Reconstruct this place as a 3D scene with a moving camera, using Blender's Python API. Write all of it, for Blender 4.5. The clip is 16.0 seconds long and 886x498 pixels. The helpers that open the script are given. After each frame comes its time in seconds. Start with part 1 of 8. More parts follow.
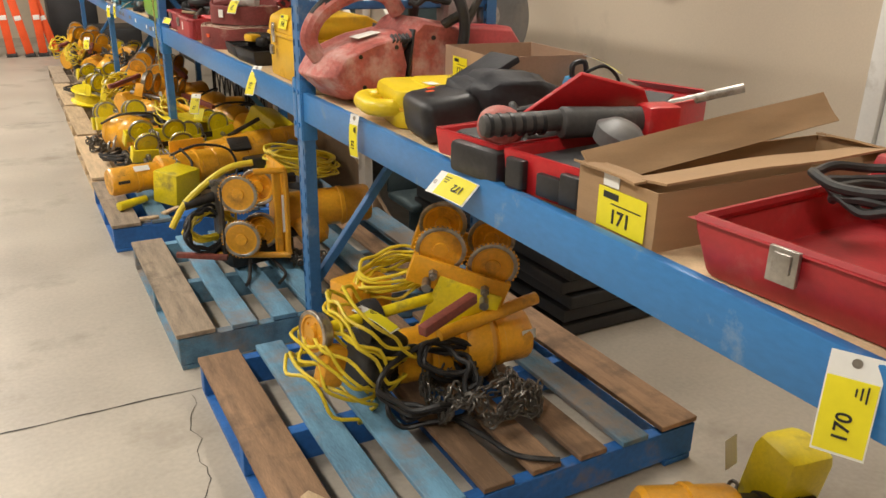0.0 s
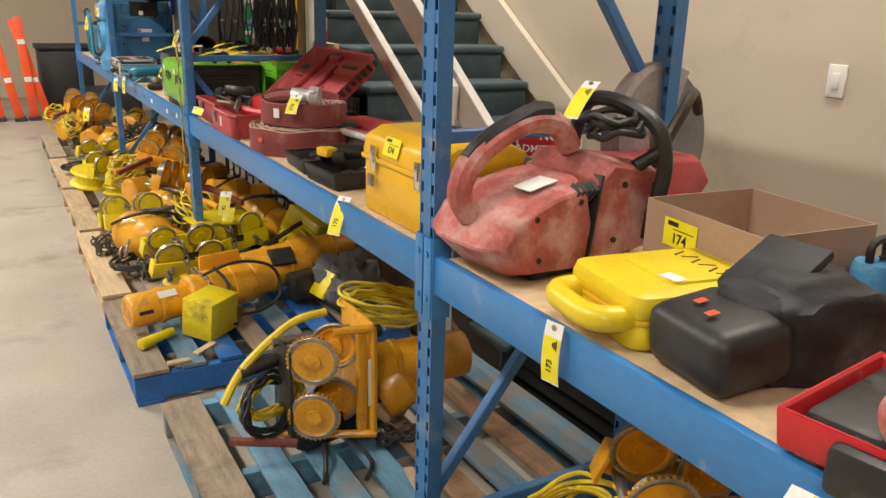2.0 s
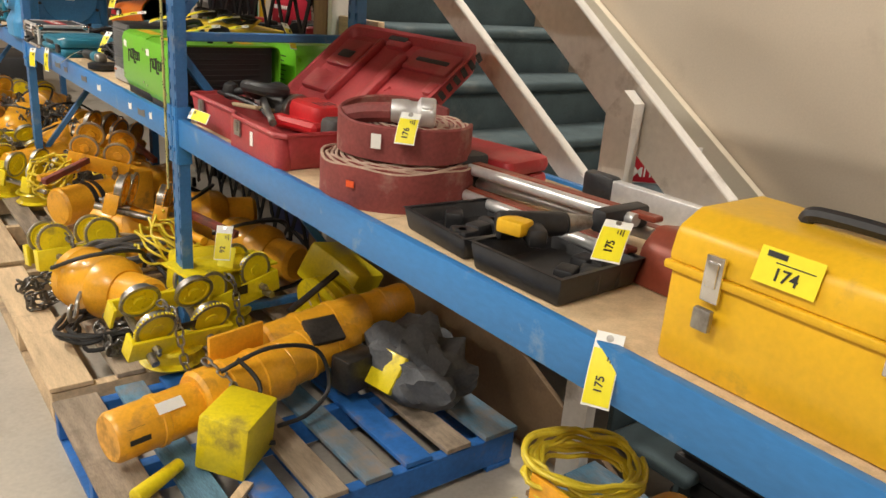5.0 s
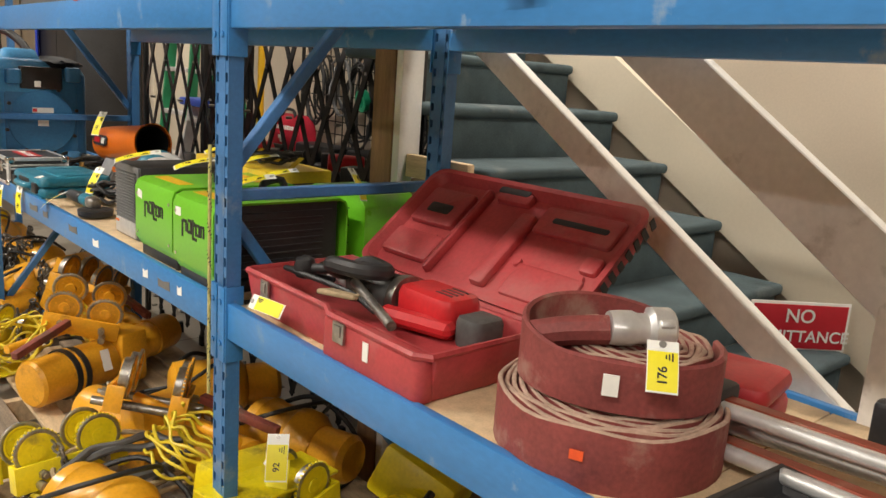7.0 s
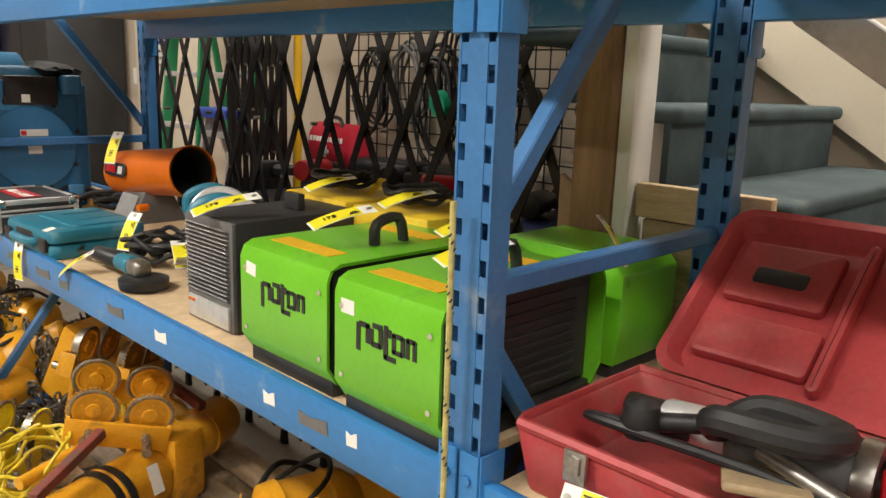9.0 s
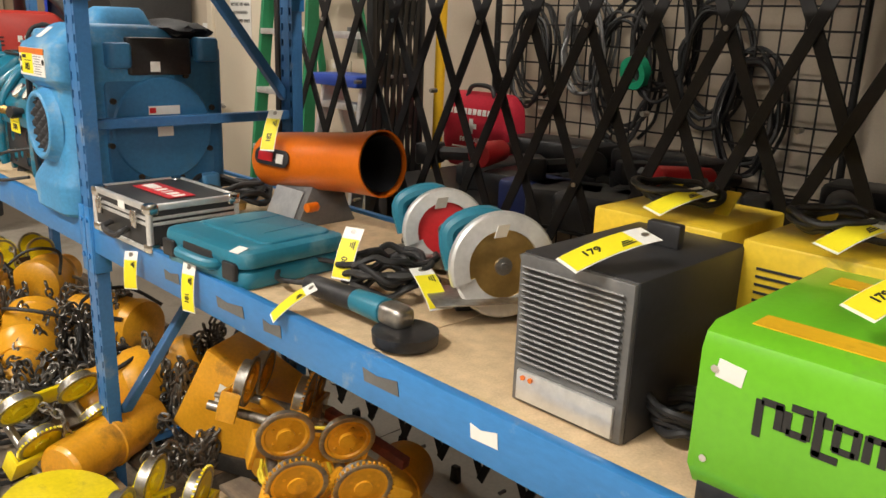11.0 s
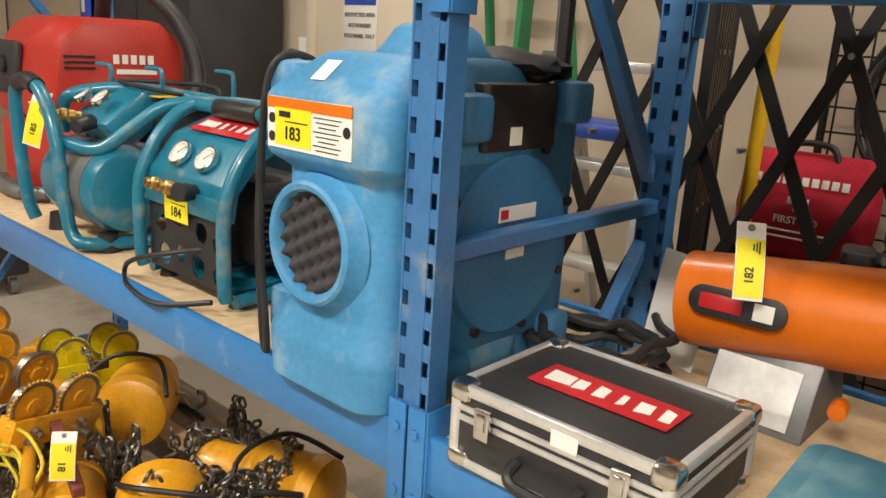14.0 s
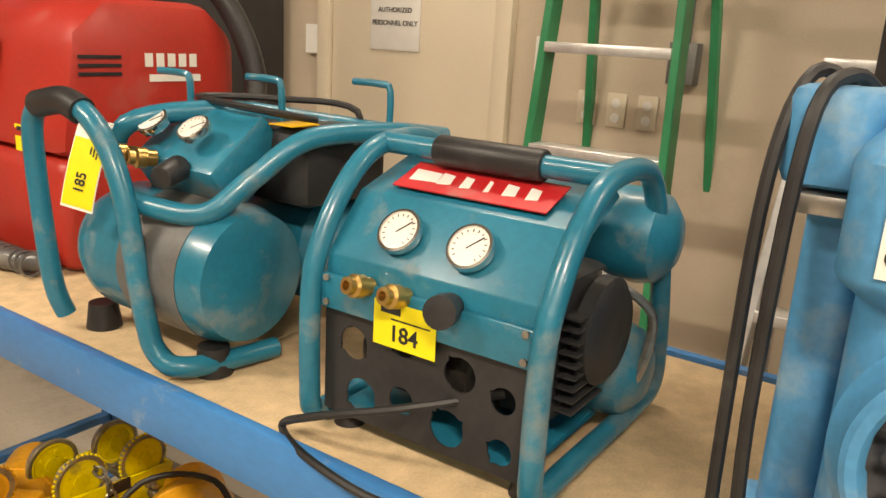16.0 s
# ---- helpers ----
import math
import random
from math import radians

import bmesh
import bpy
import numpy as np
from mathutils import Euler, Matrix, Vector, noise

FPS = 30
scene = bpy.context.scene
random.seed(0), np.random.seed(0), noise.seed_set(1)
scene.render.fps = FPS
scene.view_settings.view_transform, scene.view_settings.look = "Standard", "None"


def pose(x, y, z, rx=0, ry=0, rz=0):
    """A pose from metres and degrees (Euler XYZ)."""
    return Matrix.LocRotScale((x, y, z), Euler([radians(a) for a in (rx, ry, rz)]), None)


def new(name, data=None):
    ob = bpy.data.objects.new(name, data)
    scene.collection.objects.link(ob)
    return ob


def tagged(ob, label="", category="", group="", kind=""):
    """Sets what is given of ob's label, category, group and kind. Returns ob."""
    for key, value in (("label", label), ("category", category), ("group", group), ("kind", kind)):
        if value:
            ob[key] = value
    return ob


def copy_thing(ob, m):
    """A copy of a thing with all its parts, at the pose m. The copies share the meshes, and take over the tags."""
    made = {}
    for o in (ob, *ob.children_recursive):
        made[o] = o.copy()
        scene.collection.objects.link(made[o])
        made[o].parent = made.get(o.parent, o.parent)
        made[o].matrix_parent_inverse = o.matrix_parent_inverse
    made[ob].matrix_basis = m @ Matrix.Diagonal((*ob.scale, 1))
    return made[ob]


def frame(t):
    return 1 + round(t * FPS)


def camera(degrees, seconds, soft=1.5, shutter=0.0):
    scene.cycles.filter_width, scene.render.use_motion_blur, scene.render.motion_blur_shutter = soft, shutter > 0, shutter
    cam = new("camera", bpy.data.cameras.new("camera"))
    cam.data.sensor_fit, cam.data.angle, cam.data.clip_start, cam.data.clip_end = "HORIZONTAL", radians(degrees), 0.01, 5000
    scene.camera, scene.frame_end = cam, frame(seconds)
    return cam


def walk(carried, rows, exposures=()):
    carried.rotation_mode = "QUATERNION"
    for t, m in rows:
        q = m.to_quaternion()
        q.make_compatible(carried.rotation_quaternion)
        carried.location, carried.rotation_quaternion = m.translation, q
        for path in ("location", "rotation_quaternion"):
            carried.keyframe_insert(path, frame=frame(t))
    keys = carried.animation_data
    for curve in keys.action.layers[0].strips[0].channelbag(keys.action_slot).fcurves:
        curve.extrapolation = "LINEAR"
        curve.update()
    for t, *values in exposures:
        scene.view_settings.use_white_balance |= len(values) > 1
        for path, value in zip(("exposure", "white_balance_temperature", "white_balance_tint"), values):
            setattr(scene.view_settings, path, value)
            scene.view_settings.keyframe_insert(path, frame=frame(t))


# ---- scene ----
cam = camera(59.1, 16.0)
METRES, EYE, TILT, LEAN, TURN = 8.0, 1.4, 0.0, 0.0, -29.0
ROWS = [
    (0.0, 0.0, 0.0, 0.0, 0.4, -20.78, -1.06),
    (0.5, -0.0169, 0.0266, 0.003, -0.34, -20.23, -1.55),
    (1.0, -0.042, 0.0482, 0.0084, -1.3, -19.05, -1.94),
    (1.5, -0.0522, 0.0752, 0.0101, -1.21, -17.88, -1.81),
    (2.0, -0.0606, 0.1031, 0.0157, -0.78, -17.43, -1.52),
    (2.5, -0.0802, 0.1247, 0.0072, -0.93, -20.69, -1.25),
    (3.0, -0.1022, 0.1436, 0.0029, -1.87, -23.45, -1.47),
    (5.5, -0.1575, 0.2724, 0.0166, -9.46, -16.73, -4.79),
    (6.0, -0.1675, 0.2944, 0.0208, -10.71, -14.06, -4.63),
    (6.5, -0.1881, 0.3185, 0.0197, -11.76, -12.71, -4.34),
    (7.0, -0.1987, 0.3461, 0.0192, -12.32, -12.17, -3.96),
    (7.5, -0.2051, 0.3831, 0.02, -12.45, -12.02, -3.36),
    (8.0, -0.2234, 0.4121, 0.0177, -13.38, -12.3, -2.93),
    (8.5, -0.2433, 0.439, 0.0175, -14.82, -12.32, -2.49),
    (9.0, -0.2524, 0.4748, 0.0144, -15.75, -12.21, -1.87),
    (9.5, -0.2673, 0.5044, 0.0156, -16.3, -12.73, -1.29),
    (10.0, -0.2912, 0.525, 0.0188, -16.2, -13.43, -1.33),
    (12.5, -0.358, 0.6466, 0.0102, -14.59, -17.54, -2.91),
    (13.0, -0.3695, 0.6808, 0.0153, -15.18, -16.55, -3.14),
    (13.5, -0.3918, 0.7108, 0.0155, -16.45, -15.27, -3.36),
    (14.0, -0.4058, 0.7436, 0.0168, -18.16, -14.67, -3.29),
    (14.5, -0.4126, 0.7799, 0.0161, -19.81, -14.43, -3.06),
    (15.0, -0.4289, 0.8062, 0.0168, -22.1, -14.56, -3.06),
    (15.5, -0.4483, 0.8292, 0.0164, -24.59, -15.26, -3.32),
    (16.0, -0.456, 0.8611, 0.0146, -26.19, -15.34, -3.19),
]
walk(cam, [(t, pose(0, 0, EYE, TILT, LEAN, TURN) @ pose(METRES * x, METRES * y, METRES * z, 90 + pitch, roll, yaw)) for t, x, y, z, yaw, pitch, roll in ROWS],
     [(0.0, 0.0, 6500, 10), (10.0, 0.0, 6500, 10), (14.0, 0.0, 6700, 10), (15.3, 0.05, 7700, 13), (16.0, 0.05, 7700, 13)])

# ---- light ----
world = bpy.data.worlds.new("world")
scene.world = world
world.use_nodes = True
world.node_tree.nodes["Background"].inputs[0].default_value = (0.9, 0.93, 1.0, 1)
world.node_tree.nodes["Background"].inputs[1].default_value = 0.02


def area_lamp(x, y, z, sx, sy, power, colour):
    data = bpy.data.lights.new("ceiling_and_fill_lamp", "AREA")
    data.shape, data.size, data.size_y, data.energy, data.color = "RECTANGLE", sx, sy, power, colour
    ob = new("ceiling_and_fill_lamp", data)
    ob.matrix_world = pose(x, y, z)
    return ob


# No lamp is in view: four imply aisle fittings, five are added fill.
LAMPS = [(-1.5, -0.8, 98), (-1.5, 2.9, 100), (-1.5, 6.6, 160), (-1.5, 10.3, 140), (1.9, 9.0, 34), (2.05, 2.2, 60), (2.05, 5.4, 66), (-4.8, 3.6, 75), (-4.8, 7.6, 95)]
for lx, ly, power in LAMPS:
    area_lamp(lx, ly, 3.72, 0.3, 1.2, power, (1.0, 0.93, 0.83))


# ---- materials ----
def mat(name, colour, rough=0.5, metal=0.0, spread=0.12, scale=8.0, bump=0.15, dirt=None, dirt_amount=0.0, dirt_scale=3.0, grain=90.0, coat=0.0, stretch=None, per_object=0.0):
    m = bpy.data.materials.new(name)
    m.use_nodes = True
    nt = m.node_tree
    nd, ln = nt.nodes, nt.links
    b = nd["Principled BSDF"]
    tc = nd.new("ShaderNodeTexCoord")
    src = tc.outputs["Object"]
    if stretch:
        mp = nd.new("ShaderNodeMapping")
        mp.inputs["Scale"].default_value = stretch
        ln.new(src, mp.inputs["Vector"])
        src = mp.outputs["Vector"]
    n1 = nd.new("ShaderNodeTexNoise")
    n1.inputs["Scale"].default_value, n1.inputs["Detail"].default_value = scale, 5
    ln.new(src, n1.inputs["Vector"])
    n2 = nd.new("ShaderNodeTexNoise")
    n2.inputs["Scale"].default_value, n2.inputs["Detail"].default_value = grain, 3
    ln.new(src, n2.inputs["Vector"])
    r = nd.new("ShaderNodeValToRGB")
    lo, hi = [max(0, c * (1 - 2 * spread)) for c in colour], [min(1, c * (1 + 1.6 * spread)) for c in colour]
    r.color_ramp.elements[0].position, r.color_ramp.elements[1].position = 0.3, 0.7
    r.color_ramp.elements[0].color, r.color_ramp.elements[1].color = (*lo, 1), (*hi, 1)
    mx = nd.new("ShaderNodeMath")
    mx.operation = "MULTIPLY_ADD"
    mx.inputs[1].default_value, mx.inputs[2].default_value = 0.35, 0.0
    ln.new(n2.outputs["Fac"], mx.inputs[0])
    ad = nd.new("ShaderNodeMath")
    ad.operation = "MULTIPLY_ADD"
    ad.inputs[1].default_value = 0.65
    ln.new(n1.outputs["Fac"], ad.inputs[0])
    ln.new(mx.outputs[0], ad.inputs[2])
    fac = ad.outputs[0]
    if per_object:
        oi = nd.new("ShaderNodeObjectInfo")
        pa = nd.new("ShaderNodeMath")
        pa.operation = "MULTIPLY_ADD"
        pa.inputs[1].default_value = per_object
        ln.new(oi.outputs["Random"], pa.inputs[0])
        ln.new(fac, pa.inputs[2])
        sb = nd.new("ShaderNodeMath")
        sb.operation = "SUBTRACT"
        sb.inputs[1].default_value = per_object / 2
        ln.new(pa.outputs[0], sb.inputs[0])
        fac = sb.outputs[0]
    ln.new(fac, r.inputs[0])
    col = r.outputs["Color"]
    ro = nd.new("ShaderNodeMapRange")
    ro.inputs["To Min"].default_value, ro.inputs["To Max"].default_value = max(0.03, rough - 0.13), min(1, rough + 0.13)
    ln.new(n1.outputs["Fac"], ro.inputs["Value"])
    rout = ro.outputs["Result"]
    if dirt:
        n3 = nd.new("ShaderNodeTexNoise")
        n3.inputs["Scale"].default_value, n3.inputs["Detail"].default_value, n3.inputs["Roughness"].default_value = dirt_scale, 8, 0.65
        ln.new(tc.outputs["Object"], n3.inputs["Vector"])
        dr = nd.new("ShaderNodeMapRange")
        dr.inputs["From Min"].default_value, dr.inputs["From Max"].default_value = 0.62 - 0.3 * dirt_amount, 0.74 - 0.2 * dirt_amount
        dr.inputs["To Max"].default_value = 0.85
        ln.new(n3.outputs["Fac"], dr.inputs["Value"])
        mix = nd.new("ShaderNodeMix")
        mix.data_type = "RGBA"
        ln.new(dr.outputs["Result"], mix.inputs["Factor"])
        ln.new(col, mix.inputs["A"])
        mix.inputs["B"].default_value = (*dirt, 1)
        col = mix.outputs["Result"]
        rm = nd.new("ShaderNodeMix")
        ln.new(dr.outputs["Result"], rm.inputs["Factor"])
        ln.new(rout, rm.inputs["A"])
        rm.inputs["B"].default_value = 0.8
        rout = rm.outputs["Result"]
    ln.new(col, b.inputs["Base Color"])
    ln.new(rout, b.inputs["Roughness"])
    b.inputs["Metallic"].default_value = metal
    b.inputs["Coat Weight"].default_value = coat
    if bump:
        bp = nd.new("ShaderNodeBump")
        bp.inputs["Strength"].default_value, bp.inputs["Distance"].default_value = bump, 0.004
        ln.new(fac, bp.inputs["Height"])
        ln.new(bp.outputs["Normal"], b.inputs["Normal"])
    return m


CONCRETE = mat("concrete", (0.43, 0.385, 0.32), 0.45, 0, 0.10, 2.2, 0.12, (0.27, 0.23, 0.18), 0.25, 1.3, 60)
WALL = mat("beige_wall", (0.56, 0.47, 0.36), 0.62, 0, 0.05, 1.2, 0.12, (0.40, 0.33, 0.25), 0.1, 1.1, 140)
# Grey for the unseen ceiling, kept low so less light bounces down.
CEILING = mat("low_bounce_ceiling_grey", (0.30, 0.29, 0.27), 0.8, 0, 0.04, 2, 0.05)
WHITE = mat("white_paint", (0.76, 0.74, 0.70), 0.45, 0, 0.04, 5, 0.06, (0.5, 0.46, 0.4), 0.12, 6)
DOORP = mat("beige_door_paint", (0.66, 0.58, 0.45), 0.45, 0, 0.03, 2, 0.05)
BLUE = mat("blue_rack_paint", (0.045, 0.17, 0.40), 0.42, 0, 0.12, 6, 0.12, (0.23, 0.30, 0.38), 0.12, 7, 90, 0.1)
BEAM = mat("blue_beam_paint", (0.035, 0.20, 0.50), 0.38, 0, 0.10, 4, 0.10, (0.28, 0.38, 0.48), 0.10, 9, 90, 0.15, (1, 0.4, 1))
BOARD = mat("particle_board", (0.58, 0.43, 0.26), 0.75, 0, 0.12, 30, 0.2, (0.42, 0.30, 0.18), 0.2, 3, 220)
PALW = mat("pallet_wood_grey", (0.30, 0.235, 0.17), 0.8, 0, 0.25, 5, 0.5, (0.10, 0.08, 0.06), 0.3, 4, 60, 0, (7, 0.8, 7), 0.35)
PALN = mat("pallet_wood_new", (0.52, 0.38, 0.23), 0.75, 0, 0.2, 5, 0.4, (0.2, 0.15, 0.1), 0.25, 4, 60, 0, (7, 0.8, 7), 0.35)
PALB = mat("pallet_blue_worn", (0.12, 0.26, 0.38), 0.7, 0, 0.25, 4, 0.45, (0.26, 0.20, 0.15), 0.5, 3.5, 60, 0, (5, 0.8, 5), 0.3)
PALBR = mat("pallet_wood_brown", (0.27, 0.165, 0.095), 0.8, 0, 0.25, 5, 0.4, (0.09, 0.06, 0.04), 0.3, 4, 60, 0, (7, 0.8, 7), 0.3)
PALBB = mat("pallet_blue_fresh", (0.02, 0.13, 0.42), 0.6, 0, 0.2, 5, 0.3, (0.2, 0.17, 0.14), 0.15, 5, 60)
HOIST = mat("hoist_orange", (0.76, 0.36, 0.02), 0.34, 0, 0.12, 6, 0.12, (0.20, 0.11, 0.03), 0.22, 6, 90, 0.2, None, 0.25)
HYEL = mat("hoist_yellow", (0.82, 0.66, 0.012), 0.38, 0, 0.10, 6, 0.10, (0.25, 0.18, 0.05), 0.22, 7, 90, 0.2, None, 0.2)
STEEL = mat("worn_steel", (0.42, 0.40, 0.37), 0.35, 0.9, 0.2, 12, 0.2, (0.12, 0.09, 0.06), 0.35, 9)
DARKST = mat("dark_steel", (0.06, 0.055, 0.05), 0.42, 0.6, 0.25, 15, 0.25, (0.10, 0.06, 0.035), 0.25, 12)
CHAINM = mat("chain_steel", (0.17, 0.16, 0.145), 0.4, 0.75, 0.3, 20, 0.2, (0.07, 0.05, 0.035), 0.25, 12)
ROPE = mat("pale_rope", (0.50, 0.44, 0.16), 0.8, 0, 0.2, 60, 0.3)
CHROME = mat("chrome", (0.72, 0.71, 0.69), 0.2, 1, 0.08, 15, 0.05)
ALU = mat("aluminium", (0.74, 0.74, 0.73), 0.36, 0.6, 0.08, 20, 0.08)
BLACK = mat("black_plastic", (0.022, 0.022, 0.024), 0.45, 0, 0.3, 12, 0.12, (0.09, 0.085, 0.08), 0.15, 6)
RUBBER = mat("black_rubber_cable", (0.018, 0.018, 0.019), 0.5, 0, 0.25, 20, 0.1, (0.07, 0.065, 0.06), 0.1, 8)
YCABLE = mat("yellow_cable", (0.72, 0.56, 0.03), 0.45, 0, 0.1, 15, 0.05, (0.3, 0.23, 0.05), 0.15, 8)
RUST = mat("red_oxide_bar", (0.22, 0.055, 0.04), 0.6, 0, 0.25, 10, 0.25, (0.12, 0.08, 0.06), 0.3, 8)
RED = mat("red_plastic", (0.40, 0.025, 0.03), 0.42, 0, 0.12, 6, 0.1, (0.45, 0.16, 0.14), 0.12, 5)
REDDUST = mat("dusty_red_plastic", (0.42, 0.05, 0.055), 0.5, 0, 0.15, 6, 0.12, (0.42, 0.13, 0.12), 0.3, 4)
REDBR = mat("bright_red_plastic", (0.55, 0.02, 0.025), 0.38, 0, 0.1, 7, 0.08, (0.4, 0.2, 0.18), 0.1, 6)
PINKRED = mat("dusty_saw_red", (0.44, 0.11, 0.09), 0.62, 0, 0.25, 9, 0.25, (0.60, 0.42, 0.38), 0.55, 8)
CARD = mat("cardboard", (0.38, 0.24, 0.125), 0.85, 0, 0.08, 6, 0.1, (0.27, 0.17, 0.09), 0.15, 4, 150, 0, (1, 1, 8))
CARDP = mat("pinkish_cardboard", (0.40, 0.27, 0.19), 0.85, 0, 0.07, 6, 0.1, (0.3, 0.2, 0.13), 0.12, 4, 150)
YPLAS = mat("yellow_plastic", (0.80, 0.60, 0.02), 0.38, 0, 0.07, 6, 0.08, (0.5, 0.36, 0.05), 0.1, 6)
YBOX = mat("yellow_toolbox", (0.78, 0.45, 0.015), 0.4, 0, 0.07, 6, 0.08, (0.4, 0.25, 0.05), 0.1, 6)
TAGY = mat("tag_yellow", (0.85, 0.75, 0.02), 0.5, 0, 0.03, 20, 0.03)
TAGW = mat("tag_white_card", (0.82, 0.82, 0.78), 0.55, 0, 0.03, 20, 0.03)
INK = mat("black_ink", (0.02, 0.02, 0.02), 0.5, 0, 0.1, 20, 0)
GREEN = mat("green_heater_paint", (0.15, 0.50, 0.02), 0.33, 0, 0.06, 5, 0.06, (0.16, 0.33, 0.06), 0.08, 5, 90, 0.2)
GREY = mat("grey_heater_metal", (0.17, 0.17, 0.17), 0.45, 0.4, 0.12, 10, 0.1, (0.26, 0.24, 0.21), 0.2, 6)
YHEAT = mat("yellow_heater_paint", (0.72, 0.50, 0.03), 0.42, 0, 0.1, 6, 0.08, (0.4, 0.3, 0.1), 0.15, 6)
TEAL = mat("teal_paint", (0.008, 0.17, 0.27), 0.33, 0, 0.12, 6, 0.08, (0.26, 0.27, 0.24), 0.3, 7, 90, 0.25)
TEALP = mat("teal_plastic", (0.02, 0.18, 0.27), 0.42, 0, 0.1, 6, 0.12, (0.18, 0.33, 0.38), 0.3, 6)
FANB = mat("blue_fan_plastic", (0.06, 0.28, 0.54), 0.48, 0, 0.14, 5, 0.15, (0.30, 0.42, 0.50), 0.34, 7)
# Darker copy of FANB: the shade on the scrubber's flank is in the colour.
FANB_SHADE = mat("blue_fan_plastic_shaded", (0.04, 0.18, 0.37), 0.45, 0, 0.12, 4, 0.12, (0.08, 0.19, 0.30), 0.2, 5)
FOAM = mat("grey_foam", (0.05, 0.05, 0.055), 0.95, 0, 0.2, 60, 0.3)
ORANGE = mat("orange_paint", (0.75, 0.17, 0.008), 0.33, 0, 0.06, 6, 0.05, (0.5, 0.15, 0.03), 0.08, 6, 90, 0.25)
FLUOR = mat("orange_barricade", (0.85, 0.10, 0.02), 0.5, 0, 0.1, 6, 0.05, (0.4, 0.1, 0.05), 0.12, 5)
HOSE = mat("red_hose", (0.24, 0.05, 0.045), 0.7, 0, 0.2, 8, 0.3, (0.40, 0.24, 0.19), 0.26, 6, 120)
DUSTGREY = mat("dusty_grey_plastic", (0.075, 0.072, 0.07), 0.6, 0, 0.2, 10, 0.15, (0.22, 0.19, 0.17), 0.3, 7)
HOSETAN = mat("dusty_hose_edge", (0.42, 0.29, 0.22), 0.8, 0, 0.2, 12, 0.3, (0.25, 0.10, 0.08), 0.3, 8, 120)
CARPET = mat("stair_carpet", (0.065, 0.095, 0.105), 0.97, 0, 0.2, 9, 0.6, (0.14, 0.16, 0.16), 0.2, 3, 260)
RAILW = mat("worn_white_rail", (0.72, 0.69, 0.64), 0.6, 0, 0.08, 4, 0.15, (0.32, 0.27, 0.22), 0.25, 5, 70, 0, (6, 0.8, 0.8))
STUD = mat("stud_wood", (0.27, 0.16, 0.085), 0.75, 0, 0.2, 6, 0.3, None, 0, 3, 60, 0, (7, 7, 0.7))
PLY = mat("plywood", (0.33, 0.22, 0.13), 0.75, 0, 0.12, 5, 0.2, (0.18, 0.12, 0.08), 0.2, 3)
GATE = mat("black_gate_steel", (0.018, 0.017, 0.017), 0.45, 0.3, 0.2, 12, 0.1)
FIBRE = mat("green_fibreglass", (0.02, 0.24, 0.10), 0.4, 0, 0.1, 8, 0.08)
BAGRED = mat("red_nylon_bag", (0.50, 0.012, 0.035), 0.75, 0, 0.12, 8, 0.3)
TRIPOD = mat("brick_red_metal", (0.26, 0.055, 0.03), 0.4, 0.2, 0.12, 9, 0.1, (0.35, 0.17, 0.12), 0.12, 8)
BRASS = mat("brass", (0.55, 0.36, 0.12), 0.33, 0.9, 0.12, 20, 0.1)
GAUGE = mat("gauge_face", (0.78, 0.76, 0.70), 0.35, 0, 0.03, 20, 0)
SIGNRED = mat("sign_red", (0.52, 0.015, 0.03), 0.4, 0, 0.05, 6, 0.02)
SIGNBLUE = mat("sign_blue", (0.03, 0.08, 0.45), 0.45, 0, 0.05, 6, 0.02)
CHAR = mat("charcoal_paint", (0.028, 0.028, 0.03), 0.5, 0, 0.2, 4, 0.06)
BLUEBAN = mat("blue_banner", (0.02, 0.06, 0.55), 0.5, 0, 0.08, 4, 0.05)
NAVY = mat("navy_plastic", (0.012, 0.03, 0.16), 0.5, 0, 0.2, 6, 0.1)
GCLOTH = mat("grey_cloth", (0.12, 0.125, 0.135), 0.95, 0, 0.2, 9, 0.5)
LENS = mat("frosted_diffuser", (0.85, 0.85, 0.82), 0.4, 0, 0.02, 5, 0)
PAPER = mat("paper", (0.80, 0.79, 0.75), 0.7, 0, 0.03, 12, 0.05)
BAGPL = mat("black_nylon", (0.014, 0.015, 0.02), 0.6, 0, 0.3, 14, 0.5, (0.09, 0.085, 0.085), 0.28, 6)
REDVAC = mat("vacuum_red_plastic", (0.44, 0.03, 0.02), 0.42, 0, 0.08, 5, 0.08, (0.40, 0.08, 0.06), 0.12, 5)
TAN = mat("tan_leather_strap", (0.42, 0.31, 0.18), 0.7, 0, 0.15, 9, 0.3)


# ---- mesh helpers ----
def xf(bm, verts, m):
    bmesh.ops.transform(bm, matrix=m, verts=verts)


def box(bm, x, y, z, sx, sy, sz, rot=(0, 0, 0), bev=0.004, seg=2):
    """A bevelled box with its centre at x, y, z."""
    r = bmesh.ops.create_cube(bm, size=1)
    v = r["verts"]
    for a in v:
        a.co.x *= sx
        a.co.y *= sy
        a.co.z *= sz
    bev = min(bev, 0.45 * min(sx, sy, sz))
    if bev > 0:
        e = list({ed for a in v for ed in a.link_edges})
        o = bmesh.ops.bevel(bm, geom=e, offset=bev, segments=seg, affect="EDGES", profile=0.5)
        v = list({a for f in o["faces"] for a in f.verts})
    xf(bm, v, pose(x, y, z, *rot))
    return v


def axis_m(p0, p1):
    p0, p1 = Vector(p0), Vector(p1)
    return Matrix.Translation((p0 + p1) / 2) @ (p1 - p0).to_track_quat("Z", "Y").to_matrix().to_4x4()


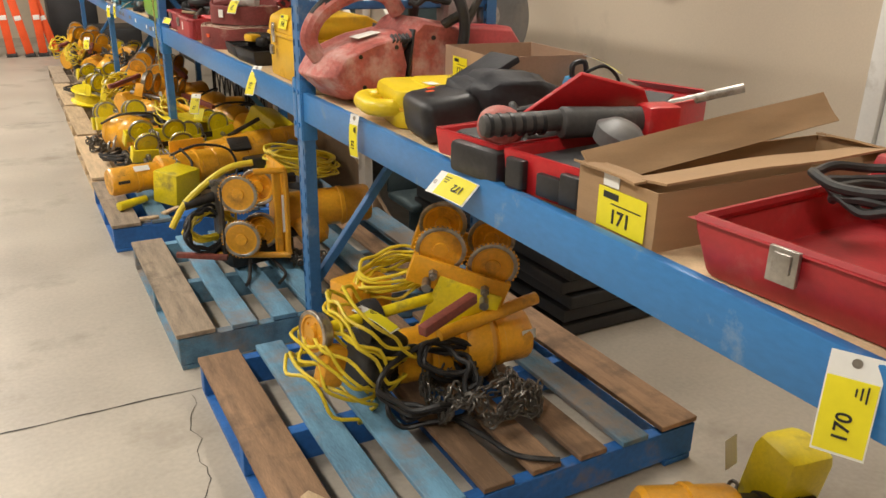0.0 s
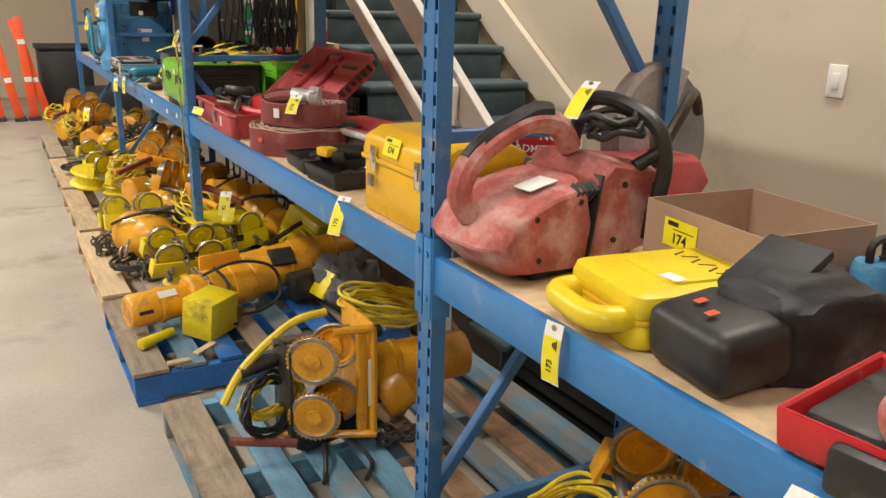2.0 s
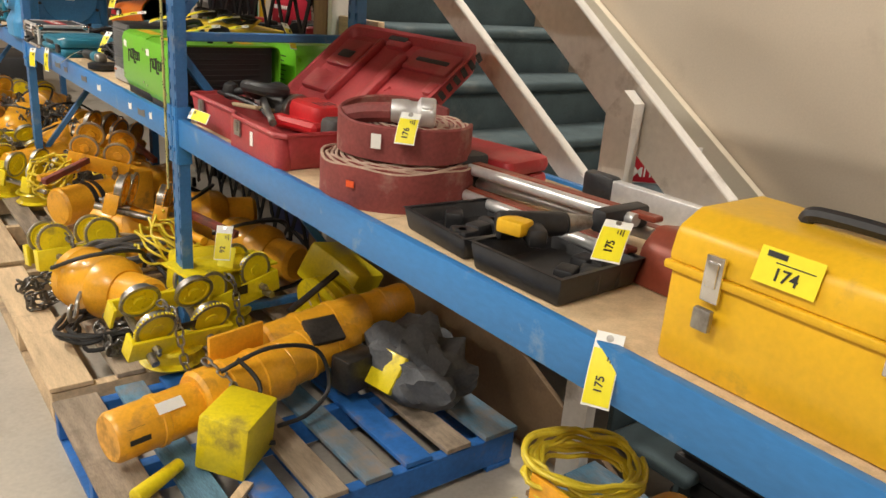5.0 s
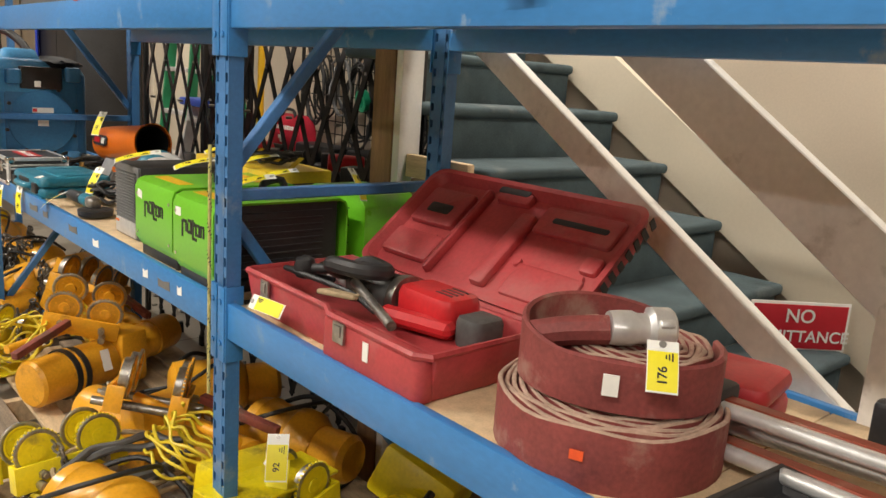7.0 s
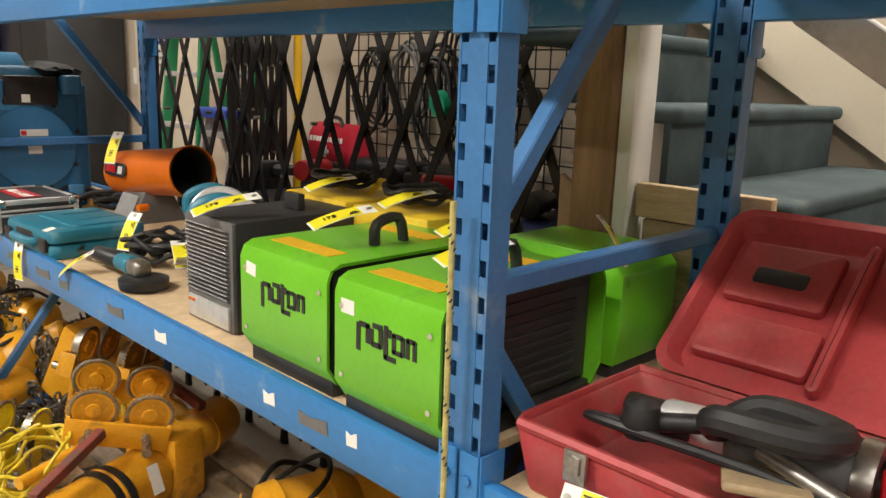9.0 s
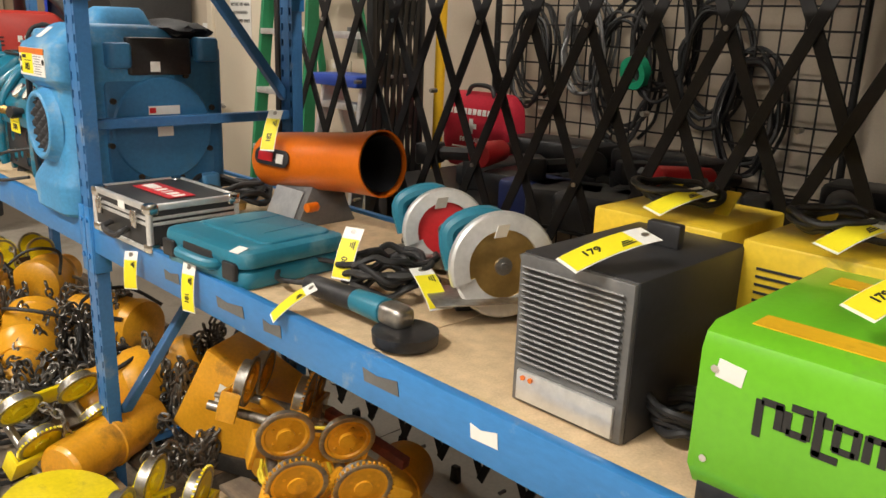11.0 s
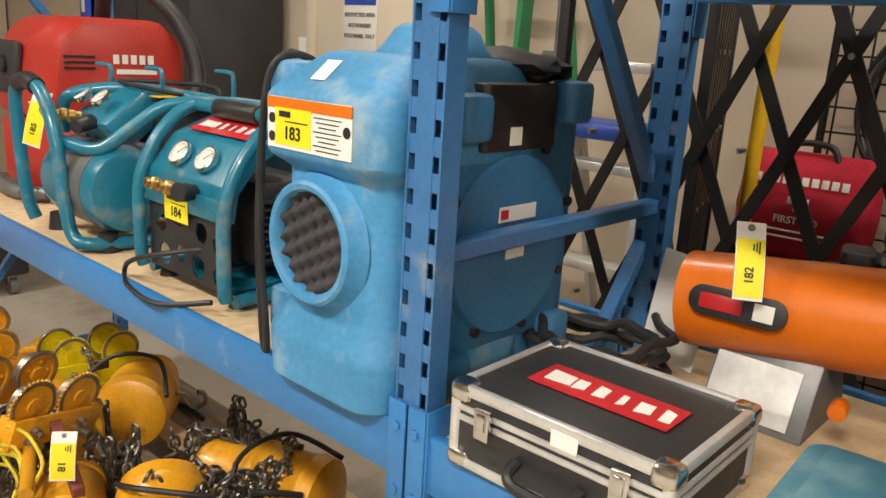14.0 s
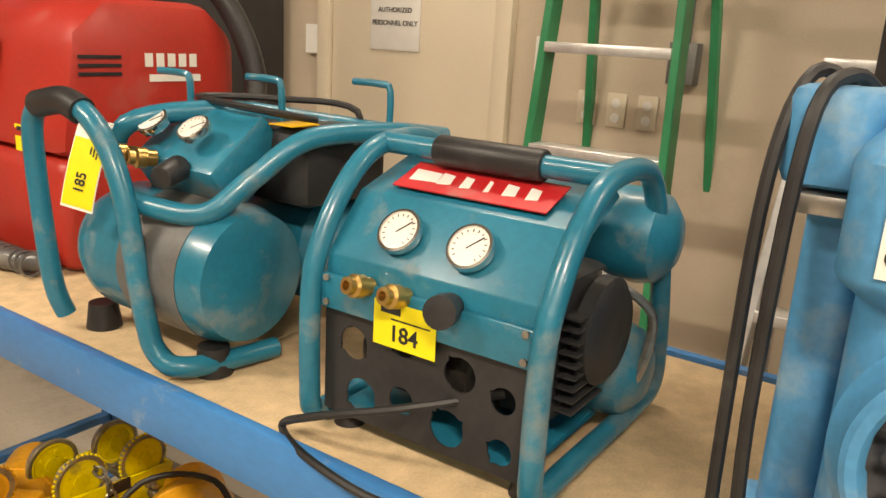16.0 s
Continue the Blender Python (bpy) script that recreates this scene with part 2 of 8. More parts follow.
def rod(bm, p0, p1, r, r2=None, n=18, bev=0.0):
    o = bmesh.ops.create_cone(bm, cap_ends=True, segments=n, radius1=r, radius2=r if r2 is None else r2, depth=(Vector(p1) - Vector(p0)).length)
    v = o["verts"]
    if bev:
        caps = [f for f in {f for a in v for f in a.link_faces} if len(f.verts) > 4]
        e = list({ed for f in caps for ed in f.edges})
        o = bmesh.ops.bevel(bm, geom=e, offset=bev, segments=2, affect="EDGES", profile=0.5)
        v = list(set(o["verts"]) | set(a for a in v if a.is_valid))
    xf(bm, v, axis_m(p0, p1))
    return v


def plank(bm, p0, p1, w, th, up=(0, 0, 1), bev=0.003):
    """A straight bar of width w and thickness th from p0 to p1; up gives the thickness's way."""
    p0, p1 = Vector(p0), Vector(p1)
    d = (p1 - p0).normalized()
    s = d.cross(Vector(up)).normalized()
    u = s.cross(d)
    m = Matrix((d, s, u)).transposed().to_4x4()
    v = box(bm, 0, 0, 0, (p1 - p0).length, w, th, bev=bev, seg=1)
    xf(bm, v, Matrix.Translation((p0 + p1) / 2) @ m)
    return v


def smooth_path(pts, n=6, closed=False):
    pts = [Vector(p) for p in pts]
    out, k = [], len(pts)
    for i in range(k if closed else k - 1):
        a, b, c, d = (pts[(i + j) % k] if closed else pts[min(max(i + j, 0), k - 1)] for j in (-1, 0, 1, 2))
        for s in range(n):
            t = s / n
            out.append(0.5 * (2 * b + (c - a) * t + (2 * a - 5 * b + 4 * c - d) * t * t + (3 * b - a - 3 * c + d) * t ** 3))
    if not closed:
        out.append(pts[-1])
    return out


def tube(bm, pts, r, n=8, closed=False, smooth=6):
    """A round bar or cable swept along a smooth line through pts."""
    p = smooth_path(pts, smooth, closed) if smooth > 1 else [Vector(q) for q in pts]
    rings, up, k = [], Vector((0.13, 0.21, 0.97)), len(p)
    for i, q in enumerate(p):
        d = (p[(i + 1) % k] - p[i - 1]) if closed else (p[min(i + 1, k - 1)] - p[max(i - 1, 0)])
        if d.length < 1e-9:
            d = Vector((0, 0, 1))
        d.normalize()
        s = d.cross(up)
        if s.length < 1e-3:
            s = d.orthogonal()
        s.normalize()
        up = s.cross(d)
        rings.append([bm.verts.new(q + r * (math.cos(a) * s + math.sin(a) * up)) for a in (2 * math.pi * j / n for j in range(n))])
    for i in range(k if closed else k - 1):
        a, b = rings[i], rings[(i + 1) % k]
        for j in range(n):
            bm.faces.new((a[j], a[(j + 1) % n], b[(j + 1) % n], b[j]))
    if not closed:
        bm.faces.new(rings[0][::-1])
        bm.faces.new(rings[-1])


def lathe(bm, profile, m=None, n=28):
    """A turned shape: profile of (radius, height) about z, moved by m."""
    rings = []
    m = m or Matrix()
    for r, h in profile:
        rings.append([bm.verts.new(m @ Vector((max(r, 1e-4) * math.cos(2 * math.pi * j / n), max(r, 1e-4) * math.sin(2 * math.pi * j / n), h))) for j in range(n)])
    for a, b in zip(rings, rings[1:]):
        for j in range(n):
            bm.faces.new((a[j], a[(j + 1) % n], b[(j + 1) % n], b[j]))
    if profile[0][0] > 0.021:
        for j in range(n):
            bm.faces.new((rings[-1][j], rings[-1][(j + 1) % n], rings[0][(j + 1) % n], rings[0][j]))
    else:
        bm.faces.new(rings[0][::-1])
        bm.faces.new(rings[-1])


def prism(bm, poly, d, m=None, bev=0.0):
    """A polygon in the x-z plane pushed along y by d (centred), moved by m."""
    a = [bm.verts.new((x, -d / 2, z)) for x, z in poly]
    f = bm.faces.new(a)
    o = bmesh.ops.extrude_face_region(bm, geom=[f])
    nv = [g for g in o["geom"] if isinstance(g, bmesh.types.BMVert)]
    for v in nv:
        v.co.y += d
    vs = a + nv
    bmesh.ops.recalc_face_normals(bm, faces=list({g for v in vs for g in v.link_faces}))
    if bev:
        e = list({ed for v in vs for ed in v.link_edges})
        o = bmesh.ops.bevel(bm, geom=e, offset=bev, segments=2, affect="EDGES", profile=0.5)
        vs = list({v for f in o["faces"] for v in f.verts})
    if m:
        xf(bm, vs, m)
    return vs


def tray(bm, sx, sy, h, wall=0.008, floor=0.008, m=None, taper=0.0, bev=0.006):
    """An open box, its base centred on the origin."""
    v = box(bm, 0, 0, h / 2, sx, sy, h, bev=0)
    faces = list({f for a in v for f in a.link_faces})
    top = max(faces, key=lambda f: f.calc_center_median().z)
    o = bmesh.ops.inset_individual(bm, faces=[top], thickness=wall)
    o = bmesh.ops.extrude_face_region(bm, geom=[top])
    nv = [g for g in o["geom"] if isinstance(g, bmesh.types.BMVert)]
    for a in nv:
        a.co.z -= h - floor
    bmesh.ops.delete(bm, geom=[top], context="FACES")
    allv = [a for a in bm.verts if a in set(v) or a in set(nv) or any(a in e.verts for q in nv for e in q.link_edges)]
    allv = list({a for a in allv} | {b for a in allv for e in a.link_edges for b in e.verts})
    if taper:
        for a in allv:
            k = 1 - taper * (1 - a.co.z / h)
            a.co.x *= k
            a.co.y *= k
    if bev:
        e = [ed for ed in {ed for a in allv for ed in a.link_edges} if ed.calc_face_angle(0) > 0.5]
        o = bmesh.ops.bevel(bm, geom=e, offset=bev, segments=2, affect="EDGES", profile=0.5)
        allv = list({a for f in o["faces"] for a in f.verts} | {a for a in allv if a.is_valid})
    if m:
        xf(bm, allv, m)


def loft(bm, sections, m=None, n=6):
    """Rounded rectangles stacked along z: each section is (z, x0, x1, y0, y1, corner radius)."""
    rings = []
    for z, x0, x1, y0, y1, r in sections:
        ring = []
        for cx, cy, a0 in ((x1 - r, y1 - r, 0), (x0 + r, y1 - r, 90), (x0 + r, y0 + r, 180), (x1 - r, y0 + r, 270)):
            for k in range(n + 1):
                a = radians(a0 + 90 * k / n)
                ring.append(bm.verts.new((cx + r * math.cos(a), cy + r * math.sin(a), z)))
        rings.append(ring)
    k = len(rings[0])
    for a, b in zip(rings, rings[1:]):
        for j in range(k):
            bm.faces.new((a[j], a[(j + 1) % k], b[(j + 1) % k], b[j]))
    bm.faces.new(rings[0][::-1])
    bm.faces.new(rings[-1])
    if m:
        xf(bm, bm.verts[:], m)


def slab(bm, x, y, z, sx, sy, sz, r=0.03, edge=0.01, m=None):
    """A moulded block: rounded plan corners and rounded top and bottom edges; z is its underside."""
    secs = []
    for q, dz in ((1.0, 0), (0.3, 0.3), (0.0, 1.0)):
        secs.append((z + edge * dz, x - sx / 2 + edge * q, x + sx / 2 - edge * q, y - sy / 2 + edge * q, y + sy / 2 - edge * q, max(0.002, r - edge * q)))
    for q, dz in ((0.0, 1.0), (0.3, 0.3), (1.0, 0)):
        secs.append((z + sz - edge * dz, x - sx / 2 + edge * q, x + sx / 2 - edge * q, y - sy / 2 + edge * q, y + sy / 2 - edge * q, max(0.002, r - edge * q)))
    loft(bm, secs, m)


def mesh(name, bm, material, sharp=35):
    me = bpy.data.meshes.new(name)
    bmesh.ops.recalc_face_normals(bm, faces=bm.faces)
    bm.to_mesh(me)
    bm.free()
    me.shade_smooth()
    me.set_sharp_from_angle(angle=radians(sharp))
    me.materials.append(material)
    return me


def thing(name, m, label, category, group="", kind=""):
    ob = new(name)
    ob.empty_display_size = 0.05
    ob.matrix_world = m
    return tagged(ob, label, category, group, kind)


def part(name, bm, material, parent, label=""):
    ob = new(name, mesh(name, bm, material))
    ob.parent = parent
    return tagged(ob, label)


def solid(name, bm, material, label, category, m=None, group="", kind=""):
    ob = new(name, mesh(name, bm, material))
    if m:
        ob.matrix_world = m
    return tagged(ob, label, category, group, kind)


def B(f, *a, **k):
    """A fresh bmesh with one shape in it."""
    bm = bmesh.new()
    f(bm, *a, **k)
    return bm


def text_mesh(body, size, material, depth=0.0006, squash=1.0):
    cu = bpy.data.curves.new("lettering", "FONT")
    cu.body, cu.size, cu.align_x, cu.align_y, cu.extrude, cu.offset = body, size, "CENTER", "CENTER", depth, size * 0.012
    ob = bpy.data.objects.new("lettering", cu)
    scene.collection.objects.link(ob)
    me = bpy.data.meshes.new_from_object(ob.evaluated_get(bpy.context.evaluated_depsgraph_get()))
    bpy.data.objects.remove(ob)
    me.materials.clear()
    me.materials.append(material)
    return me


def lettering(body, size, material, parent, m, label=""):
    ob = new("lettering", text_mesh(body, size, material))
    ob.parent = parent
    ob.matrix_basis = m
    return tagged(ob, label or "printed characters " + body.lower())


def coil(c, r, turns, seed, rz=0.012, flat=0.5, wob=0.12, squash=1.0, n=14):
    """Points of a loosely wound cable round c."""
    rnd, pts = random.Random(seed), []
    for i in range(int(turns * n)):
        a = 2 * math.pi * i / n
        q = r * (1 + wob * (rnd.random() - 0.5) - 0.25 * (0.5 + 0.5 * math.sin(i * 0.37)))
        pts.append((c[0] + q * math.cos(a), c[1] + squash * q * math.sin(a), c[2] + rz * (i / n) * flat + rz * rnd.random()))
    return pts


def chain(bm, pts, size=0.028, wire=0.0042):
    """Chain links laid along a line, every other one turned by a quarter."""
    p, acc, last, i = smooth_path(pts, 10), 0.0, None, 0
    for q, nx in zip(p, p[1:]):
        if last is not None and (q - last).length < size * 0.72:
            continue
        d = (nx - q)
        if d.length < 1e-6:
            continue
        m = Matrix.Translation(q) @ d.to_track_quat("X", "Z").to_matrix().to_4x4() @ pose(0, 0, 0, 90 * (i % 2) + 20)
        a, b = size / 2, size * 0.32
        loop = [(a, 0, 0), (a * 0.7, b, 0), (-a * 0.7, b, 0), (-a, 0, 0), (-a * 0.7, -b, 0), (a * 0.7, -b, 0)]
        tube(bm, [m @ Vector(l) for l in loop], wire, 5, True, 2)
        last, i = q, i + 1


def chain_heap(seed, c, spread, count, length=0.5, size=0.028, height=0.06):
    bm, rnd = bmesh.new(), random.Random(seed)
    for k in range(count):
        pts, a = [], rnd.random() * 6.28
        p = Vector(c) + Vector(((rnd.random() - 0.5) * spread, (rnd.random() - 0.5) * spread, rnd.random() * height))
        for s in range(int(length / 0.06)):
            pts.append(tuple(p))
            a += (rnd.random() - 0.5) * 2.2
            p = p + Vector((0.06 * math.cos(a), 0.06 * math.sin(a), 0))
            p.z = c[2] + rnd.random() * height
            for j in (0, 1):
                if abs(p[j] - c[j]) > spread / 2:
                    p[j] = c[j] + math.copysign(spread / 2, p[j] - c[j])
        chain(bm, pts, size, size * 0.15)
    return bm


# ---- setting ----
XW = 2.72
def structure(name, bm, material, label, category):
    return solid(name, bm, material, label, category, kind="structure")


floor = structure("floor", B(box, -3.1, 5.5, -0.1, 12.4, 18.4, 0.2, bev=0), CONCRETE, "worn stained bare concrete floor slab with cracks", "floor")
bm = bmesh.new()
rnd = random.Random(4)
def crack(bm, p0, p1, w, n=40, wob=0.012):
    p0, p1 = Vector((*p0, 0.0015)), Vector((*p1, 0.0015))
    s = (p1 - p0).normalized().cross(Vector((0, 0, 1)))
    off, prev = 0, None
    for i in range(n + 1):
        off = 0.75 * off + (rnd.random() - 0.5) * wob
        c = p0.lerp(p1, i / n) + s * off
        k = w * (0.4 + rnd.random())
        cur = (bm.verts.new(c - s * k), bm.verts.new(c + s * k))
        if prev:
            bm.faces.new((prev[0], prev[1], cur[1], cur[0]))
        prev = cur
crack(bm, (-8.8, 2.40), (2.7, 2.42), 0.003, 220, 0.006)
crack(bm, (-8.8, 7.29), (2.7, 7.31), 0.003, 220, 0.006)
crack(bm, (0.37, 2.38), (0.24, 1.2), 0.0012, 40, 0.03)
part("crack", bm, DARKST, floor, "thin dark shrinkage cracks in the slab")
wall_e = structure("wall_east", B(box, XW + 0.08, 5.5, 2.0, 0.16, 18.3, 4.0, bev=0), WALL, "beige painted plaster wall with scuffs", "wall")
# Out of view; placed far west to cut bounced light.
structure("unseen_wall_west", B(box, -8.98, 5.5, 2.0, 0.16, 18.3, 4.0, bev=0), WALL, "beige painted plaster wall", "wall")
structure("wall_south", B(box, -3.1, -3.6, 2.0, 11.6, 0.16, 4.0, bev=0), WALL, "beige painted plaster wall", "wall")
structure("wall_north", B(box, -3.1, 14.6, 2.0, 11.6, 0.16, 4.0, bev=0), WALL, "beige painted plaster wall", "wall")
structure("ceiling", B(box, -3.1, 5.5, 4.06, 11.8, 18.3, 0.12, bev=0), CEILING, "plain grey ceiling, unseen, dark to cut bounce", "ceiling")
# Housings for every lamp, out of view, the added fill lamps included.
for lx, ly, power in LAMPS:
    cl = thing("ceiling_light", pose(lx, ly, 3.86), "long white light fitting, unseen, some added as fill", "ceiling light", "ceiling lights")
    bm = bmesh.new()
    box(bm, 0, 0, 0.06, 0.36, 1.3, 0.1)
    part("housing", bm, WHITE, cl)


def make_door(name, y0, y1, material, label):
    d = thing(name, pose(XW, (y0 + y1) / 2, 0), label, "door", kind="structure")
    w = y1 - y0
    bm = bmesh.new()
    for s in (-1, 1):
        box(bm, -0.012, s * (w / 2 + 0.035), 1.03, 0.05, 0.07, 2.06)
    box(bm, -0.012, 0, 2.095, 0.05, w + 0.14, 0.07)
    part("door_frame", bm, WHITE if material is WHITE else DOORP, d)
    part("door_leaf", B(box, 0.0, 0, 1.03, 0.04, w - 0.008, 2.05), material, d)
    bm = bmesh.new()
    rod(bm, (-0.02, w / 2 - 0.07, 1.0), (-0.075, w / 2 - 0.07, 1.0), 0.013)
    rod(bm, (-0.075, w / 2 - 0.07, 1.0), (-0.075, w / 2 - 0.19, 1.0), 0.009)
    part("door_handle", bm, STEEL, d, "steel lever handle")
    for z in (0.25, 1.05, 1.8):
        part("hinge", B(rod, (-0.028, -w / 2 + 0.0, z - 0.05), (-0.028, -w / 2 + 0.0, z + 0.05), 0.008), STEEL, d)
    return d


make_door("door_1", 0.75, 1.68, WHITE, "closed white painted door in a white frame")
make_door("door_2", 9.33, 10.14, DOORP, "closed beige painted steel door in its frame")


# ---- staircase ----
RUN, RISE, Y1, Z1 = 0.262, 0.18, 4.377, 0.935
stairs = thing("staircase", pose(0, 0, 0), "straight staircase covered in dark grey-green carpet", "stairs", kind="structure")
XS0, XS1 = 1.66, 2.66
for k in range(-4, 8):
    z, y = Z1 + RISE * k, Y1 + RUN * k
    bm = bmesh.new()
    box(bm, (XS0 + XS1) / 2, y + RUN / 2 + 0.01, z - 0.02, XS1 - XS0, RUN + 0.03, 0.04, bev=0.016, seg=3)
    part("tread", bm, CARPET, stairs)
    part("riser", B(box, (XS0 + XS1) / 2, y + 0.03, z - RISE / 2 - 0.02, XS1 - XS0 - 0.01, 0.02, RISE - 0.03), CARPET, stairs)
bm = bmesh.new()
prism(bm, [(Y1 - 5.2 * RUN, 0.0), (Y1 + 7.5 * RUN, Z1 + 6.9 * RISE), (Y1 + 7.5 * RUN, Z1 + 8.4 * RISE), (Y1 - 5.2 * RUN, 0.22)], 0.04, Matrix.Translation((2.69, 0, 0)) @ pose(0, 0, 0, 0, 0, 90))
part("skirting", bm, DOORP, stairs, "beige skirting board along the wall")
part("side_panel", B(prism, [(3.5, 0.0), (5.45, 0.0), (5.45, 1.30), (4.0, 0.32), (3.5, 0.08)], 0.02, Matrix.Translation((1.64, 0, 0)) @ pose(0, 0, 0, 0, 0, 90)), PLY, stairs, "bare plywood panel below the steps")
RAILX = 1.6
part("handrail", B(plank, (RAILX, 5.1, 2.231), (RAILX, 3.36, 0.982), 0.135, 0.04, (1, 0, 0)), RAILW, stairs, "worn white painted board handrail")
part("lower_rail", B(plank, (RAILX, 5.6, 2.14), (RAILX, 3.45, 0.715), 0.075, 0.04, (1, 0, 0)), RAILW, stairs, "worn white painted lower rail")
bm = bmesh.new()
prism(bm, [(3.61, 0.0), (3.70, 0.0), (3.70, 1.19), (3.65, 1.25), (3.61, 1.22)], 0.04, Matrix.Translation((RAILX - 0.045, 0, 0)) @ pose(0, 0, 0, 0, 0, 90))
part("newel_post", bm, RAILW, stairs, "worn white painted post")

# ---- rack ----
YP = (-0.03, 2.5, 5.0, 7.53, 10.06)
XF, XB, ZB, ZD = 0.83, 1.50, 0.965, 0.955


def post(bm, x, y, face, h=2.3):
    """A slotted upright: the slots are open holes in the outer face."""
    w, d, pitch = 0.068, 0.040, 0.0508
    s = face
    box(bm, x + s * d / 2, y - w / 2 + 0.0015, h / 2, d, 0.003, h, bev=0)
    box(bm, x + s * d / 2, y + w / 2 - 0.0015, h / 2, d, 0.003, h, bev=0)
    for a, b in ((-w / 2 + 0.003, -0.030), (-0.017, 0.017), (0.030, w / 2 - 0.003)):
        box(bm, x + s * 0.0015, y + (a + b) / 2, h / 2, 0.003, b - a, h, bev=0)
    box(bm, x + s * (d - 0.0015), y, h / 2, 0.003, w - 0.006, h, bev=0)
    k = int(h / pitch)
    for i in range(k):
        z = pitch * i + 0.012
        for c in (-0.0235, 0.0235):
            v = [bm.verts.new((x + s * 0.001, y + c + q * 0.0075, zz)) for q, zz in ((-1, z), (1, z), (1, z + pitch * 0.55), (-1, z + pitch * 0.55))]
            bm.faces.new(v)


UPR = thing("rack_upright_frame", pose(0, 0, 0), "blue slotted steel pallet-rack upright frame with braces", "rack upright", "rack uprights")
part("front_post", B(post, XF, 0, 1), BLUE, UPR)
part("rear_post", B(post, XB + 0.026, 0, 1), BLUE, UPR)
for z0, z1, n in ((1.235, 1.235, "strut"), (0.2, 0.2, "strut"), (2.2, 2.2, "strut")):
    part(n, B(plank, (XF + 0.03, 0.0, z0), (XB + 0.03, 0.0, z1), 0.03, 0.03), BLUE, UPR)
part("foot_plate", B(box, XF + 0.03, 0, 0.004, 0.13, 0.12, 0.008), BLUE, UPR)
part("foot_plate", B(box, XB + 0.03, 0, 0.004, 0.13, 0.12, 0.008), BLUE, UPR)
frames = [UPR] + [copy_thing(UPR, pose(0, y, 0)) for y in YP[1:]]
UPR.matrix_world = pose(0, YP[0], 0)
for i, f in enumerate(frames):
    if i == 2:
        d = ((XF + 0.03, 1.29, XB + 0.03, 2.12), (XF + 0.04, 1.17, XB + 0.03, 0.28))
    else:
        d = ((XF + 0.03, 2.14, XB + 0.03, 1.29), (XF + 0.03, 0.26, XB + 0.03, 1.15))
    for a in d:
        part("diagonal_brace", B(plank, (a[0], 0.016, a[1]), (a[2], 0.016, a[3]), 0.03, 0.03), BLUE, f)


def rack_beam(x, y0, y1, ztop, s):
    """A step beam with end plates; s is the way to the shelf's middle."""
    b = thing("rack_beam", pose(x, (y0 + y1) / 2, ztop), "blue steel rack beam with scraped paint", "rack beam", "rack beams")
    L = y1 - y0 - 0.08
    part("beam", B(prism, [(0, 0), (0.022 * s, 0), (0.022 * s, -0.02), (0.045 * s, -0.02), (0.045 * s, -0.095), (0, -0.095)], L, None, 0.003), BEAM, b)
    for e in (-1, 1):
        bm = bmesh.new()
        ye = e * (y1 - y0) / 2
        box(bm, -0.006 * s, ye - e * 0.021, -0.06, 0.005, 0.036, 0.20, bev=0.002)
        box(bm, 0.02 * s, ye - e * 0.0405, -0.06, 0.05, 0.004, 0.20, bev=0.001)
        for zz in (-0.11, 0.0):
            rod(bm, (-0.006 * s, ye - e * 0.02, zz), (-0.013 * s, ye - e * 0.02, zz), 0.008, n=8)
        part("end_plate", bm, BEAM, b)
    return b


def deck(y0, y1, z):
    d = thing("shelf_deck", pose((XF + XB + 0.066) / 2, (y0 + y1) / 2, z), "worn tan particle-board shelf deck", "shelf deck", "shelf decks")
    L = (y1 - y0 - 0.09) / 2
    for k in (-0.5, 0.5):
        part("panel", B(box, 0, k * (L + 0.004), -0.008, XB + 0.066 - XF - 0.048, L, 0.016, bev=0.001), BOARD, d)


for i in range(4):
    y0, y1 = YP[i], YP[i + 1]
    rack_beam(XF, y0, y1, ZB, 1)
    rack_beam(XB + 0.066, y0, y1, ZB, -1)
    deck(y0, y1, ZD)
    if i in (1, 2):
        rack_beam(XF, y0, y1, 1.735, 1)
        rack_beam(XB + 0.066, y0, y1, 1.735, -1)
        deck(y0, y1, 1.725)


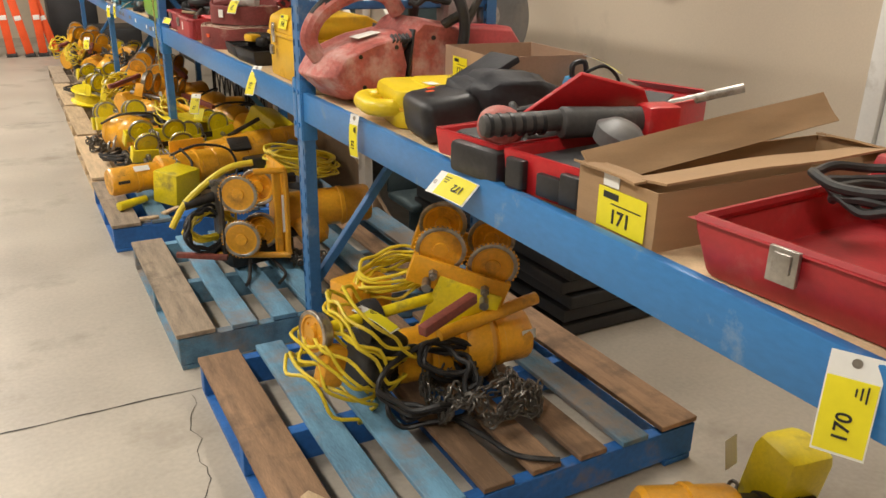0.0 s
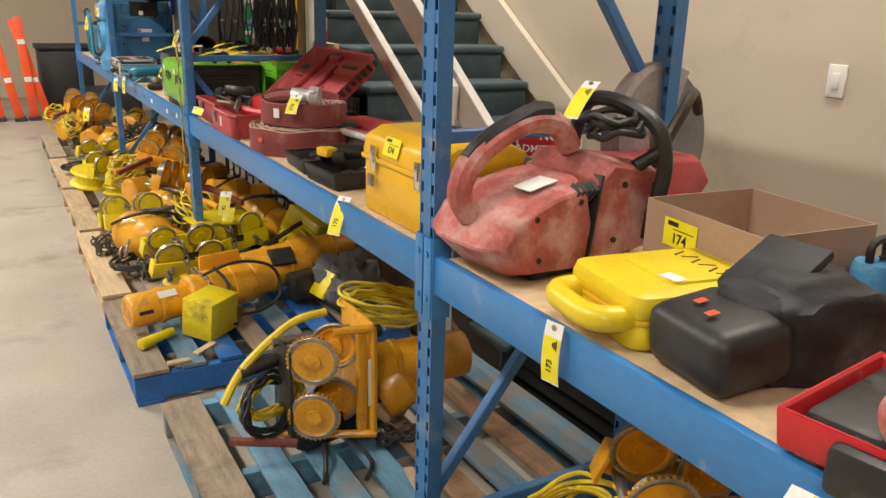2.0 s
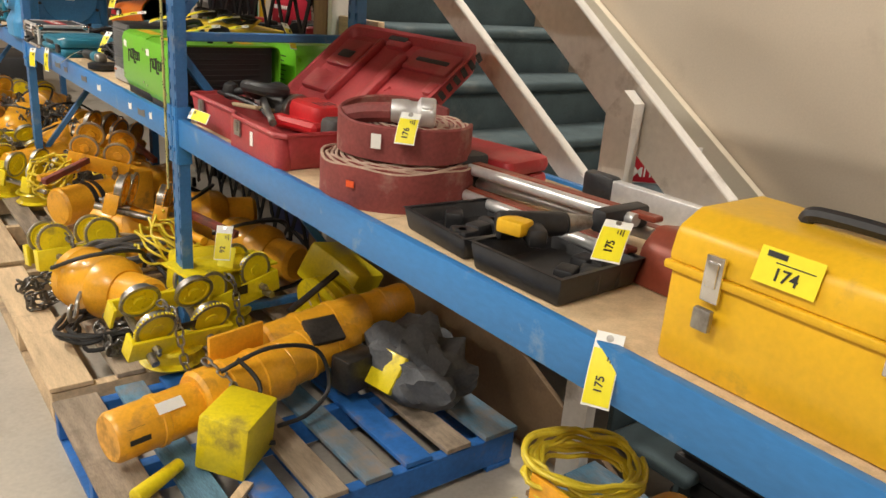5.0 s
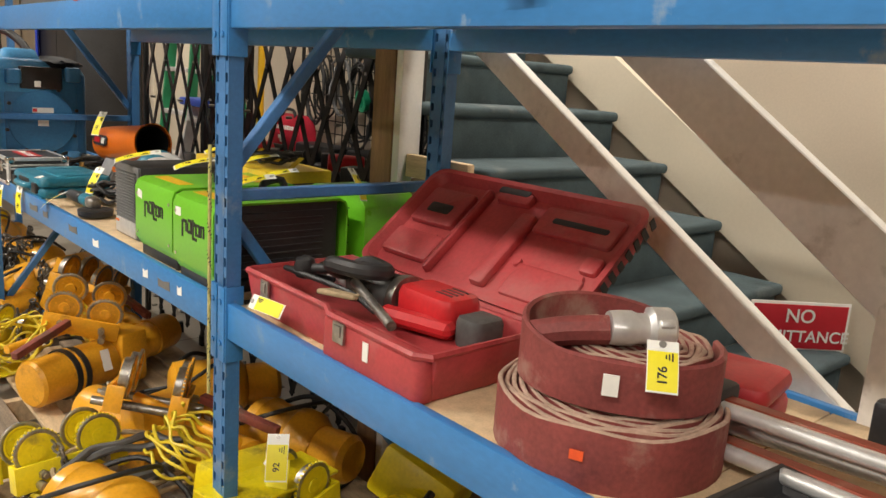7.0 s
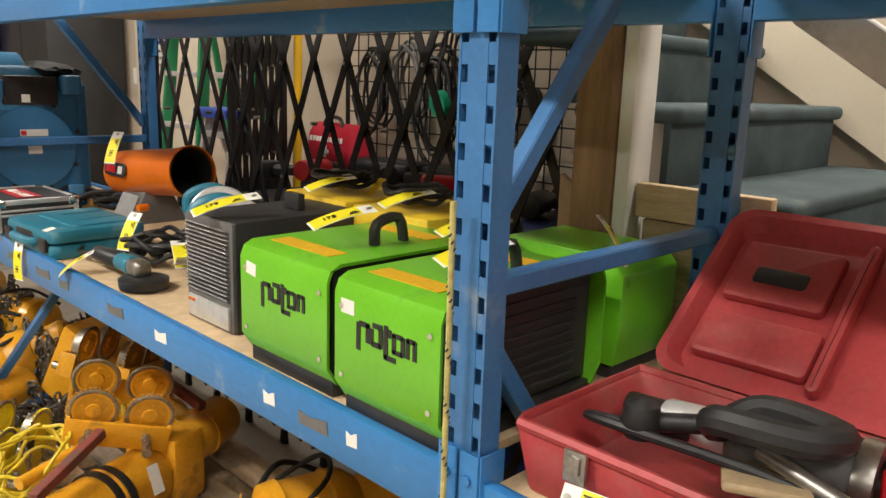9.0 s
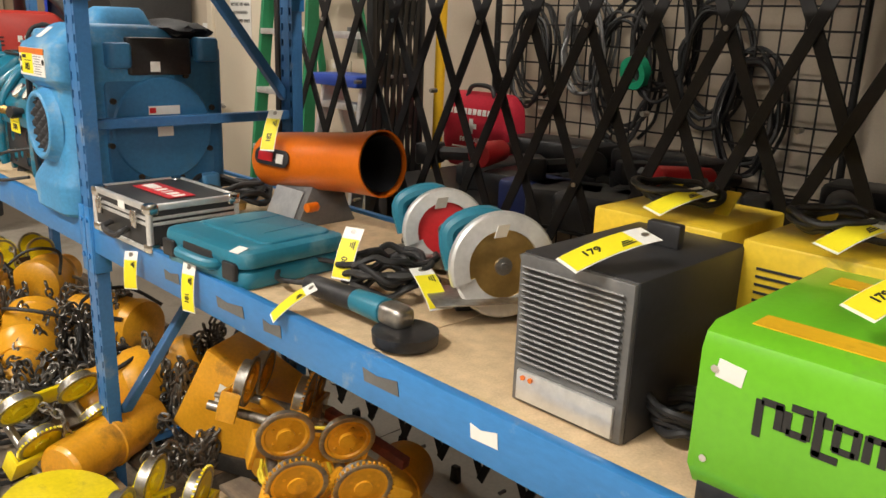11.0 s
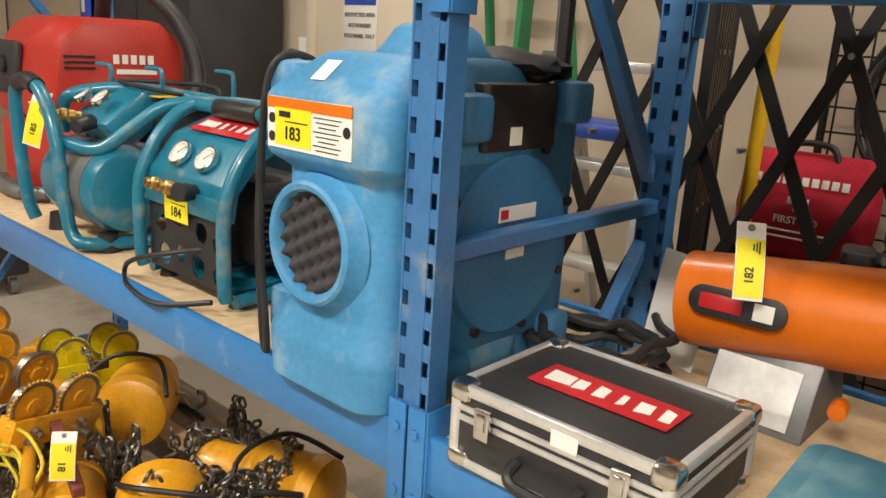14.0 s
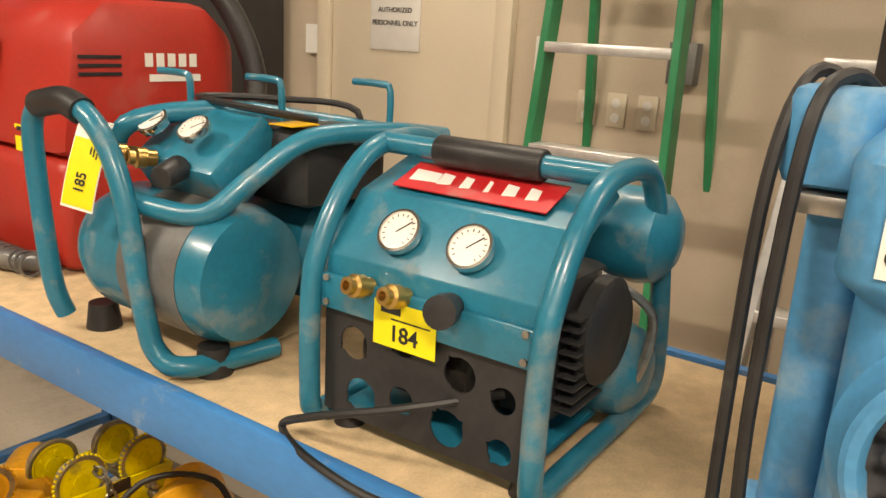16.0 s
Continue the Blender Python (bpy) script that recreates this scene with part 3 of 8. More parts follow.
# ---- lot tags ----
def lot_tag(x, y, z, number="", rot=(90, 0, -40), size=0.062, long=0.14, lying=False, curl=0.006, label=""):
    """A white card with a yellow sticker; x, y, z is its middle, its face looks along its own z."""
    t = thing("lot_tag", pose(x, y, z, *rot), label or "white card lot tag with a yellow numbered sticker", "lot tag", "lot tags")
    bm = bmesh.new()
    def sheet(w, l, off, th, y0=0.0):
        n, rows = 8, []
        for i in range(n + 1):
            q = -l / 2 + l * i / n + y0
            zz = off + curl * (1 - (2 * q / long) ** 2)
            rows.append([bm.verts.new((sx * w / 2, q, zz + dz)) for sx in (-1, 1) for dz in (0, th)])
        for a, b in zip(rows, rows[1:]):
            for i, j in ((0, 2), (2, 3), (3, 1), (1, 0)):
                bm.faces.new((a[i], a[j], b[j], b[i]))
        for r in (rows[0], rows[-1]):
            bm.faces.new((r[0], r[2], r[3], r[1]))
    sheet(size, long, 0, 0.0008)
    part("card", bm, TAGW, t)
    bm = bmesh.new()
    sheet(size * 0.94, long * 0.74, 0.0012, 0.0005, -long * 0.10)
    part("sticker", bm, TAGY, t, "yellow sticker")
    if number:
        lettering(number, size * 0.42, INK, t, pose(0, -0.2 * long, curl * 0.9 + 0.0026, 0, 0, 90))
    bm = bmesh.new()
    for k in range(3):
        box(bm, size * (0.3 - 0.1 * k), 0.16 * long, curl + 0.0022, 0.0022, long * 0.16 * (1 - 0.25 * k), 0.0006, bev=0)
    part("small_print", bm, INK, t)
    part("eyelet", B(lathe, [(0.003, 0), (0.006, 0), (0.006, 0.001), (0.003, 0.001)], pose(0, long * 0.42, curl * 0.35 + 0.001), 12), STEEL, t)
    return t


def sticker(parent, m, number, w=0.09, h=0.06):
    st = part("lot_sticker", B(box, 0, 0, 0, w, h, 0.001, bev=0), TAGY, parent, "yellow lot sticker " + number)
    st.matrix_basis = m
    bm = bmesh.new()
    box(bm, -w * 0.22, h * 0.33, 0.001, w * 0.32, h * 0.16, 0.0006, bev=0)
    box(bm, w * 0.1, h * 0.14, 0.001, w * 0.62, h * 0.03, 0.0006, bev=0)
    part("small_print", bm, INK, st)
    lettering(number, h * 0.5, INK, st, pose(0, -h * 0.18, 0.0012))


# ---- pallets ----
def pallet(y0, y1, x0, x1, mats, blockmat, ang=0, boards=7, label=""):
    cx, cy, sx, sy = (x0 + x1) / 2, (y0 + y1) / 2, x1 - x0, y1 - y0
    p = thing("pallet", pose(cx, cy, 0, 0, 0, ang), label, "pallet", "pallets")
    r = random.Random(int(y0 * 100))
    w = [0.135 if k in (0, boards - 1) else 0.092 for k in range(boards)]
    gap = (sx - sum(w)) / (boards - 1)
    x = -sx / 2
    for k in range(boards):
        part("deck_board", B(box, x + w[k] / 2, (r.random() - 0.5) * 0.012, 0.132 + r.random() * 0.002, w[k], sy, 0.017, rot=(0, 0, (r.random() - 0.5) * 0.5), bev=0.002, seg=1), mats[k % len(mats)], p)
        x += w[k] + gap
    for q in (-1, 0, 1):
        part("stringer", B(box, 0, q * (sy / 2 - 0.022), 0.07, sx - 0.01, 0.04, 0.10, bev=0.002, seg=1), blockmat, p)
    for k in (-1, 0, 1):
        part("bottom_board", B(box, k * (sx / 2 - 0.06), 0, 0.010, 0.1, sy, 0.018, bev=0.002, seg=1), blockmat, p)
    return p


pallet(1.36, 2.37, 0.40, 1.62, (PALBR, PALB, PALB, PALBR, PALBR, PALBR, PALB, PALBR), PALBB, 0, 8, "worn blue-painted wooden pallet with bare replaced boards")
pallet(2.56, 3.60, 0.37, 1.60, (PALW, PALB, PALB, PALB, PALBR, PALB, PALBR, PALB), PALB, 0, 8, "weathered blue-grey wooden pallet")
pallet(3.87, 4.72, 0.32, 1.52, (PALW, PALB, PALBB, PALW, PALB, PALBB), PALBB, 0, 8, "bright blue painted wooden pallet with scuffed boards")
pallet(4.80, 5.98, 0.33, 1.50, (PALN, PALW), PALN, 0, 7, "bare wooden pallet with pale boards")
pallet(6.05, 7.22, 0.36, 1.50, (PALN, PALW, PALN), PALN, 0, 7, "bare wooden pallet with pale boards")
pallet(7.3, 8.5, 0.37, 1.52, (PALN, PALW), PALW, 0, 7, "bare wooden pallet under chain hoists")
pallet(8.6, 9.8, 0.39, 1.55, (PALW, PALN), PALW, 0, 7, "bare wooden pallet under chain hoists")

PT = 0.142


# ---- hoists ----
def trolley_wheel(p, c, ax, r=0.055, w=0.035, material=HOIST, geared=False):
    """A flanged wheel with hub and toothed rim; ax is its axle."""
    q = Vector(ax).to_track_quat("Z", "Y").to_matrix().to_4x4()
    m = Matrix.Translation(c) @ q
    wh = part("wheel", B(lathe, [(0.01, -w / 2), (r * 0.82, -w / 2), (r * 0.85, w * 0.25), (r * 1.08, w * 0.3), (r * 1.08, w / 2), (r * 0.8, w / 2), (r * 0.74, w * 0.38), (r * 0.35, w * 0.36), (r * 0.33, w * 0.62), (0.01, w * 0.62)], m, 28), material, p)
    part("tyre", B(lathe, [(r * 0.855, -w * 0.42), (r * 0.875, -w * 0.40), (r * 0.885, w * 0.22), (r * 0.86, w * 0.24)], m, 28), STEEL, wh, "worn bright running tread")
    part("rim", B(lathe, [(r * 0.90, w * 0.505), (r * 0.92, w * 0.53), (r * 1.05, w * 0.53), (r * 1.09, w * 0.48), (r * 1.09, w * 0.28), (r * 1.083, w * 0.28)], m, 28), STEEL, wh, "worn bare metal rim")
    if geared:
        n = 34
        poly = []
        for k in range(n):
            a, da = 2 * math.pi * k / n, 2 * math.pi / n
            poly += [(r * 1.06 * math.cos(a), r * 1.06 * math.sin(a)), (r * 1.15 * math.cos(a + 0.2 * da), r * 1.15 * math.sin(a + 0.2 * da)), (r * 1.15 * math.cos(a + 0.5 * da), r * 1.15 * math.sin(a + 0.5 * da)), (r * 1.06 * math.cos(a + 0.7 * da), r * 1.06 * math.sin(a + 0.7 * da))]
        part("gear_rim", B(prism, poly, w * 0.2, m @ pose(0, 0, w * 0.39, 90, 0, 0)), material, wh, "toothed gear rim")
    bm = bmesh.new()
    for k in range(5):
        a = k * 2 * math.pi / 5
        rod(bm, m @ Vector((r * 0.55 * math.cos(a), r * 0.55 * math.sin(a), w * 0.3)), m @ Vector((r * 0.55 * math.cos(a), r * 0.55 * math.sin(a), w * 0.5)), r * 0.07, n=6)
    tagged(part("bolt", bm, material, wh), kind="stuff")


def trolley(p, m, material=HOIST, w=0.26, h=0.11, gap=0.11, r=0.055):
    """Two side plates with four wheels between, and cross rods; base frame moved by m."""
    for s in (-1, 1):
        bm = bmesh.new()
        v = box(bm, 0, s * gap, -h * 0.15, w, 0.012, h * 0.7, bev=0.002)
        v += box(bm, -w / 2 + 0.006, s * (gap - 0.025), -h * 0.15, 0.012, 0.05, h * 0.7, bev=0.002)
        v += box(bm, w / 2 - 0.006, s * (gap - 0.025), -h * 0.15, 0.012, 0.05, h * 0.7, bev=0.002)
        xf(bm, bm.verts[:], m)
        part("side_plate", bm, material, p)
        for k in (-1, 1):
            trolley_wheel(p, m @ Vector((k * w * 0.27, s * (gap - 0.035), h * 0.42)), m.to_3x3() @ Vector((0, -1, 0)), r * 1.12, 0.036, material, s < 0)
            bm = bmesh.new()
            rod(bm, m @ Vector((k * w * 0.27, s * (gap + 0.004), -h * 0.1)), m @ Vector((k * w * 0.27, s * (gap + 0.026), -h * 0.1)), 0.014, n=6)
            rod(bm, m @ Vector((k * w * 0.27, s * (gap + 0.026), -h * 0.1)), m @ Vector((k * w * 0.27, s * (gap + 0.04), -h * 0.1)), 0.008, n=8)
            part("axle_nut", bm, STEEL, p)
    for k in (-1, 1):
        part("cross_rod", B(rod, m @ Vector((k * w * 0.3, -gap - 0.05, -h * 0.35)), m @ Vector((k * w * 0.3, gap + 0.05, -h * 0.35)), 0.014), STEEL, p)


def motor(p, p0, p1, r, material=HOIST, ribs=3, cap=None):
    """A round motor housing from p0 to p1 with raised bands and a rounded end cap."""
    d = (Vector(p1) - Vector(p0)).length
    m = Matrix.Translation(p0) @ (Vector(p1) - Vector(p0)).to_track_quat("Z", "Y").to_matrix().to_4x4()
    prof = [(0.01, 0), (r * 0.86, 0), (r * 0.97, 0.012)]
    for k in range(ribs):
        h = d * (k + 1) / (ribs + 1)
        prof += [(r * 0.97, h - 0.012), (r * 1.03, h - 0.009), (r * 1.03, h + 0.009), (r * 0.97, h + 0.012)]
    prof += [(r * 0.97, d - 0.02), (r * 0.90, d - 0.006), (r * 0.6, d), (0.01, d)]
    return part("motor_housing", B(lathe, prof, m, 32), material, p)


def loops(name, p, material, c, r, turns, seed, wire=0.006, squash=1.0, rz=0.012, tilt=None, label=""):
    bm = bmesh.new()
    pts = coil((0, 0, 0), r, turns, seed, rz, 0.5, 0.22, squash)
    m = Matrix.Translation(c) @ (tilt or Matrix())
    tube(bm, [m @ Vector(q) for q in pts], wire, 7, False, 3)
    return part(name, bm, material, p, label)


def hoist_thing(x, y, z, rz, label, group="chain hoists"):
    return thing("chain_hoist", pose(x, y, z, 0, 0, rz), label, "hoist", group)


def hook(p, m):
    bm = bmesh.new()
    pts = [(0, 0, 0.06), (0, 0, 0.02), (0.02, 0, -0.01), (0.028, 0, -0.04), (0.0, 0, -0.065), (-0.028, 0, -0.045), (-0.026, 0, -0.02)]
    tube(bm, [m @ Vector(q) for q in pts], 0.009, 8)
    part("hook", bm, STEEL, p)


def plate_label(p, m, w=0.06, h=0.03, material=None):
    bm = bmesh.new()
    v = box(bm, 0, 0, 0, w, h, 0.001, bev=0)
    xf(bm, bm.verts[:], m)
    part("data_plate", bm, material or PAPER, p, "white printed data plate")


# hoist on the first pallet, trolley uppermost
h = hoist_thing(1.0, 1.88, PT, 0, "orange electric chain hoist with beam trolley and cables on pallet")
motor(h, (-0.12, 0.02, 0.11), (0.33, -0.03, 0.12), 0.085)
part("gearbox", B(lathe, [(0.02, -0.05), (0.115, -0.045), (0.125, -0.02), (0.125, 0.03), (0.11, 0.05), (0.02, 0.055)], Matrix.Translation((0.13, -0.01, 0.13)) @ pose(0, 0, 0, 0, 90, -6), 32), HOIST, h, "round orange gear housing")
part("control_box", B(box, -0.17, 0.02, 0.13, 0.13, 0.15, 0.17, rot=(0, 12, 8), bev=0.02, seg=3), BLACK, h, "black plastic control box")
trolley(h, pose(0.14, 0.06, 0.38, 8, 18, -28), HOIST, 0.30, 0.13, 0.12, 0.062)
part("suspension_bar", B(rod, (-0.33, -0.01, 0.27), (0.16, 0.01, 0.30), 0.017), HYEL, h, "yellow painted suspension bar")
part("suspension_bar", B(rod, (-0.02, -0.10, 0.22), (0.33, -0.08, 0.26), 0.02), HOIST, h)
part("push_bar", B(box, -0.03, -0.17, 0.32, 0.22, 0.03, 0.03, rot=(0, -8, 20)), RUST, h, "dull red square bar")
part("rubber_bumper", B(lathe, [(0.02, -0.025), (0.06, -0.025), (0.065, 0), (0.06, 0.025), (0.02, 0.025)], Matrix.Translation((-0.2, -0.02, 0.27)) @ pose(0, 0, 0, 0, 85, 0)), RUBBER, h, "black rubber bumper ring")
trolley_wheel(h, (-0.36, -0.02, 0.27), (-1, -0.25, 0.1), 0.06, 0.04)
part("hook_block", B(box, -0.34, -0.06, 0.18, 0.07, 0.06, 0.12, rot=(0, 15, 10), bev=0.015), HOIST, h)
part("side_box", B(box, -0.12, 0.24, 0.22, 0.16, 0.12, 0.14, rot=(0, 0, 15), bev=0.008), HOIST, h)
part("lug_plate", B(box, 0.08, -0.04, 0.24, 0.20, 0.02, 0.2, rot=(0, 20, -28)), HYEL, h, "yellow painted lug plate")
plate_label(h, pose(0.3, -0.10, 0.15, 80, 0, 0), 0.05, 0.03)
loops("yellow_cord", h, YCABLE, (-0.36, 0.02, 0.05), 0.16, 11, 3, 0.0055, 1.0, 0.05, pose(0, 0, 0, 12, 40, 10), "coiled yellow extension cord")
loops("yellow_cord", h, YCABLE, (-0.02, 0.2, 0.26), 0.13, 8, 8, 0.0055, 0.7, 0.02, pose(0, 0, 0, 10, -10, 0), "coiled yellow extension cord")
loops("black_cable", h, RUBBER, (-0.08, -0.1, 0.03), 0.16, 5, 4, 0.008, 0.7, 0.05, pose(0, 0, 0, 35, 0, 0), "black rubber cable bundle")
loops("black_cable", h, RUBBER, (0.0, -0.09, 0.13), 0.12, 4, 5, 0.007, 0.5, 0.02, pose(0, 0, 0, 60, 20, 0), "black rubber cable bundle")
part("chain", chain_heap(2, (0.05, -0.2, 0.015), 0.26, 9, 0.7, 0.026, 0.13), CHAINM, h, "loose dark load chain")
bm = bmesh.new()
tube(bm, [(-0.05, -0.2, 0.02), (0.0, -0.34, 0.012), (0.03, -0.45, 0.012), (0.12, -0.52, 0.012)], 0.008)
part("black_cable", bm, RUBBER, h)

# hoist on the second pallet, standing on its end, wheels to the aisle
h = hoist_thing(0.84, 3.12, PT, 0, "orange electric chain hoist with four trolley wheels and yellow cord")
for x, y in ((-0.10, -0.09), (0.0, -0.02)):
    for z in (0.15, 0.34):
        trolley_wheel(h, (x, y, z), (-0.5, -0.86, 0), 0.072, 0.05, HOIST, x < -0.05)
part("side_plate", B(box, 0.075, -0.02, 0.25, 0.012, 0.24, 0.38), HOIST, h)
part("side_plate", B(box, -0.17, 0.0, 0.22, 0.012, 0.16, 0.3), DARKST, h, "dark toothed gear plate")
for z in (0.12, 0.36):
    part("axle_nut", B(rod, (0.08, -0.03, z), (0.15, -0.03, z), 0.024, n=6), DARKST, h)
    part("cross_rod", B(rod, (-0.19, 0.03, z), (0.1, 0.03, z), 0.014), STEEL, h)
motor(h, (0.10, 0.05, 0.19), (0.50, 0.0, 0.2), 0.085, HOIST, 2)
part("end_frame", B(box, 0.04, -0.13, 0.25, 0.03, 0.03, 0.34), HOIST, h)
bm = bmesh.new()
tube(bm, [(-0.2, -0.02, 0.07), (0.05, -0.15, 0.07), (0.07, -0.15, 0.1), (0.07, -0.15, 0.40), (0.05, -0.15, 0.43), (-0.05, -0.13, 0.43)], 0.013, 8, False, 3)
part("guard_frame", bm, HOIST, h, "bent orange guard frame")
part("base_block", B(box, -0.02, 0.03, 0.06, 0.3, 0.18, 0.11, rot=(0, 0, 10), bev=0.03), RUBBER, h, "black sling wrapped round the base")
part("gearbox", B(lathe, [(0.02, 0), (0.09, 0), (0.1, 0.02), (0.1, 0.1), (0.07, 0.13), (0.02, 0.13)], Matrix.Translation((0.16, 0.02, 0.09)) @ pose(0, 0, 0, 0, 60, 0)), HOIST, h)
plate_label(h, pose(0.065, -0.155, 0.25, 90, 90, 0), 0.16, 0.028)
part("push_bar", B(box, -0.27, -0.1, 0.1, 0.2, 0.022, 0.022, rot=(0, 5, -22)), RUST, h, "dull red square bar")
part("handle", B(rod, (-0.30, 0.03, 0.28), (-0.16, 0.04, 0.30), 0.022, bev=0.006), DARKST, h)
part("strap", B(tube, [(-0.36, 0.0, 0.2), (-0.28, 0.03, 0.3), (-0.12, 0.06, 0.4), (0.0, 0.06, 0.42)], 0.014), YCABLE, h, "yellow webbing strap")
loops("yellow_cord", h, YCABLE, (0.22, 0.1, 0.36), 0.17, 11, 11, 0.0055, 0.6, 0.012, pose(0, 0, 0, 10, 12, 0), "coiled yellow extension cord")
loops("yellow_cord", h, YCABLE, (-0.22, 0.08, 0.16), 0.12, 8, 12, 0.0055, 0.5, 0.02, pose(0, 0, 0, 70, 0, 20), "coiled yellow extension cord")
loops("black_cable", h, RUBBER, (-0.25, -0.0, 0.17), 0.11, 5, 13, 0.007, 0.9, 0.02, pose(0, 0, 0, 75, 0, 30), "black rubber cable bundle")
bm = bmesh.new()
tube(bm, [(-0.08, -0.1, 0.05), (-0.1, -0.17, 0.04), (-0.12, -0.22, 0.01), (-0.14, -0.26, 0.012)], 0.008)
tube(bm, [(0.0, -0.08, 0.05), (0.03, -0.22, 0.02), (-0.02, -0.3, 0.012)], 0.007)
part("black_cable", bm, RUBBER, h)
part("chain", chain_heap(5, (0.2, -0.05, 0.01), 0.2, 5, 0.5, 0.026, 0.05), CHAINM, h, "loose dark load chain")


def long_hoist(x, y, z, rz, label, seed, material=HOIST, yellow_box=False, tape=False):
    h = hoist_thing(x, y, z, rz, label)
    motor(h, (-0.42, 0, 0.11), (-0.14, 0, 0.11), 0.075, material, 1)
    motor(h, (-0.16, 0, 0.12), (0.16, 0, 0.12), 0.095, material, 2)
    motor(h, (0.14, 0.0, 0.13), (0.46, 0.02, 0.15), 0.085, material, 2)
    part("control_box", B(box, 0.36, -0.13, 0.1, 0.14, 0.09, 0.12, bev=0.01), DARKST, h, "dark control box")
    part("lug_plate", B(box, 0.05, 0.09, 0.2, 0.2, 0.015, 0.12), material, h)
    plate_label(h, Matrix.Translation((-0.26, -0.045, 0.172)) @ pose(0, 0, 0, 38, 0, 0), 0.08, 0.034)
    bm = bmesh.new()
    box(bm, -0.37, -0.062, 0.145, 0.05, 0.001, 0.016, rot=(-25, 0, 0), bev=0)
    box(bm, -0.365, -0.073, 0.118, 0.06, 0.001, 0.016, rot=(-5, 0, 0), bev=0)
    part("stencil_bars", bm, INK, h, "worn black stencilled marks")
    bm = bmesh.new()
    tube(bm, [(-0.1, -0.05, 0.22), (0.05, -0.08, 0.26), (0.2, -0.12, 0.22), (0.22, -0.16, 0.1), (0.12, -0.18, 0.05), (0.02, -0.16, 0.04)], 0.007)
    tube(bm, [(-0.05, -0.06, 0.25), (-0.02, -0.13, 0.17), (-0.1, -0.17, 0.05), (-0.02, -0.2, 0.02)], 0.007)
    part("black_cable", bm, RUBBER, h)
    bm = bmesh.new()
    chain(bm, [(-0.1, 0.02, 0.225), (-0.08, -0.06, 0.19), (-0.06, -0.11, 0.12), (-0.05, -0.13, 0.04)], 0.03)
    part("chain", bm, STEEL, h)
    if yellow_box:
        part("pendant_box", B(box, -0.13, -0.17, 0.09, 0.19, 0.15, 0.17, rot=(6, 0, 28), bev=0.008), HYEL, h, "bright yellow steel box")
        part("pendant_grip", B(rod, (-0.44, -0.17, 0.025), (-0.28, -0.12, 0.03), 0.024, 0.018, bev=0.006), HYEL, h, "yellow pendant control")
    return h


h = long_hoist(0.78, 4.34, PT, 12, "long orange electric hoist with yellow box on a blue pallet", 20, HOIST, True)
h = hoist_thing(1.12, 4.42, PT, -15, "worn orange hoist motor with a scuffed end plate")
motor(h, (-0.2, 0, 0.14), (0.16, 0.1, 0.19), 0.09, HOIST, 2)
motor(h, (0.14, 0.1, 0.19), (0.34, 0.15, 0.21), 0.075, HOIST, 1)
part("end_plate", B(box, -0.02, -0.05, 0.22, 0.12, 0.1, 0.02, rot=(30, 0, 15)), DARKST, h)
part("lever", B(rod, (-0.1, 0.12, 0.22), (0.1, 0.25, 0.3), 0.012), DARKST, h)
# grey cloth and yellow plates behind
ob = thing("grey_cloth_bundle", pose(1.36, 4.22, PT), "crumpled dark grey cloth thrown over a yellow plate", "cloth")
bm = bmesh.new()
bmesh.ops.create_icosphere(bm, subdivisions=4, radius=1)
for v in bm.verts:
    n = noise.noise(v.co * 2.1) * 0.35 + noise.noise(v.co * 5) * 0.12
    v.co = Vector((v.co.x * 0.15, v.co.y * 0.22, max(0, v.co.z * 0.13 + 0.1))) * (1 + n)
part("cloth", bm, GCLOTH, ob)
part("yellow_plate", B(box, -0.14, 0.0, 0.12, 0.02, 0.16, 0.13, rot=(0, 35, 10)), HYEL, ob, "yellow steel plate")


def yellow_trolley(x, y, z, rx, ry, rz, label, w=0.36, h=0.12, box_on=False):
    t = thing("beam_trolley", pose(x, y, z, 0, 0, rz), label, "trolley", "beam trolleys")
    trolley(t, pose(0, 0, 0.16, rx, ry, 0), HYEL, w, h, 0.10, 0.058)
    part("data_plate", B(box, 0.0, -0.108, 0.17, 0.07, 0.004, 0.035, rot=(rx, 0, 0)), DARKST, t, "dark data plate")
    bm = bmesh.new()
    chain(bm, [(-0.05, -0.04, 0.24), (-0.04, -0.12, 0.22), (-0.03, -0.13, 0.12), (-0.02, -0.16, 0.03), (0.06, -0.2, 0.012)], 0.034)
    part("chain", bm, STEEL, t)
    part("lift_drum", B(lathe, [(0.02, 0), (0.1, 0), (0.11, 0.01), (0.09, 0.02), (0.09, 0.05), (0.11, 0.06), (0.1, 0.07), (0.02, 0.07)], pose(0.0, 0.0, 0.0)), HYEL, t, "flanged yellow drum")
    if box_on:
        part("cover", B(box, 0.05, 0.12, 0.17, 0.3, 0.2, 0.16, rot=(0, 8, 0), bev=0.012), HYEL, t, "folded yellow steel cover")
        part("flange", B(box, 0.0, 0.0, 0.25, 0.42, 0.16, 0.012, rot=(4, 6, 0)), HYEL, t)
    return t


yellow_trolley(0.72, 4.78, PT + 0.02, 25, 4, 8, "bright yellow beam trolley with chain and hook plates")
yellow_trolley(1.0, 5.02, PT, 0, -8, 15, "bright yellow chain trolley with folded cover and lot tag", 0.38, 0.12, True)
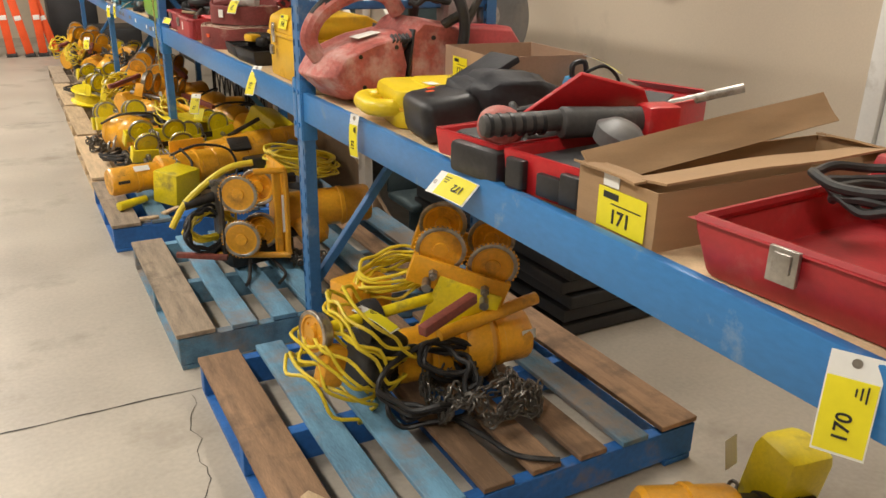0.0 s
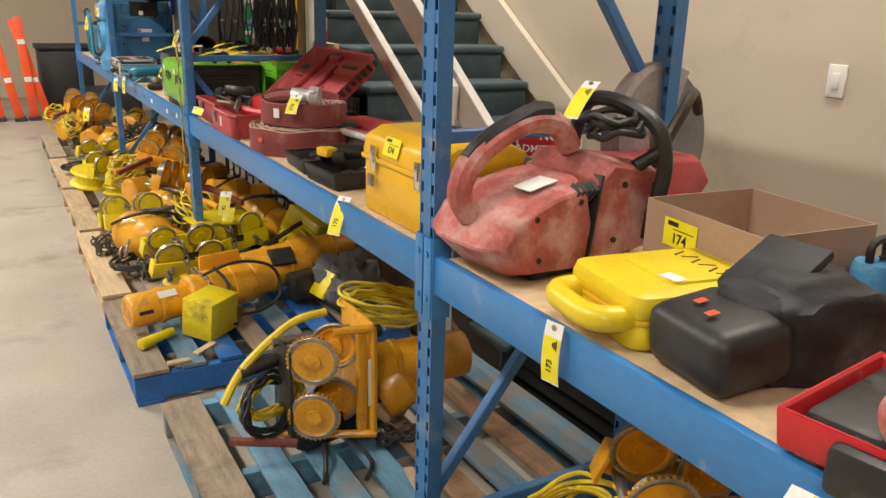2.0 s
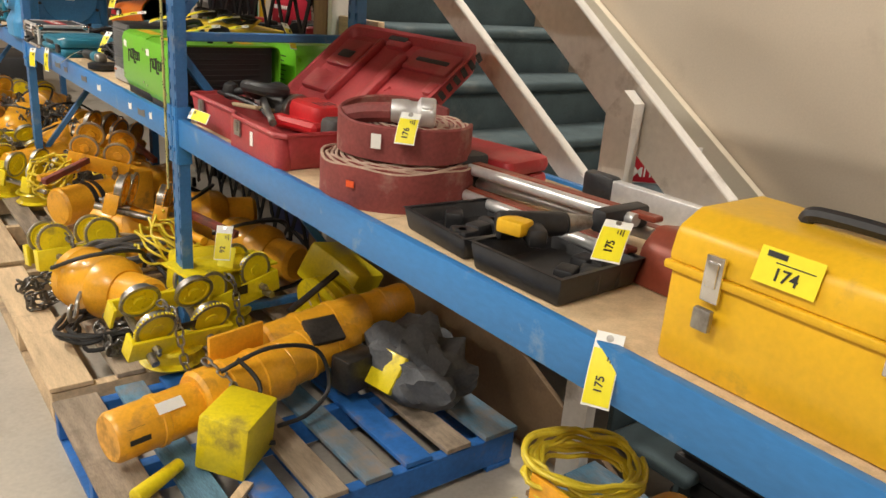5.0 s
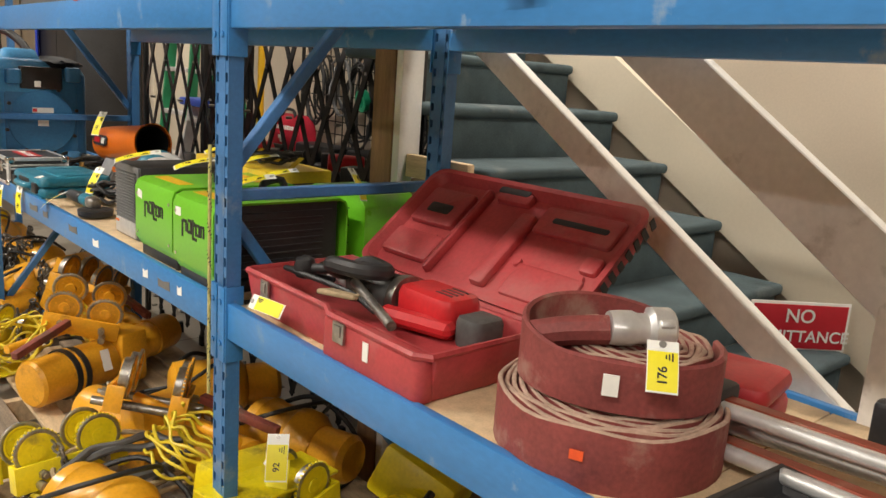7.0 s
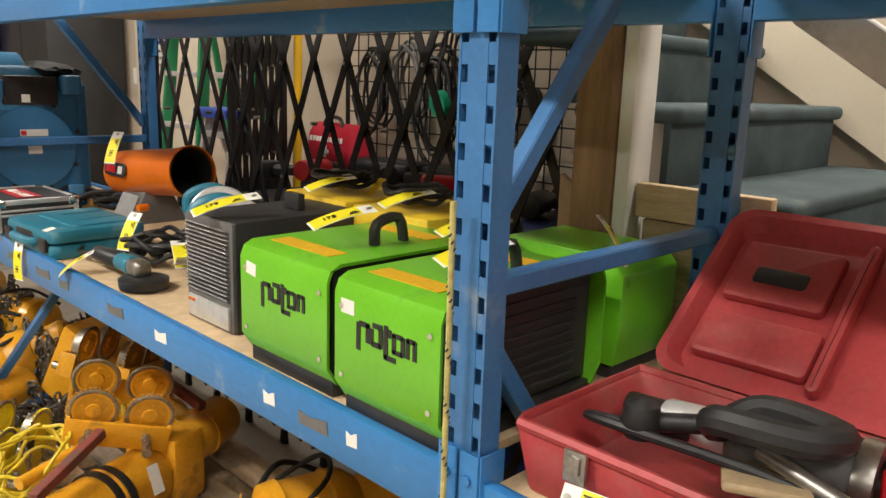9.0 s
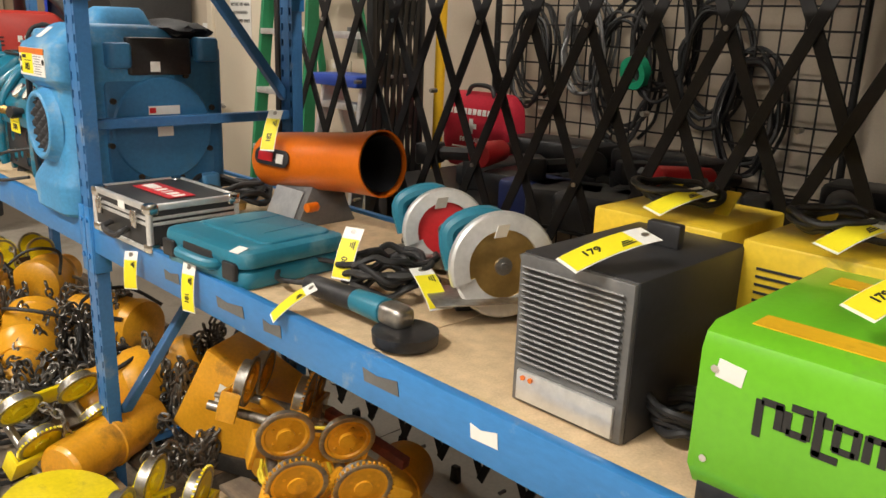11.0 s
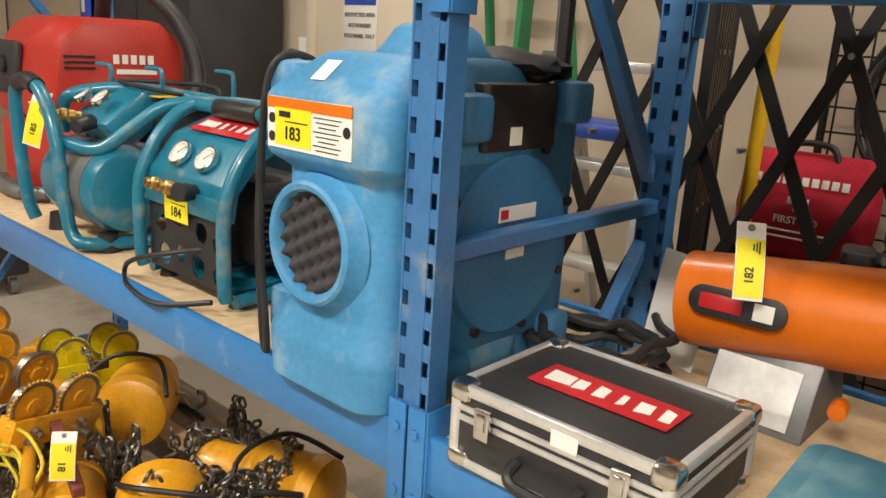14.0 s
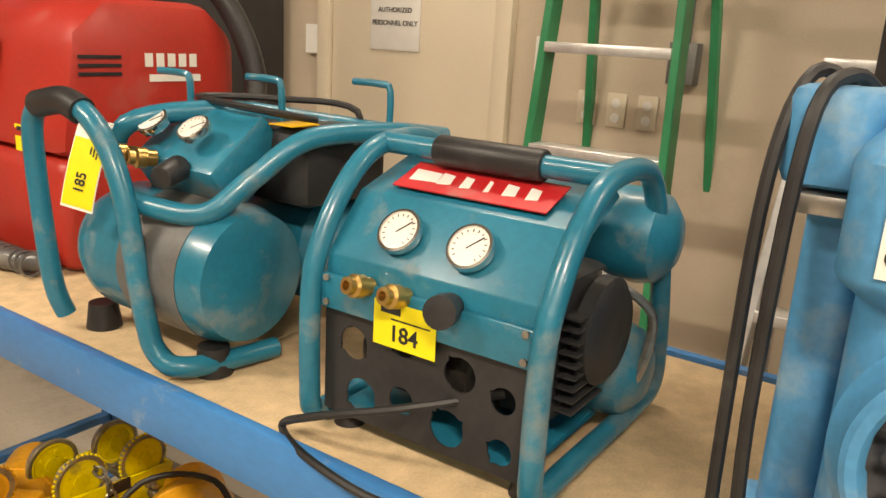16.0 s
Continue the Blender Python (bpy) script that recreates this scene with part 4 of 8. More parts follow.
# open yellow hook block behind
ob = thing("yellow_guard", pose(1.36, 4.78, PT), "open yellow steel hoist guard with curved ribs", "hoist guard")
part("shell", B(box, 0.04, 0.03, 0.21, 0.2, 0.26, 0.16, rot=(20, 15, 25), bev=0.02), HYEL, ob)
for k in range(3):
    part("rib", B(lathe, [(0.07, -0.006), (0.115, -0.006), (0.115, 0.006), (0.07, 0.006)], Matrix.Translation((-0.1 + 0.05 * k, -0.06 + 0.01 * k, 0.14)) @ pose(0, 0, 0, 0, 75, 15)), HYEL, ob)
part("foot", B(box, -0.02, 0, 0.03, 0.24, 0.24, 0.06), HYEL, ob)


def round_hoist(x, y, z, rz, label, tilt=0, letters=True):
    """A drum-shaped chain hoist lying on its side with a dark oval plate."""
    h = hoist_thing(x, y, z, rz, label)
    m = Matrix.Translation((0, 0, 0.13)) @ pose(0, 0, 0, 90 + tilt, 0, 0)
    part("drum_body", B(lathe, [(0.02, -0.13), (0.09, -0.13), (0.118, -0.115), (0.125, -0.07), (0.118, -0.06), (0.118, 0.06), (0.125, 0.07), (0.12, 0.12), (0.09, 0.16), (0.02, 0.165)], m, 36), HOIST, h)
    part("end_motor", B(lathe, [(0.02, 0.15), (0.08, 0.15), (0.085, 0.17), (0.085, 0.28), (0.07, 0.3), (0.02, 0.3)], m, 28), HOIST, h)
    if letters:
        pl = part("name_plate", B(lathe, [(0.002, 0.164), (0.062, 0.164), (0.062, 0.168), (0.002, 0.168)], m @ Matrix.Diagonal((1.1, 0.62, 1.0, 1.0)), 28), INK, h, "black oval plate")
    bm = bmesh.new()
    tube(bm, [(0.1, 0.1, 0.2), (0.18, 0, 0.22), (0.2, -0.16, 0.12), (0.1, -0.24, 0.02), (-0.1, -0.22, 0.012), (-0.2, -0.1, 0.012)], 0.009)
    tube(bm, [(-0.12, 0.1, 0.2), (-0.06, -0.05, 0.27), (0.12, -0.1, 0.25), (0.24, 0.02, 0.12), (0.26, 0.1, 0.02)], 0.008)
    part("black_cable", bm, RUBBER, h)
    hook(h, pose(-0.16, -0.08, 0.11, 0, 60, 30))
    return h


h = round_hoist(0.62, 5.32, PT, 24, "orange one-ton drum hoist lying among cables", 0)
lettering("1 TON", 0.055, HOIST, h, Matrix.Translation((0.0, -0.1695, 0.13)) @ pose(0, 0, 0, 90, 0, 0), "orange printed characters 1 TON")
h = yellow_trolley(0.62, 5.68, PT, -10, 0, 5, "bright yellow beam trolley with round wheels", 0.34, 0.12)
loops("grey_conduit", h, GREY, (0.1, -0.2, 0.16), 0.22, 2, 31, 0.013, 0.5, 0.02, pose(0, 0, 0, 10, 0, 0), "grey ribbed conduit")
loops("tan_rope", h, TAN, (0.12, -0.16, 0.1), 0.24, 3, 32, 0.009, 0.6, 0.03, pose(0, 0, 0, 15, 0, 0), "tan cable loops")


def big_hoist(x, y, z, rz, label, seed, tape=False):
    h = hoist_thing(x, y, z, rz, label)
    motor(h, (-0.32, -0.06, 0.12), (0.05, -0.02, 0.12), 0.1, HOIST, 1)
    part("gear_case", B(box, 0.12, 0.0, 0.13, 0.14, 0.22, 0.24, rot=(0, 0, 5), bev=0.02), HOIST, h)
    motor(h, (0.18, 0.02, 0.13), (0.46, 0.08, 0.14), 0.085, HOIST, 1)
    trolley(h, pose(0.02, 0.08, 0.33, 12, 14, -38), HOIST, 0.30, 0.12, 0.12, 0.06)
    part("push_bar", B(box, -0.26, -0.06, 0.3, 0.3, 0.03, 0.03, rot=(0, -10, 18)), RUST, h, "dull red square bar")
    part("suspension_bar", B(rod, (-0.36, 0.02, 0.26), (0.12, 0.08, 0.28), 0.018), HOIST, h)
    loops("yellow_cord", h, YCABLE, (-0.22, 0.16, 0.16), 0.13, 6, seed, 0.0055, 0.7, 0.05, pose(0, 0, 0, 15, -25, 20), "coiled yellow extension cord")
    plate_label(h, Matrix.Translation((-0.02, -0.118, 0.16)) @ pose(0, 0, 0, 70, 0, 0), 0.04, 0.09)
    if tape:
        for k in (-0.17, -0.13):
            part("tape_band", B(lathe, [(0.1, -0.012), (0.106, -0.012), (0.106, 0.012), (0.1, 0.012)], Matrix.Translation((k, -0.045, 0.12)) @ pose(0, 0, 0, 0, 90, 8)), RUBBER, h, "wrapped black tape")
    return h


big_hoist(1.0, 6.55, PT, 16, "large orange hoist with trolley and yellow cord on a bare pallet", 41, True)
h = big_hoist(0.98, 5.62, PT, 100, "orange hoist with small trolley wheels among cables", 42)
ob = thing("hoist_cover", pose(1.2, 7.3, PT + 0.0, 0, 0, 25), "orange rectangular hoist cover standing on its edge", "hoist cover")
part("cover", B(box, 0, 0, 0.19, 0.2, 0.34, 0.32, rot=(28, 0, 0), bev=0.01), HOIST, ob)
plate_label(ob, pose(-0.103, 0.02, 0.25, 90, 20, -90), 0.05, 0.1)
part("lug", B(box, 0, -0.02, 0.03, 0.22, 0.3, 0.06), DARKST, ob)
h = round_hoist(0.98, 7.78, PT, 60, "orange two-ton drum hoist propped on its end", -25)
lettering("2 TON", 0.05, HOIST, h, Matrix.Translation((0.0, -0.153, 0.06)) @ pose(0, 0, 0, 65, 0, 90), "orange printed characters 2 TON")
round_hoist(0.92, 8.5, PT, -30, "large orange drum hoist with chain and cable over it", 20, False)
round_hoist(1.26, 8.4, PT, 200, "large orange drum hoist with chain and cable over it", 0, False)
round_hoist(1.2, 9.2, PT, 140, "orange drum hoist under loose chain", 5, False)
h = yellow_trolley(0.72, 7.65, PT, 35, 0, 12, "bright yellow beam trolley with paired wheels", 0.36, 0.12)
motor(h, (-0.1, -0.18, 0.09), (0.28, -0.1, 0.10), 0.085, HOIST, 1)
ob = thing("yellow_cable_reel", pose(0.6, 7.25, PT), "bright yellow cast sheave with a slotted guard", "sheave")
part("sheave", B(lathe, [(0.02, 0), (0.15, 0), (0.16, 0.015), (0.13, 0.03), (0.13, 0.09), (0.16, 0.105), (0.15, 0.12), (0.06, 0.125), (0.02, 0.13)], pose(-0.02, 0, 0.01, 8, 6, 0)), HYEL, ob)
for k in range(6):
    part("guard_bar", B(box, 0.1 + 0.022 * k, -0.2, 0.08, 0.008, 0.02, 0.16, rot=(-12, 0, 0)), HYEL, ob)
part("guard_rail", B(box, 0.155, -0.2, 0.16, 0.14, 0.02, 0.012), HYEL, ob)
part("guard_rail", B(box, 0.155, -0.2, 0.006, 0.14, 0.02, 0.012), HYEL, ob)
h = big_hoist(0.84, 8.95, PT, 60, "orange hoist with plates and spindle under chain", 43)
big_hoist(0.8, 9.5, PT, 30, "orange hoist with trolley at the rear of the stock", 48)
for i, (x, y) in enumerate(((1.2, 9.6), (0.72, 6.95))):
    yellow_trolley(x, y, PT, 10 * i, 5, 40 * i, "yellow beam trolley at the rear of the stock", 0.34, 0.12)
round_hoist(1.25, 6.0, PT, 75, "orange drum hoist behind the trolleys", 0, False)
round_hoist(1.3, 5.45, PT, 20, "dark orange drum hoist behind the trolleys", 0, False)
big_hoist(1.22, 7.0, PT, 80, "orange hoist at the rear under the shelf", 47)
for i, (x, y, s, n, hh) in enumerate(((0.95, 8.15, 0.45, 16, 0.16), (1.1, 8.55, 0.4, 14, 0.26), (1.0, 7.45, 0.3, 8, 0.15), (0.66, 5.02, 0.22, 6, 0.08), (0.8, 9.0, 0.4, 12, 0.25), (1.2, 7.62, 0.26, 12, 0.32), (0.5, 5.55, 0.2, 5, 0.06), (1.35, 0.98, 0.2, 8, 0.16))):
    solid("chain_pile", chain_heap(60 + i, (x, y, (PT if i < 7 else 0.0) + 0.012), s, n, 0.9, 0.034, hh), CHAINM, "tangled pile of dark steel load chain", "chain", None, "chain piles", "stuff")
for i, (x, y, r) in enumerate(((0.62, 5.1, 0.2), (0.6, 7.75, 0.18), (1.1, 4.62, 0.15), (0.9, 8.3, 0.25), (0.8, 5.9, 0.16), (1.15, 6.1, 0.2))):
    solid("black_cable_coil", B(tube, coil((x, y, PT + 0.012), r, 5, 80 + i, 0.02, 0.5, 0.3, 0.8), 0.008, 7, False, 3), RUBBER, "loose coil of black rubber cable", "cable", None, "cable coils")
# hoist on the bare floor beyond the first pallet
h = hoist_thing(1.28, 0.98, 0, -20, "dark-stained orange hoist with chain on the concrete floor")
motor(h, (-0.16, 0.05, 0.12), (0.08, 0.03, 0.12), 0.11, HOIST, 1)
motor(h, (0.07, 0.03, 0.11), (0.28, 0.0, 0.11), 0.095, DARKST, 2)
loops("black_cable", h, RUBBER, (-0.3, -0.05, 0.02), 0.2, 4, 51, 0.011, 0.8, 0.03, None, "thick black cable coil")
part("chain_bag", B(box, 0.22, 0.1, 0.17, 0.16, 0.14, 0.3, rot=(8, 4, 15), bev=0.04), HYEL, h, "yellow fabric chain bag")
plate_label(h, pose(0.1, 0.14, 0.26, 80, 0, 30), 0.05, 0.08)


# ---- shelf, first bay ----
def latch(p, x, y, z, rot=(0, 0, 0), w=0.035, h=0.045, material=STEEL):
    bm = bmesh.new()
    v = box(bm, 0, 0, 0, 0.008, w, h, bev=0.002)
    v += box(bm, -0.005, 0, h * 0.1, 0.006, w * 0.6, h * 0.55, bev=0.002)
    xf(bm, bm.verts[:], pose(x, y, z, *rot))
    part("latch", bm, material, p, "metal latch" if material is not BLACK else "")


def on_deck(name, x, y, rz, label, category, group="", z=ZD):
    return thing(name, pose(x, y, z, 0, 0, rz), label, category, group)


c = on_deck("open_tool_case", 1.14, 0.545, 4, "open dark red plastic case holding an orange-handled tool", "tool case")
part("tray", B(tray, 0.56, 0.50, 0.09, 0.012, 0.02, None, 0.08, 0.012), RED, c)
part("rim", B(tube, [(-0.27, -0.24, 0.09), (0.27, -0.24, 0.09), (0.27, 0.24, 0.09), (-0.27, 0.24, 0.09)], 0.009, 6, True, 1), RED, c)
latch(c, -0.285, 0.09, 0.07, (0, 0, 0), 0.045, 0.05)
latch(c, -0.285, -0.16, 0.07, (0, 0, 0), 0.045, 0.05)
part("tool_body", B(box, 0.02, 0.0, 0.09, 0.3, 0.12, 0.09, rot=(0, 0, 35), bev=0.03, seg=3), ORANGE, c, "orange and grey power tool")
part("grey_block", B(box, -0.05, -0.1, 0.1, 0.26, 0.2, 0.04, rot=(6, 0, 10), bev=0.012), GREY, c)
part("cord", B(tube, coil((0.0, 0.1, 0.1), 0.13, 3, 7, 0.02), 0.008), RUBBER, c)
c2 = on_deck("closed_tool_case", 1.38, 0.62, 0, "closed dark red plastic tool case at the back of the shelf", "tool case")
part("body", B(box, 0, 0, 0.07, 0.2, 0.36, 0.14, bev=0.02), RED, c2)
lot_tag(0.815, 0.47, 0.905, "170", (82, 0, -62), 0.06, 0.13)

b = on_deck("cardboard_box", 1.17, 0.955, -1, "long brown cardboard box with torn open flaps", "cardboard box")
part("carton", B(tray, 0.62, 0.20, 0.10, 0.004, 0.004, None, 0, 0), CARD, b)
def flap(p, x, y, z, sx, sy, rot):
    bm = bmesh.new()
    n, k = 8, random.Random(int(1000 * (x + y)))
    g = bmesh.ops.create_grid(bm, x_segments=n, y_segments=4, size=0.5)
    for v in g["verts"]:
        v.co = Vector((v.co.x * sx, v.co.y * sy, 0.006 * noise.noise(Vector((v.co.x * 3 + x, v.co.y * 3, y)))))
    o = bmesh.ops.solidify(bm, geom=bm.faces[:], thickness=0.004)
    xf(bm, bm.verts[:], pose(x, y, z, *rot))
    part("flap", bm, CARD, p)
flap(b, 0.0, -0.05, 0.108, 0.6, 0.11, (-10, 0, 0))
flap(b, 0.02, 0.09, 0.128, 0.66, 0.07, (50, -5, 3))
flap(b, 0.32, 0.0, 0.10, 0.06, 0.18, (0, 20, 0))
flap(b, -0.29, 0.02, 0.106, 0.07, 0.16, (0, 8, 0))
sticker(b, Matrix.Translation((-0.3125, -0.02, 0.045)) @ pose(0, 0, 0, 90, 0, -90), "171", 0.12, 0.07)
part("white_label", B(box, -0.312, 0.01, 0.095, 0.001, 0.04, 0.025, bev=0), PAPER, b)

c = on_deck("grinder_case", 0.985, 1.29, 8, "open red and black plastic case with a cordless grinder", "tool case")
part("tray", B(tray, 0.32, 0.25, 0.085, 0.012, 0.015, pose(0.02, -0.11, 0), 0.05, 0.006), REDBR, c)
part("lid", B(tray, 0.30, 0.22, 0.06, 0.012, 0.012, pose(0.02, 0.15, 0.02, 0, 0, 0), 0.05, 0.006), REDBR, c)
part("latch", B(box, -0.142, -0.13, 0.035, 0.016, 0.07, 0.045), BLACK, c)
part("corner_guard", B(box, -0.12, 0.1, 0.035, 0.06, 0.16, 0.07, bev=0.012), BLACK, c, "black plastic corner")
part("moulded_insert", B(box, 0.02, -0.11, 0.045, 0.27, 0.2, 0.05, bev=0.015), BLACK, c, "black moulded insert")
part("moulded_insert", B(box, 0.03, 0.15, 0.05, 0.25, 0.18, 0.05, bev=0.015), BLACK, c, "black moulded insert")
part("cord_loop", B(tube, coil((0.06, 0.13, 0.085), 0.06, 3, 14, 0.02), 0.009), RUBBER, c)
part("side_handle", B(rod, (-0.16, 0.06, 0.12), (0.02, 0.0, 0.125), 0.022, bev=0.006), DUSTGREY, c, "dusty grey ribbed side handle")
part("tool_body", B(rod, (0.0, 0.0, 0.12), (0.2, -0.08, 0.12), 0.034, 0.028, bev=0.008), DUSTGREY, c)
part("flange", B(lathe, [(0.012, 0), (0.042, 0), (0.05, 0.012), (0.05, 0.03), (0.03, 0.042), (0.012, 0.042)], pose(-0.06, 0.12, 0.085, 35, -25, 0)), PINKRED, c, "dusty pink dust cup")
for k in range(6):
    part("grip_ring", B(lathe, [(0.0215, -0.004), (0.025, -0.004), (0.025, 0.004), (0.0215, 0.004)], axis_m((-0.15 + 0.022 * k, 0.057 - 0.0073 * k, 0.1203), (-0.14 + 0.022 * k, 0.0537 - 0.0073 * k, 0.1206)), 16), BLACK, c)
for s in (-1, 1):
    part("latch", B(slab, -0.145, -0.11 + 0.075 * s, 0.012, 0.02, 0.05, 0.06, 0.006, 0.004), BLACK, c, "black ribbed latch")
part("gear_head", B(lathe, [(0.01, 0), (0.05, 0), (0.055, 0.03), (0.03, 0.05), (0.01, 0.055)], pose(0.04, -0.12, 0.09, 20, 10, 0)), GREY, c)
part("battery", B(box, 0.2, -0.09, 0.12, 0.08, 0.07, 0.07, rot=(0, 0, -20), bev=0.012), REDBR, c, "red battery cover")
part("red_insert", B(prism, [(-0.15, 0.0), (0.16, -0.03), (0.1, 0.08), (-0.05, 0.13)], 0.01, pose(0.13, 0.04, 0.12, 40, 0, -30), 0.002), REDBR, c, "red folded card insert")
lot_tag(0.80, 1.41, 0.925, "172", (0, -42, 6), 0.06, 0.14)
c = on_deck("red_open_box", 1.42, 1.5, 15, "small open red cardboard box of tool parts", "box")
part("carton", B(tray, 0.16, 0.24, 0.12, 0.004, 0.004), REDBR, c)
for s in (-1, 1):
    part("flap", B(box, s * 0.10, 0, 0.125, 0.07, 0.22, 0.004, rot=(0, s * 20, 0), bev=0), REDBR if s > 0 else BLACK, c)
part("steel_bit", B(rod, (-0.02, -0.06, 0.1), (0.1, -0.2, 0.15), 0.012), STEEL, c, "steel core bit")
part("lettering_bar", B(box, -0.083, 0.0, 0.06, 0.001, 0.07, 0.018, bev=0), PAPER, c)

c = on_deck("yellow_case", 1.015, 1.955, -10, "bright yellow moulded plastic case with a recessed handle", "tool case")
part("shell", B(slab, 0.05, 0, 0.0, 0.33, 0.25, 0.052, 0.04, 0.016), YPLAS, c)
part("lid", B(slab, 0.05, 0, 0.054, 0.33, 0.25, 0.052, 0.04, 0.02), YPLAS, c)
part("seam", B(slab, 0.05, 0, 0.048, 0.326, 0.246, 0.01, 0.038, 0.002), YBOX, c)
part("handle", B(tube, [(-0.09, 0.085, 0.055), (-0.145, 0.08, 0.055), (-0.168, 0.05, 0.055), (-0.17, 0.0, 0.055), (-0.168, -0.05, 0.055), (-0.145, -0.08, 0.055), (-0.09, -0.085, 0.055)], 0.024, 12), YPLAS, c)
part("raised_panel", B(slab, 0.08, 0, 0.10, 0.2, 0.17, 0.012, 0.03, 0.005), YPLAS, c)
part("white_label", B(box, 0.0, -0.06, 0.1125, 0.03, 0.045, 0.001, rot=(0, 0, 10), bev=0), PAPER, c)
for k in range(6):
    part("marker_writing", B(box, 0.10 + 0.006 * (k % 2), 0.06 - 0.026 * k, 0.1125, 0.032, 0.004, 0.001, rot=(0, 0, 25 - 50 * (k % 2)), bev=0), INK, c)
lot_tag(0.815, 1.985, 0.92, "173", (88, 0, -80), 0.042, 0.12)

c = on_deck("black_equipment_bag", 1.10, 1.715, -8, "black nylon-covered equipment with a dusty plastic front", "equipment bag")
bm = bmesh.new()
bmesh.ops.create_icosphere(bm, subdivisions=4, radius=1)
for v in bm.verts:
    q = v.co.copy()
    e = [math.copysign(abs(a) ** 0.55, a) for a in q]
    n = 1 + 0.14 * noise.noise(q * 2.2) + 0.05 * noise.noise(q * 6)
    v.co = Vector((e[0] * 0.155 * n + 0.03, e[1] * 0.10 * n, max(0.0, 0.075 + e[2] * 0.092 * n - 0.05 * max(0, q.x))))
part("cover", bm, BAGPL, c)
part("plastic_front", B(box, -0.15, 0.0, 0.065, 0.16, 0.19, 0.11, rot=(0, -8, 0), bev=0.03, seg=3), BLACK, c, "scuffed black plastic front")
part("top_flap", B(box, -0.02, 0.03, 0.165, 0.14, 0.12, 0.02, rot=(0, -25, 12), bev=0.006), BAGPL, c)
for k in (0, 1):
    part("red_mark", B(box, -0.19 + 0.02 * k, -0.02 + 0.05 * k, 0.124, 0.02, 0.015, 0.001, rot=(0, -8, 0), bev=0), FLUOR, c)

b = on_deck("open_cardboard_box", 1.33, 1.99, -6, "open-topped pinkish brown cardboard box", "cardboard box")
part("carton", B(tray, 0.30, 0.33, 0.18, 0.004, 0.004, None, 0, 0), CARDP, b)
sticker(b, Matrix.Translation((-0.152, 0.05, 0.125)) @ pose(0, 0, 0, 90, 0, -90), "174", 0.1, 0.06)
c = on_deck("submersible_pump", 1.40, 1.765, 0, "small light blue submersible pump with black cord", "pump")
part("body", B(lathe, [(0.01, 0), (0.04, 0), (0.042, 0.01), (0.042, 0.11), (0.036, 0.125), (0.01, 0.128)]), FANB, c)
part("handle", B(tube, [(-0.02, 0, 0.12), (-0.02, 0, 0.16), (0.02, 0, 0.165), (0.03, 0, 0.12)], 0.008), BLACK, c)
part("cord", B(tube, [(0.01, 0, 0.13), (0.05, -0.05, 0.16), (0.08, -0.08, 0.12), (0.07, -0.07, 0.06), (0.03, -0.03, 0.05)], 0.005), RUBBER, c)
lot_tag(1.43, 1.70, 1.12, "", (20, 15, 30), 0.03, 0.12)

# cut-off saw
c = on_deck("cut_off_saw", 1.11, 2.36, 6, "dusty red electric cut-off saw with a grey blade guard", "cut-off saw")
c.scale = (1.14, 1.14, 1.14)
def faceted(bm, poly, half, shrink, m=None):
    """A profile in x-z with chamfered, smaller flanks: half is its half width."""
    cx, cz = sum(p[0] for p in poly) / len(poly), sum(p[1] for p in poly) / len(poly)
    rings = []
    for y, k in ((-half, shrink), (-half * 0.55, 1.0), (half * 0.55, 1.0), (half, shrink)):
        rings.append([bm.verts.new((cx + (x - cx) * k, y, max(0.0, cz + (z - cz) * k))) for x, z in poly])
    n = len(poly)
    for a, b in zip(rings, rings[1:]):
        for j in range(n):
            bm.faces.new((a[j], a[(j + 1) % n], b[(j + 1) % n], b[j]))
    bm.faces.new(rings[0][::-1])
    bm.faces.new(rings[-1])
    bmesh.ops.bevel(bm, geom=bm.edges[:], offset=0.004, segments=1, affect="EDGES")
    if m:
        xf(bm, bm.verts[:], m)


part("motor_body", B(faceted, [(-0.27, 0.075), (-0.20, 0.012), (-0.02, 0.0), (-0.005, 0.10), (-0.03, 0.19), (-0.12, 0.175), (-0.23, 0.135)], 0.115, 0.82), PINKRED, c, "faceted dusty red housing")
part("mid_body", B(faceted, [(-0.015, 0.0), (0.17, 0.02), (0.20, 0.10), (0.17, 0.20), (0.02, 0.225), (-0.02, 0.19)], 0.112, 0.86), PINKRED, c, "dusty red gear housing")
part("lower_skid", B(faceted, [(-0.16, 0.0), (0.02, 0.0), (0.0, 0.03), (-0.14, 0.03)], 0.09, 0.9), BLACK, c)
part("rear_handle", B(tube, [(-0.235, 0, 0.12), (-0.262, 0, 0.17), (-0.225, 0, 0.235), (-0.12, 0, 0.285), (-0.03, 0, 0.28), (0.015, 0, 0.23)], 0.024, 10), PINKRED, c)
part("grip", B(tube, [(-0.245, 0, 0.225), (-0.20, 0, 0.262), (-0.10, 0, 0.305), (-0.05, 0, 0.306)], 0.019, 10), BLACK, c, "black rubber grip")
part("body_seam", B(box, -0.015, 0, 0.10, 0.007, 0.224, 0.19, rot=(0, 9, 0), bev=0.001), BLACK, c)
bm = bmesh.new()
for k in range(5):
    box(bm, -0.07 + 0.012 * k, -0.10, 0.165, 0.005, 0.03, 0.03, rot=(28, 25, 0), bev=0)
part("vent", bm, BLACK, c)
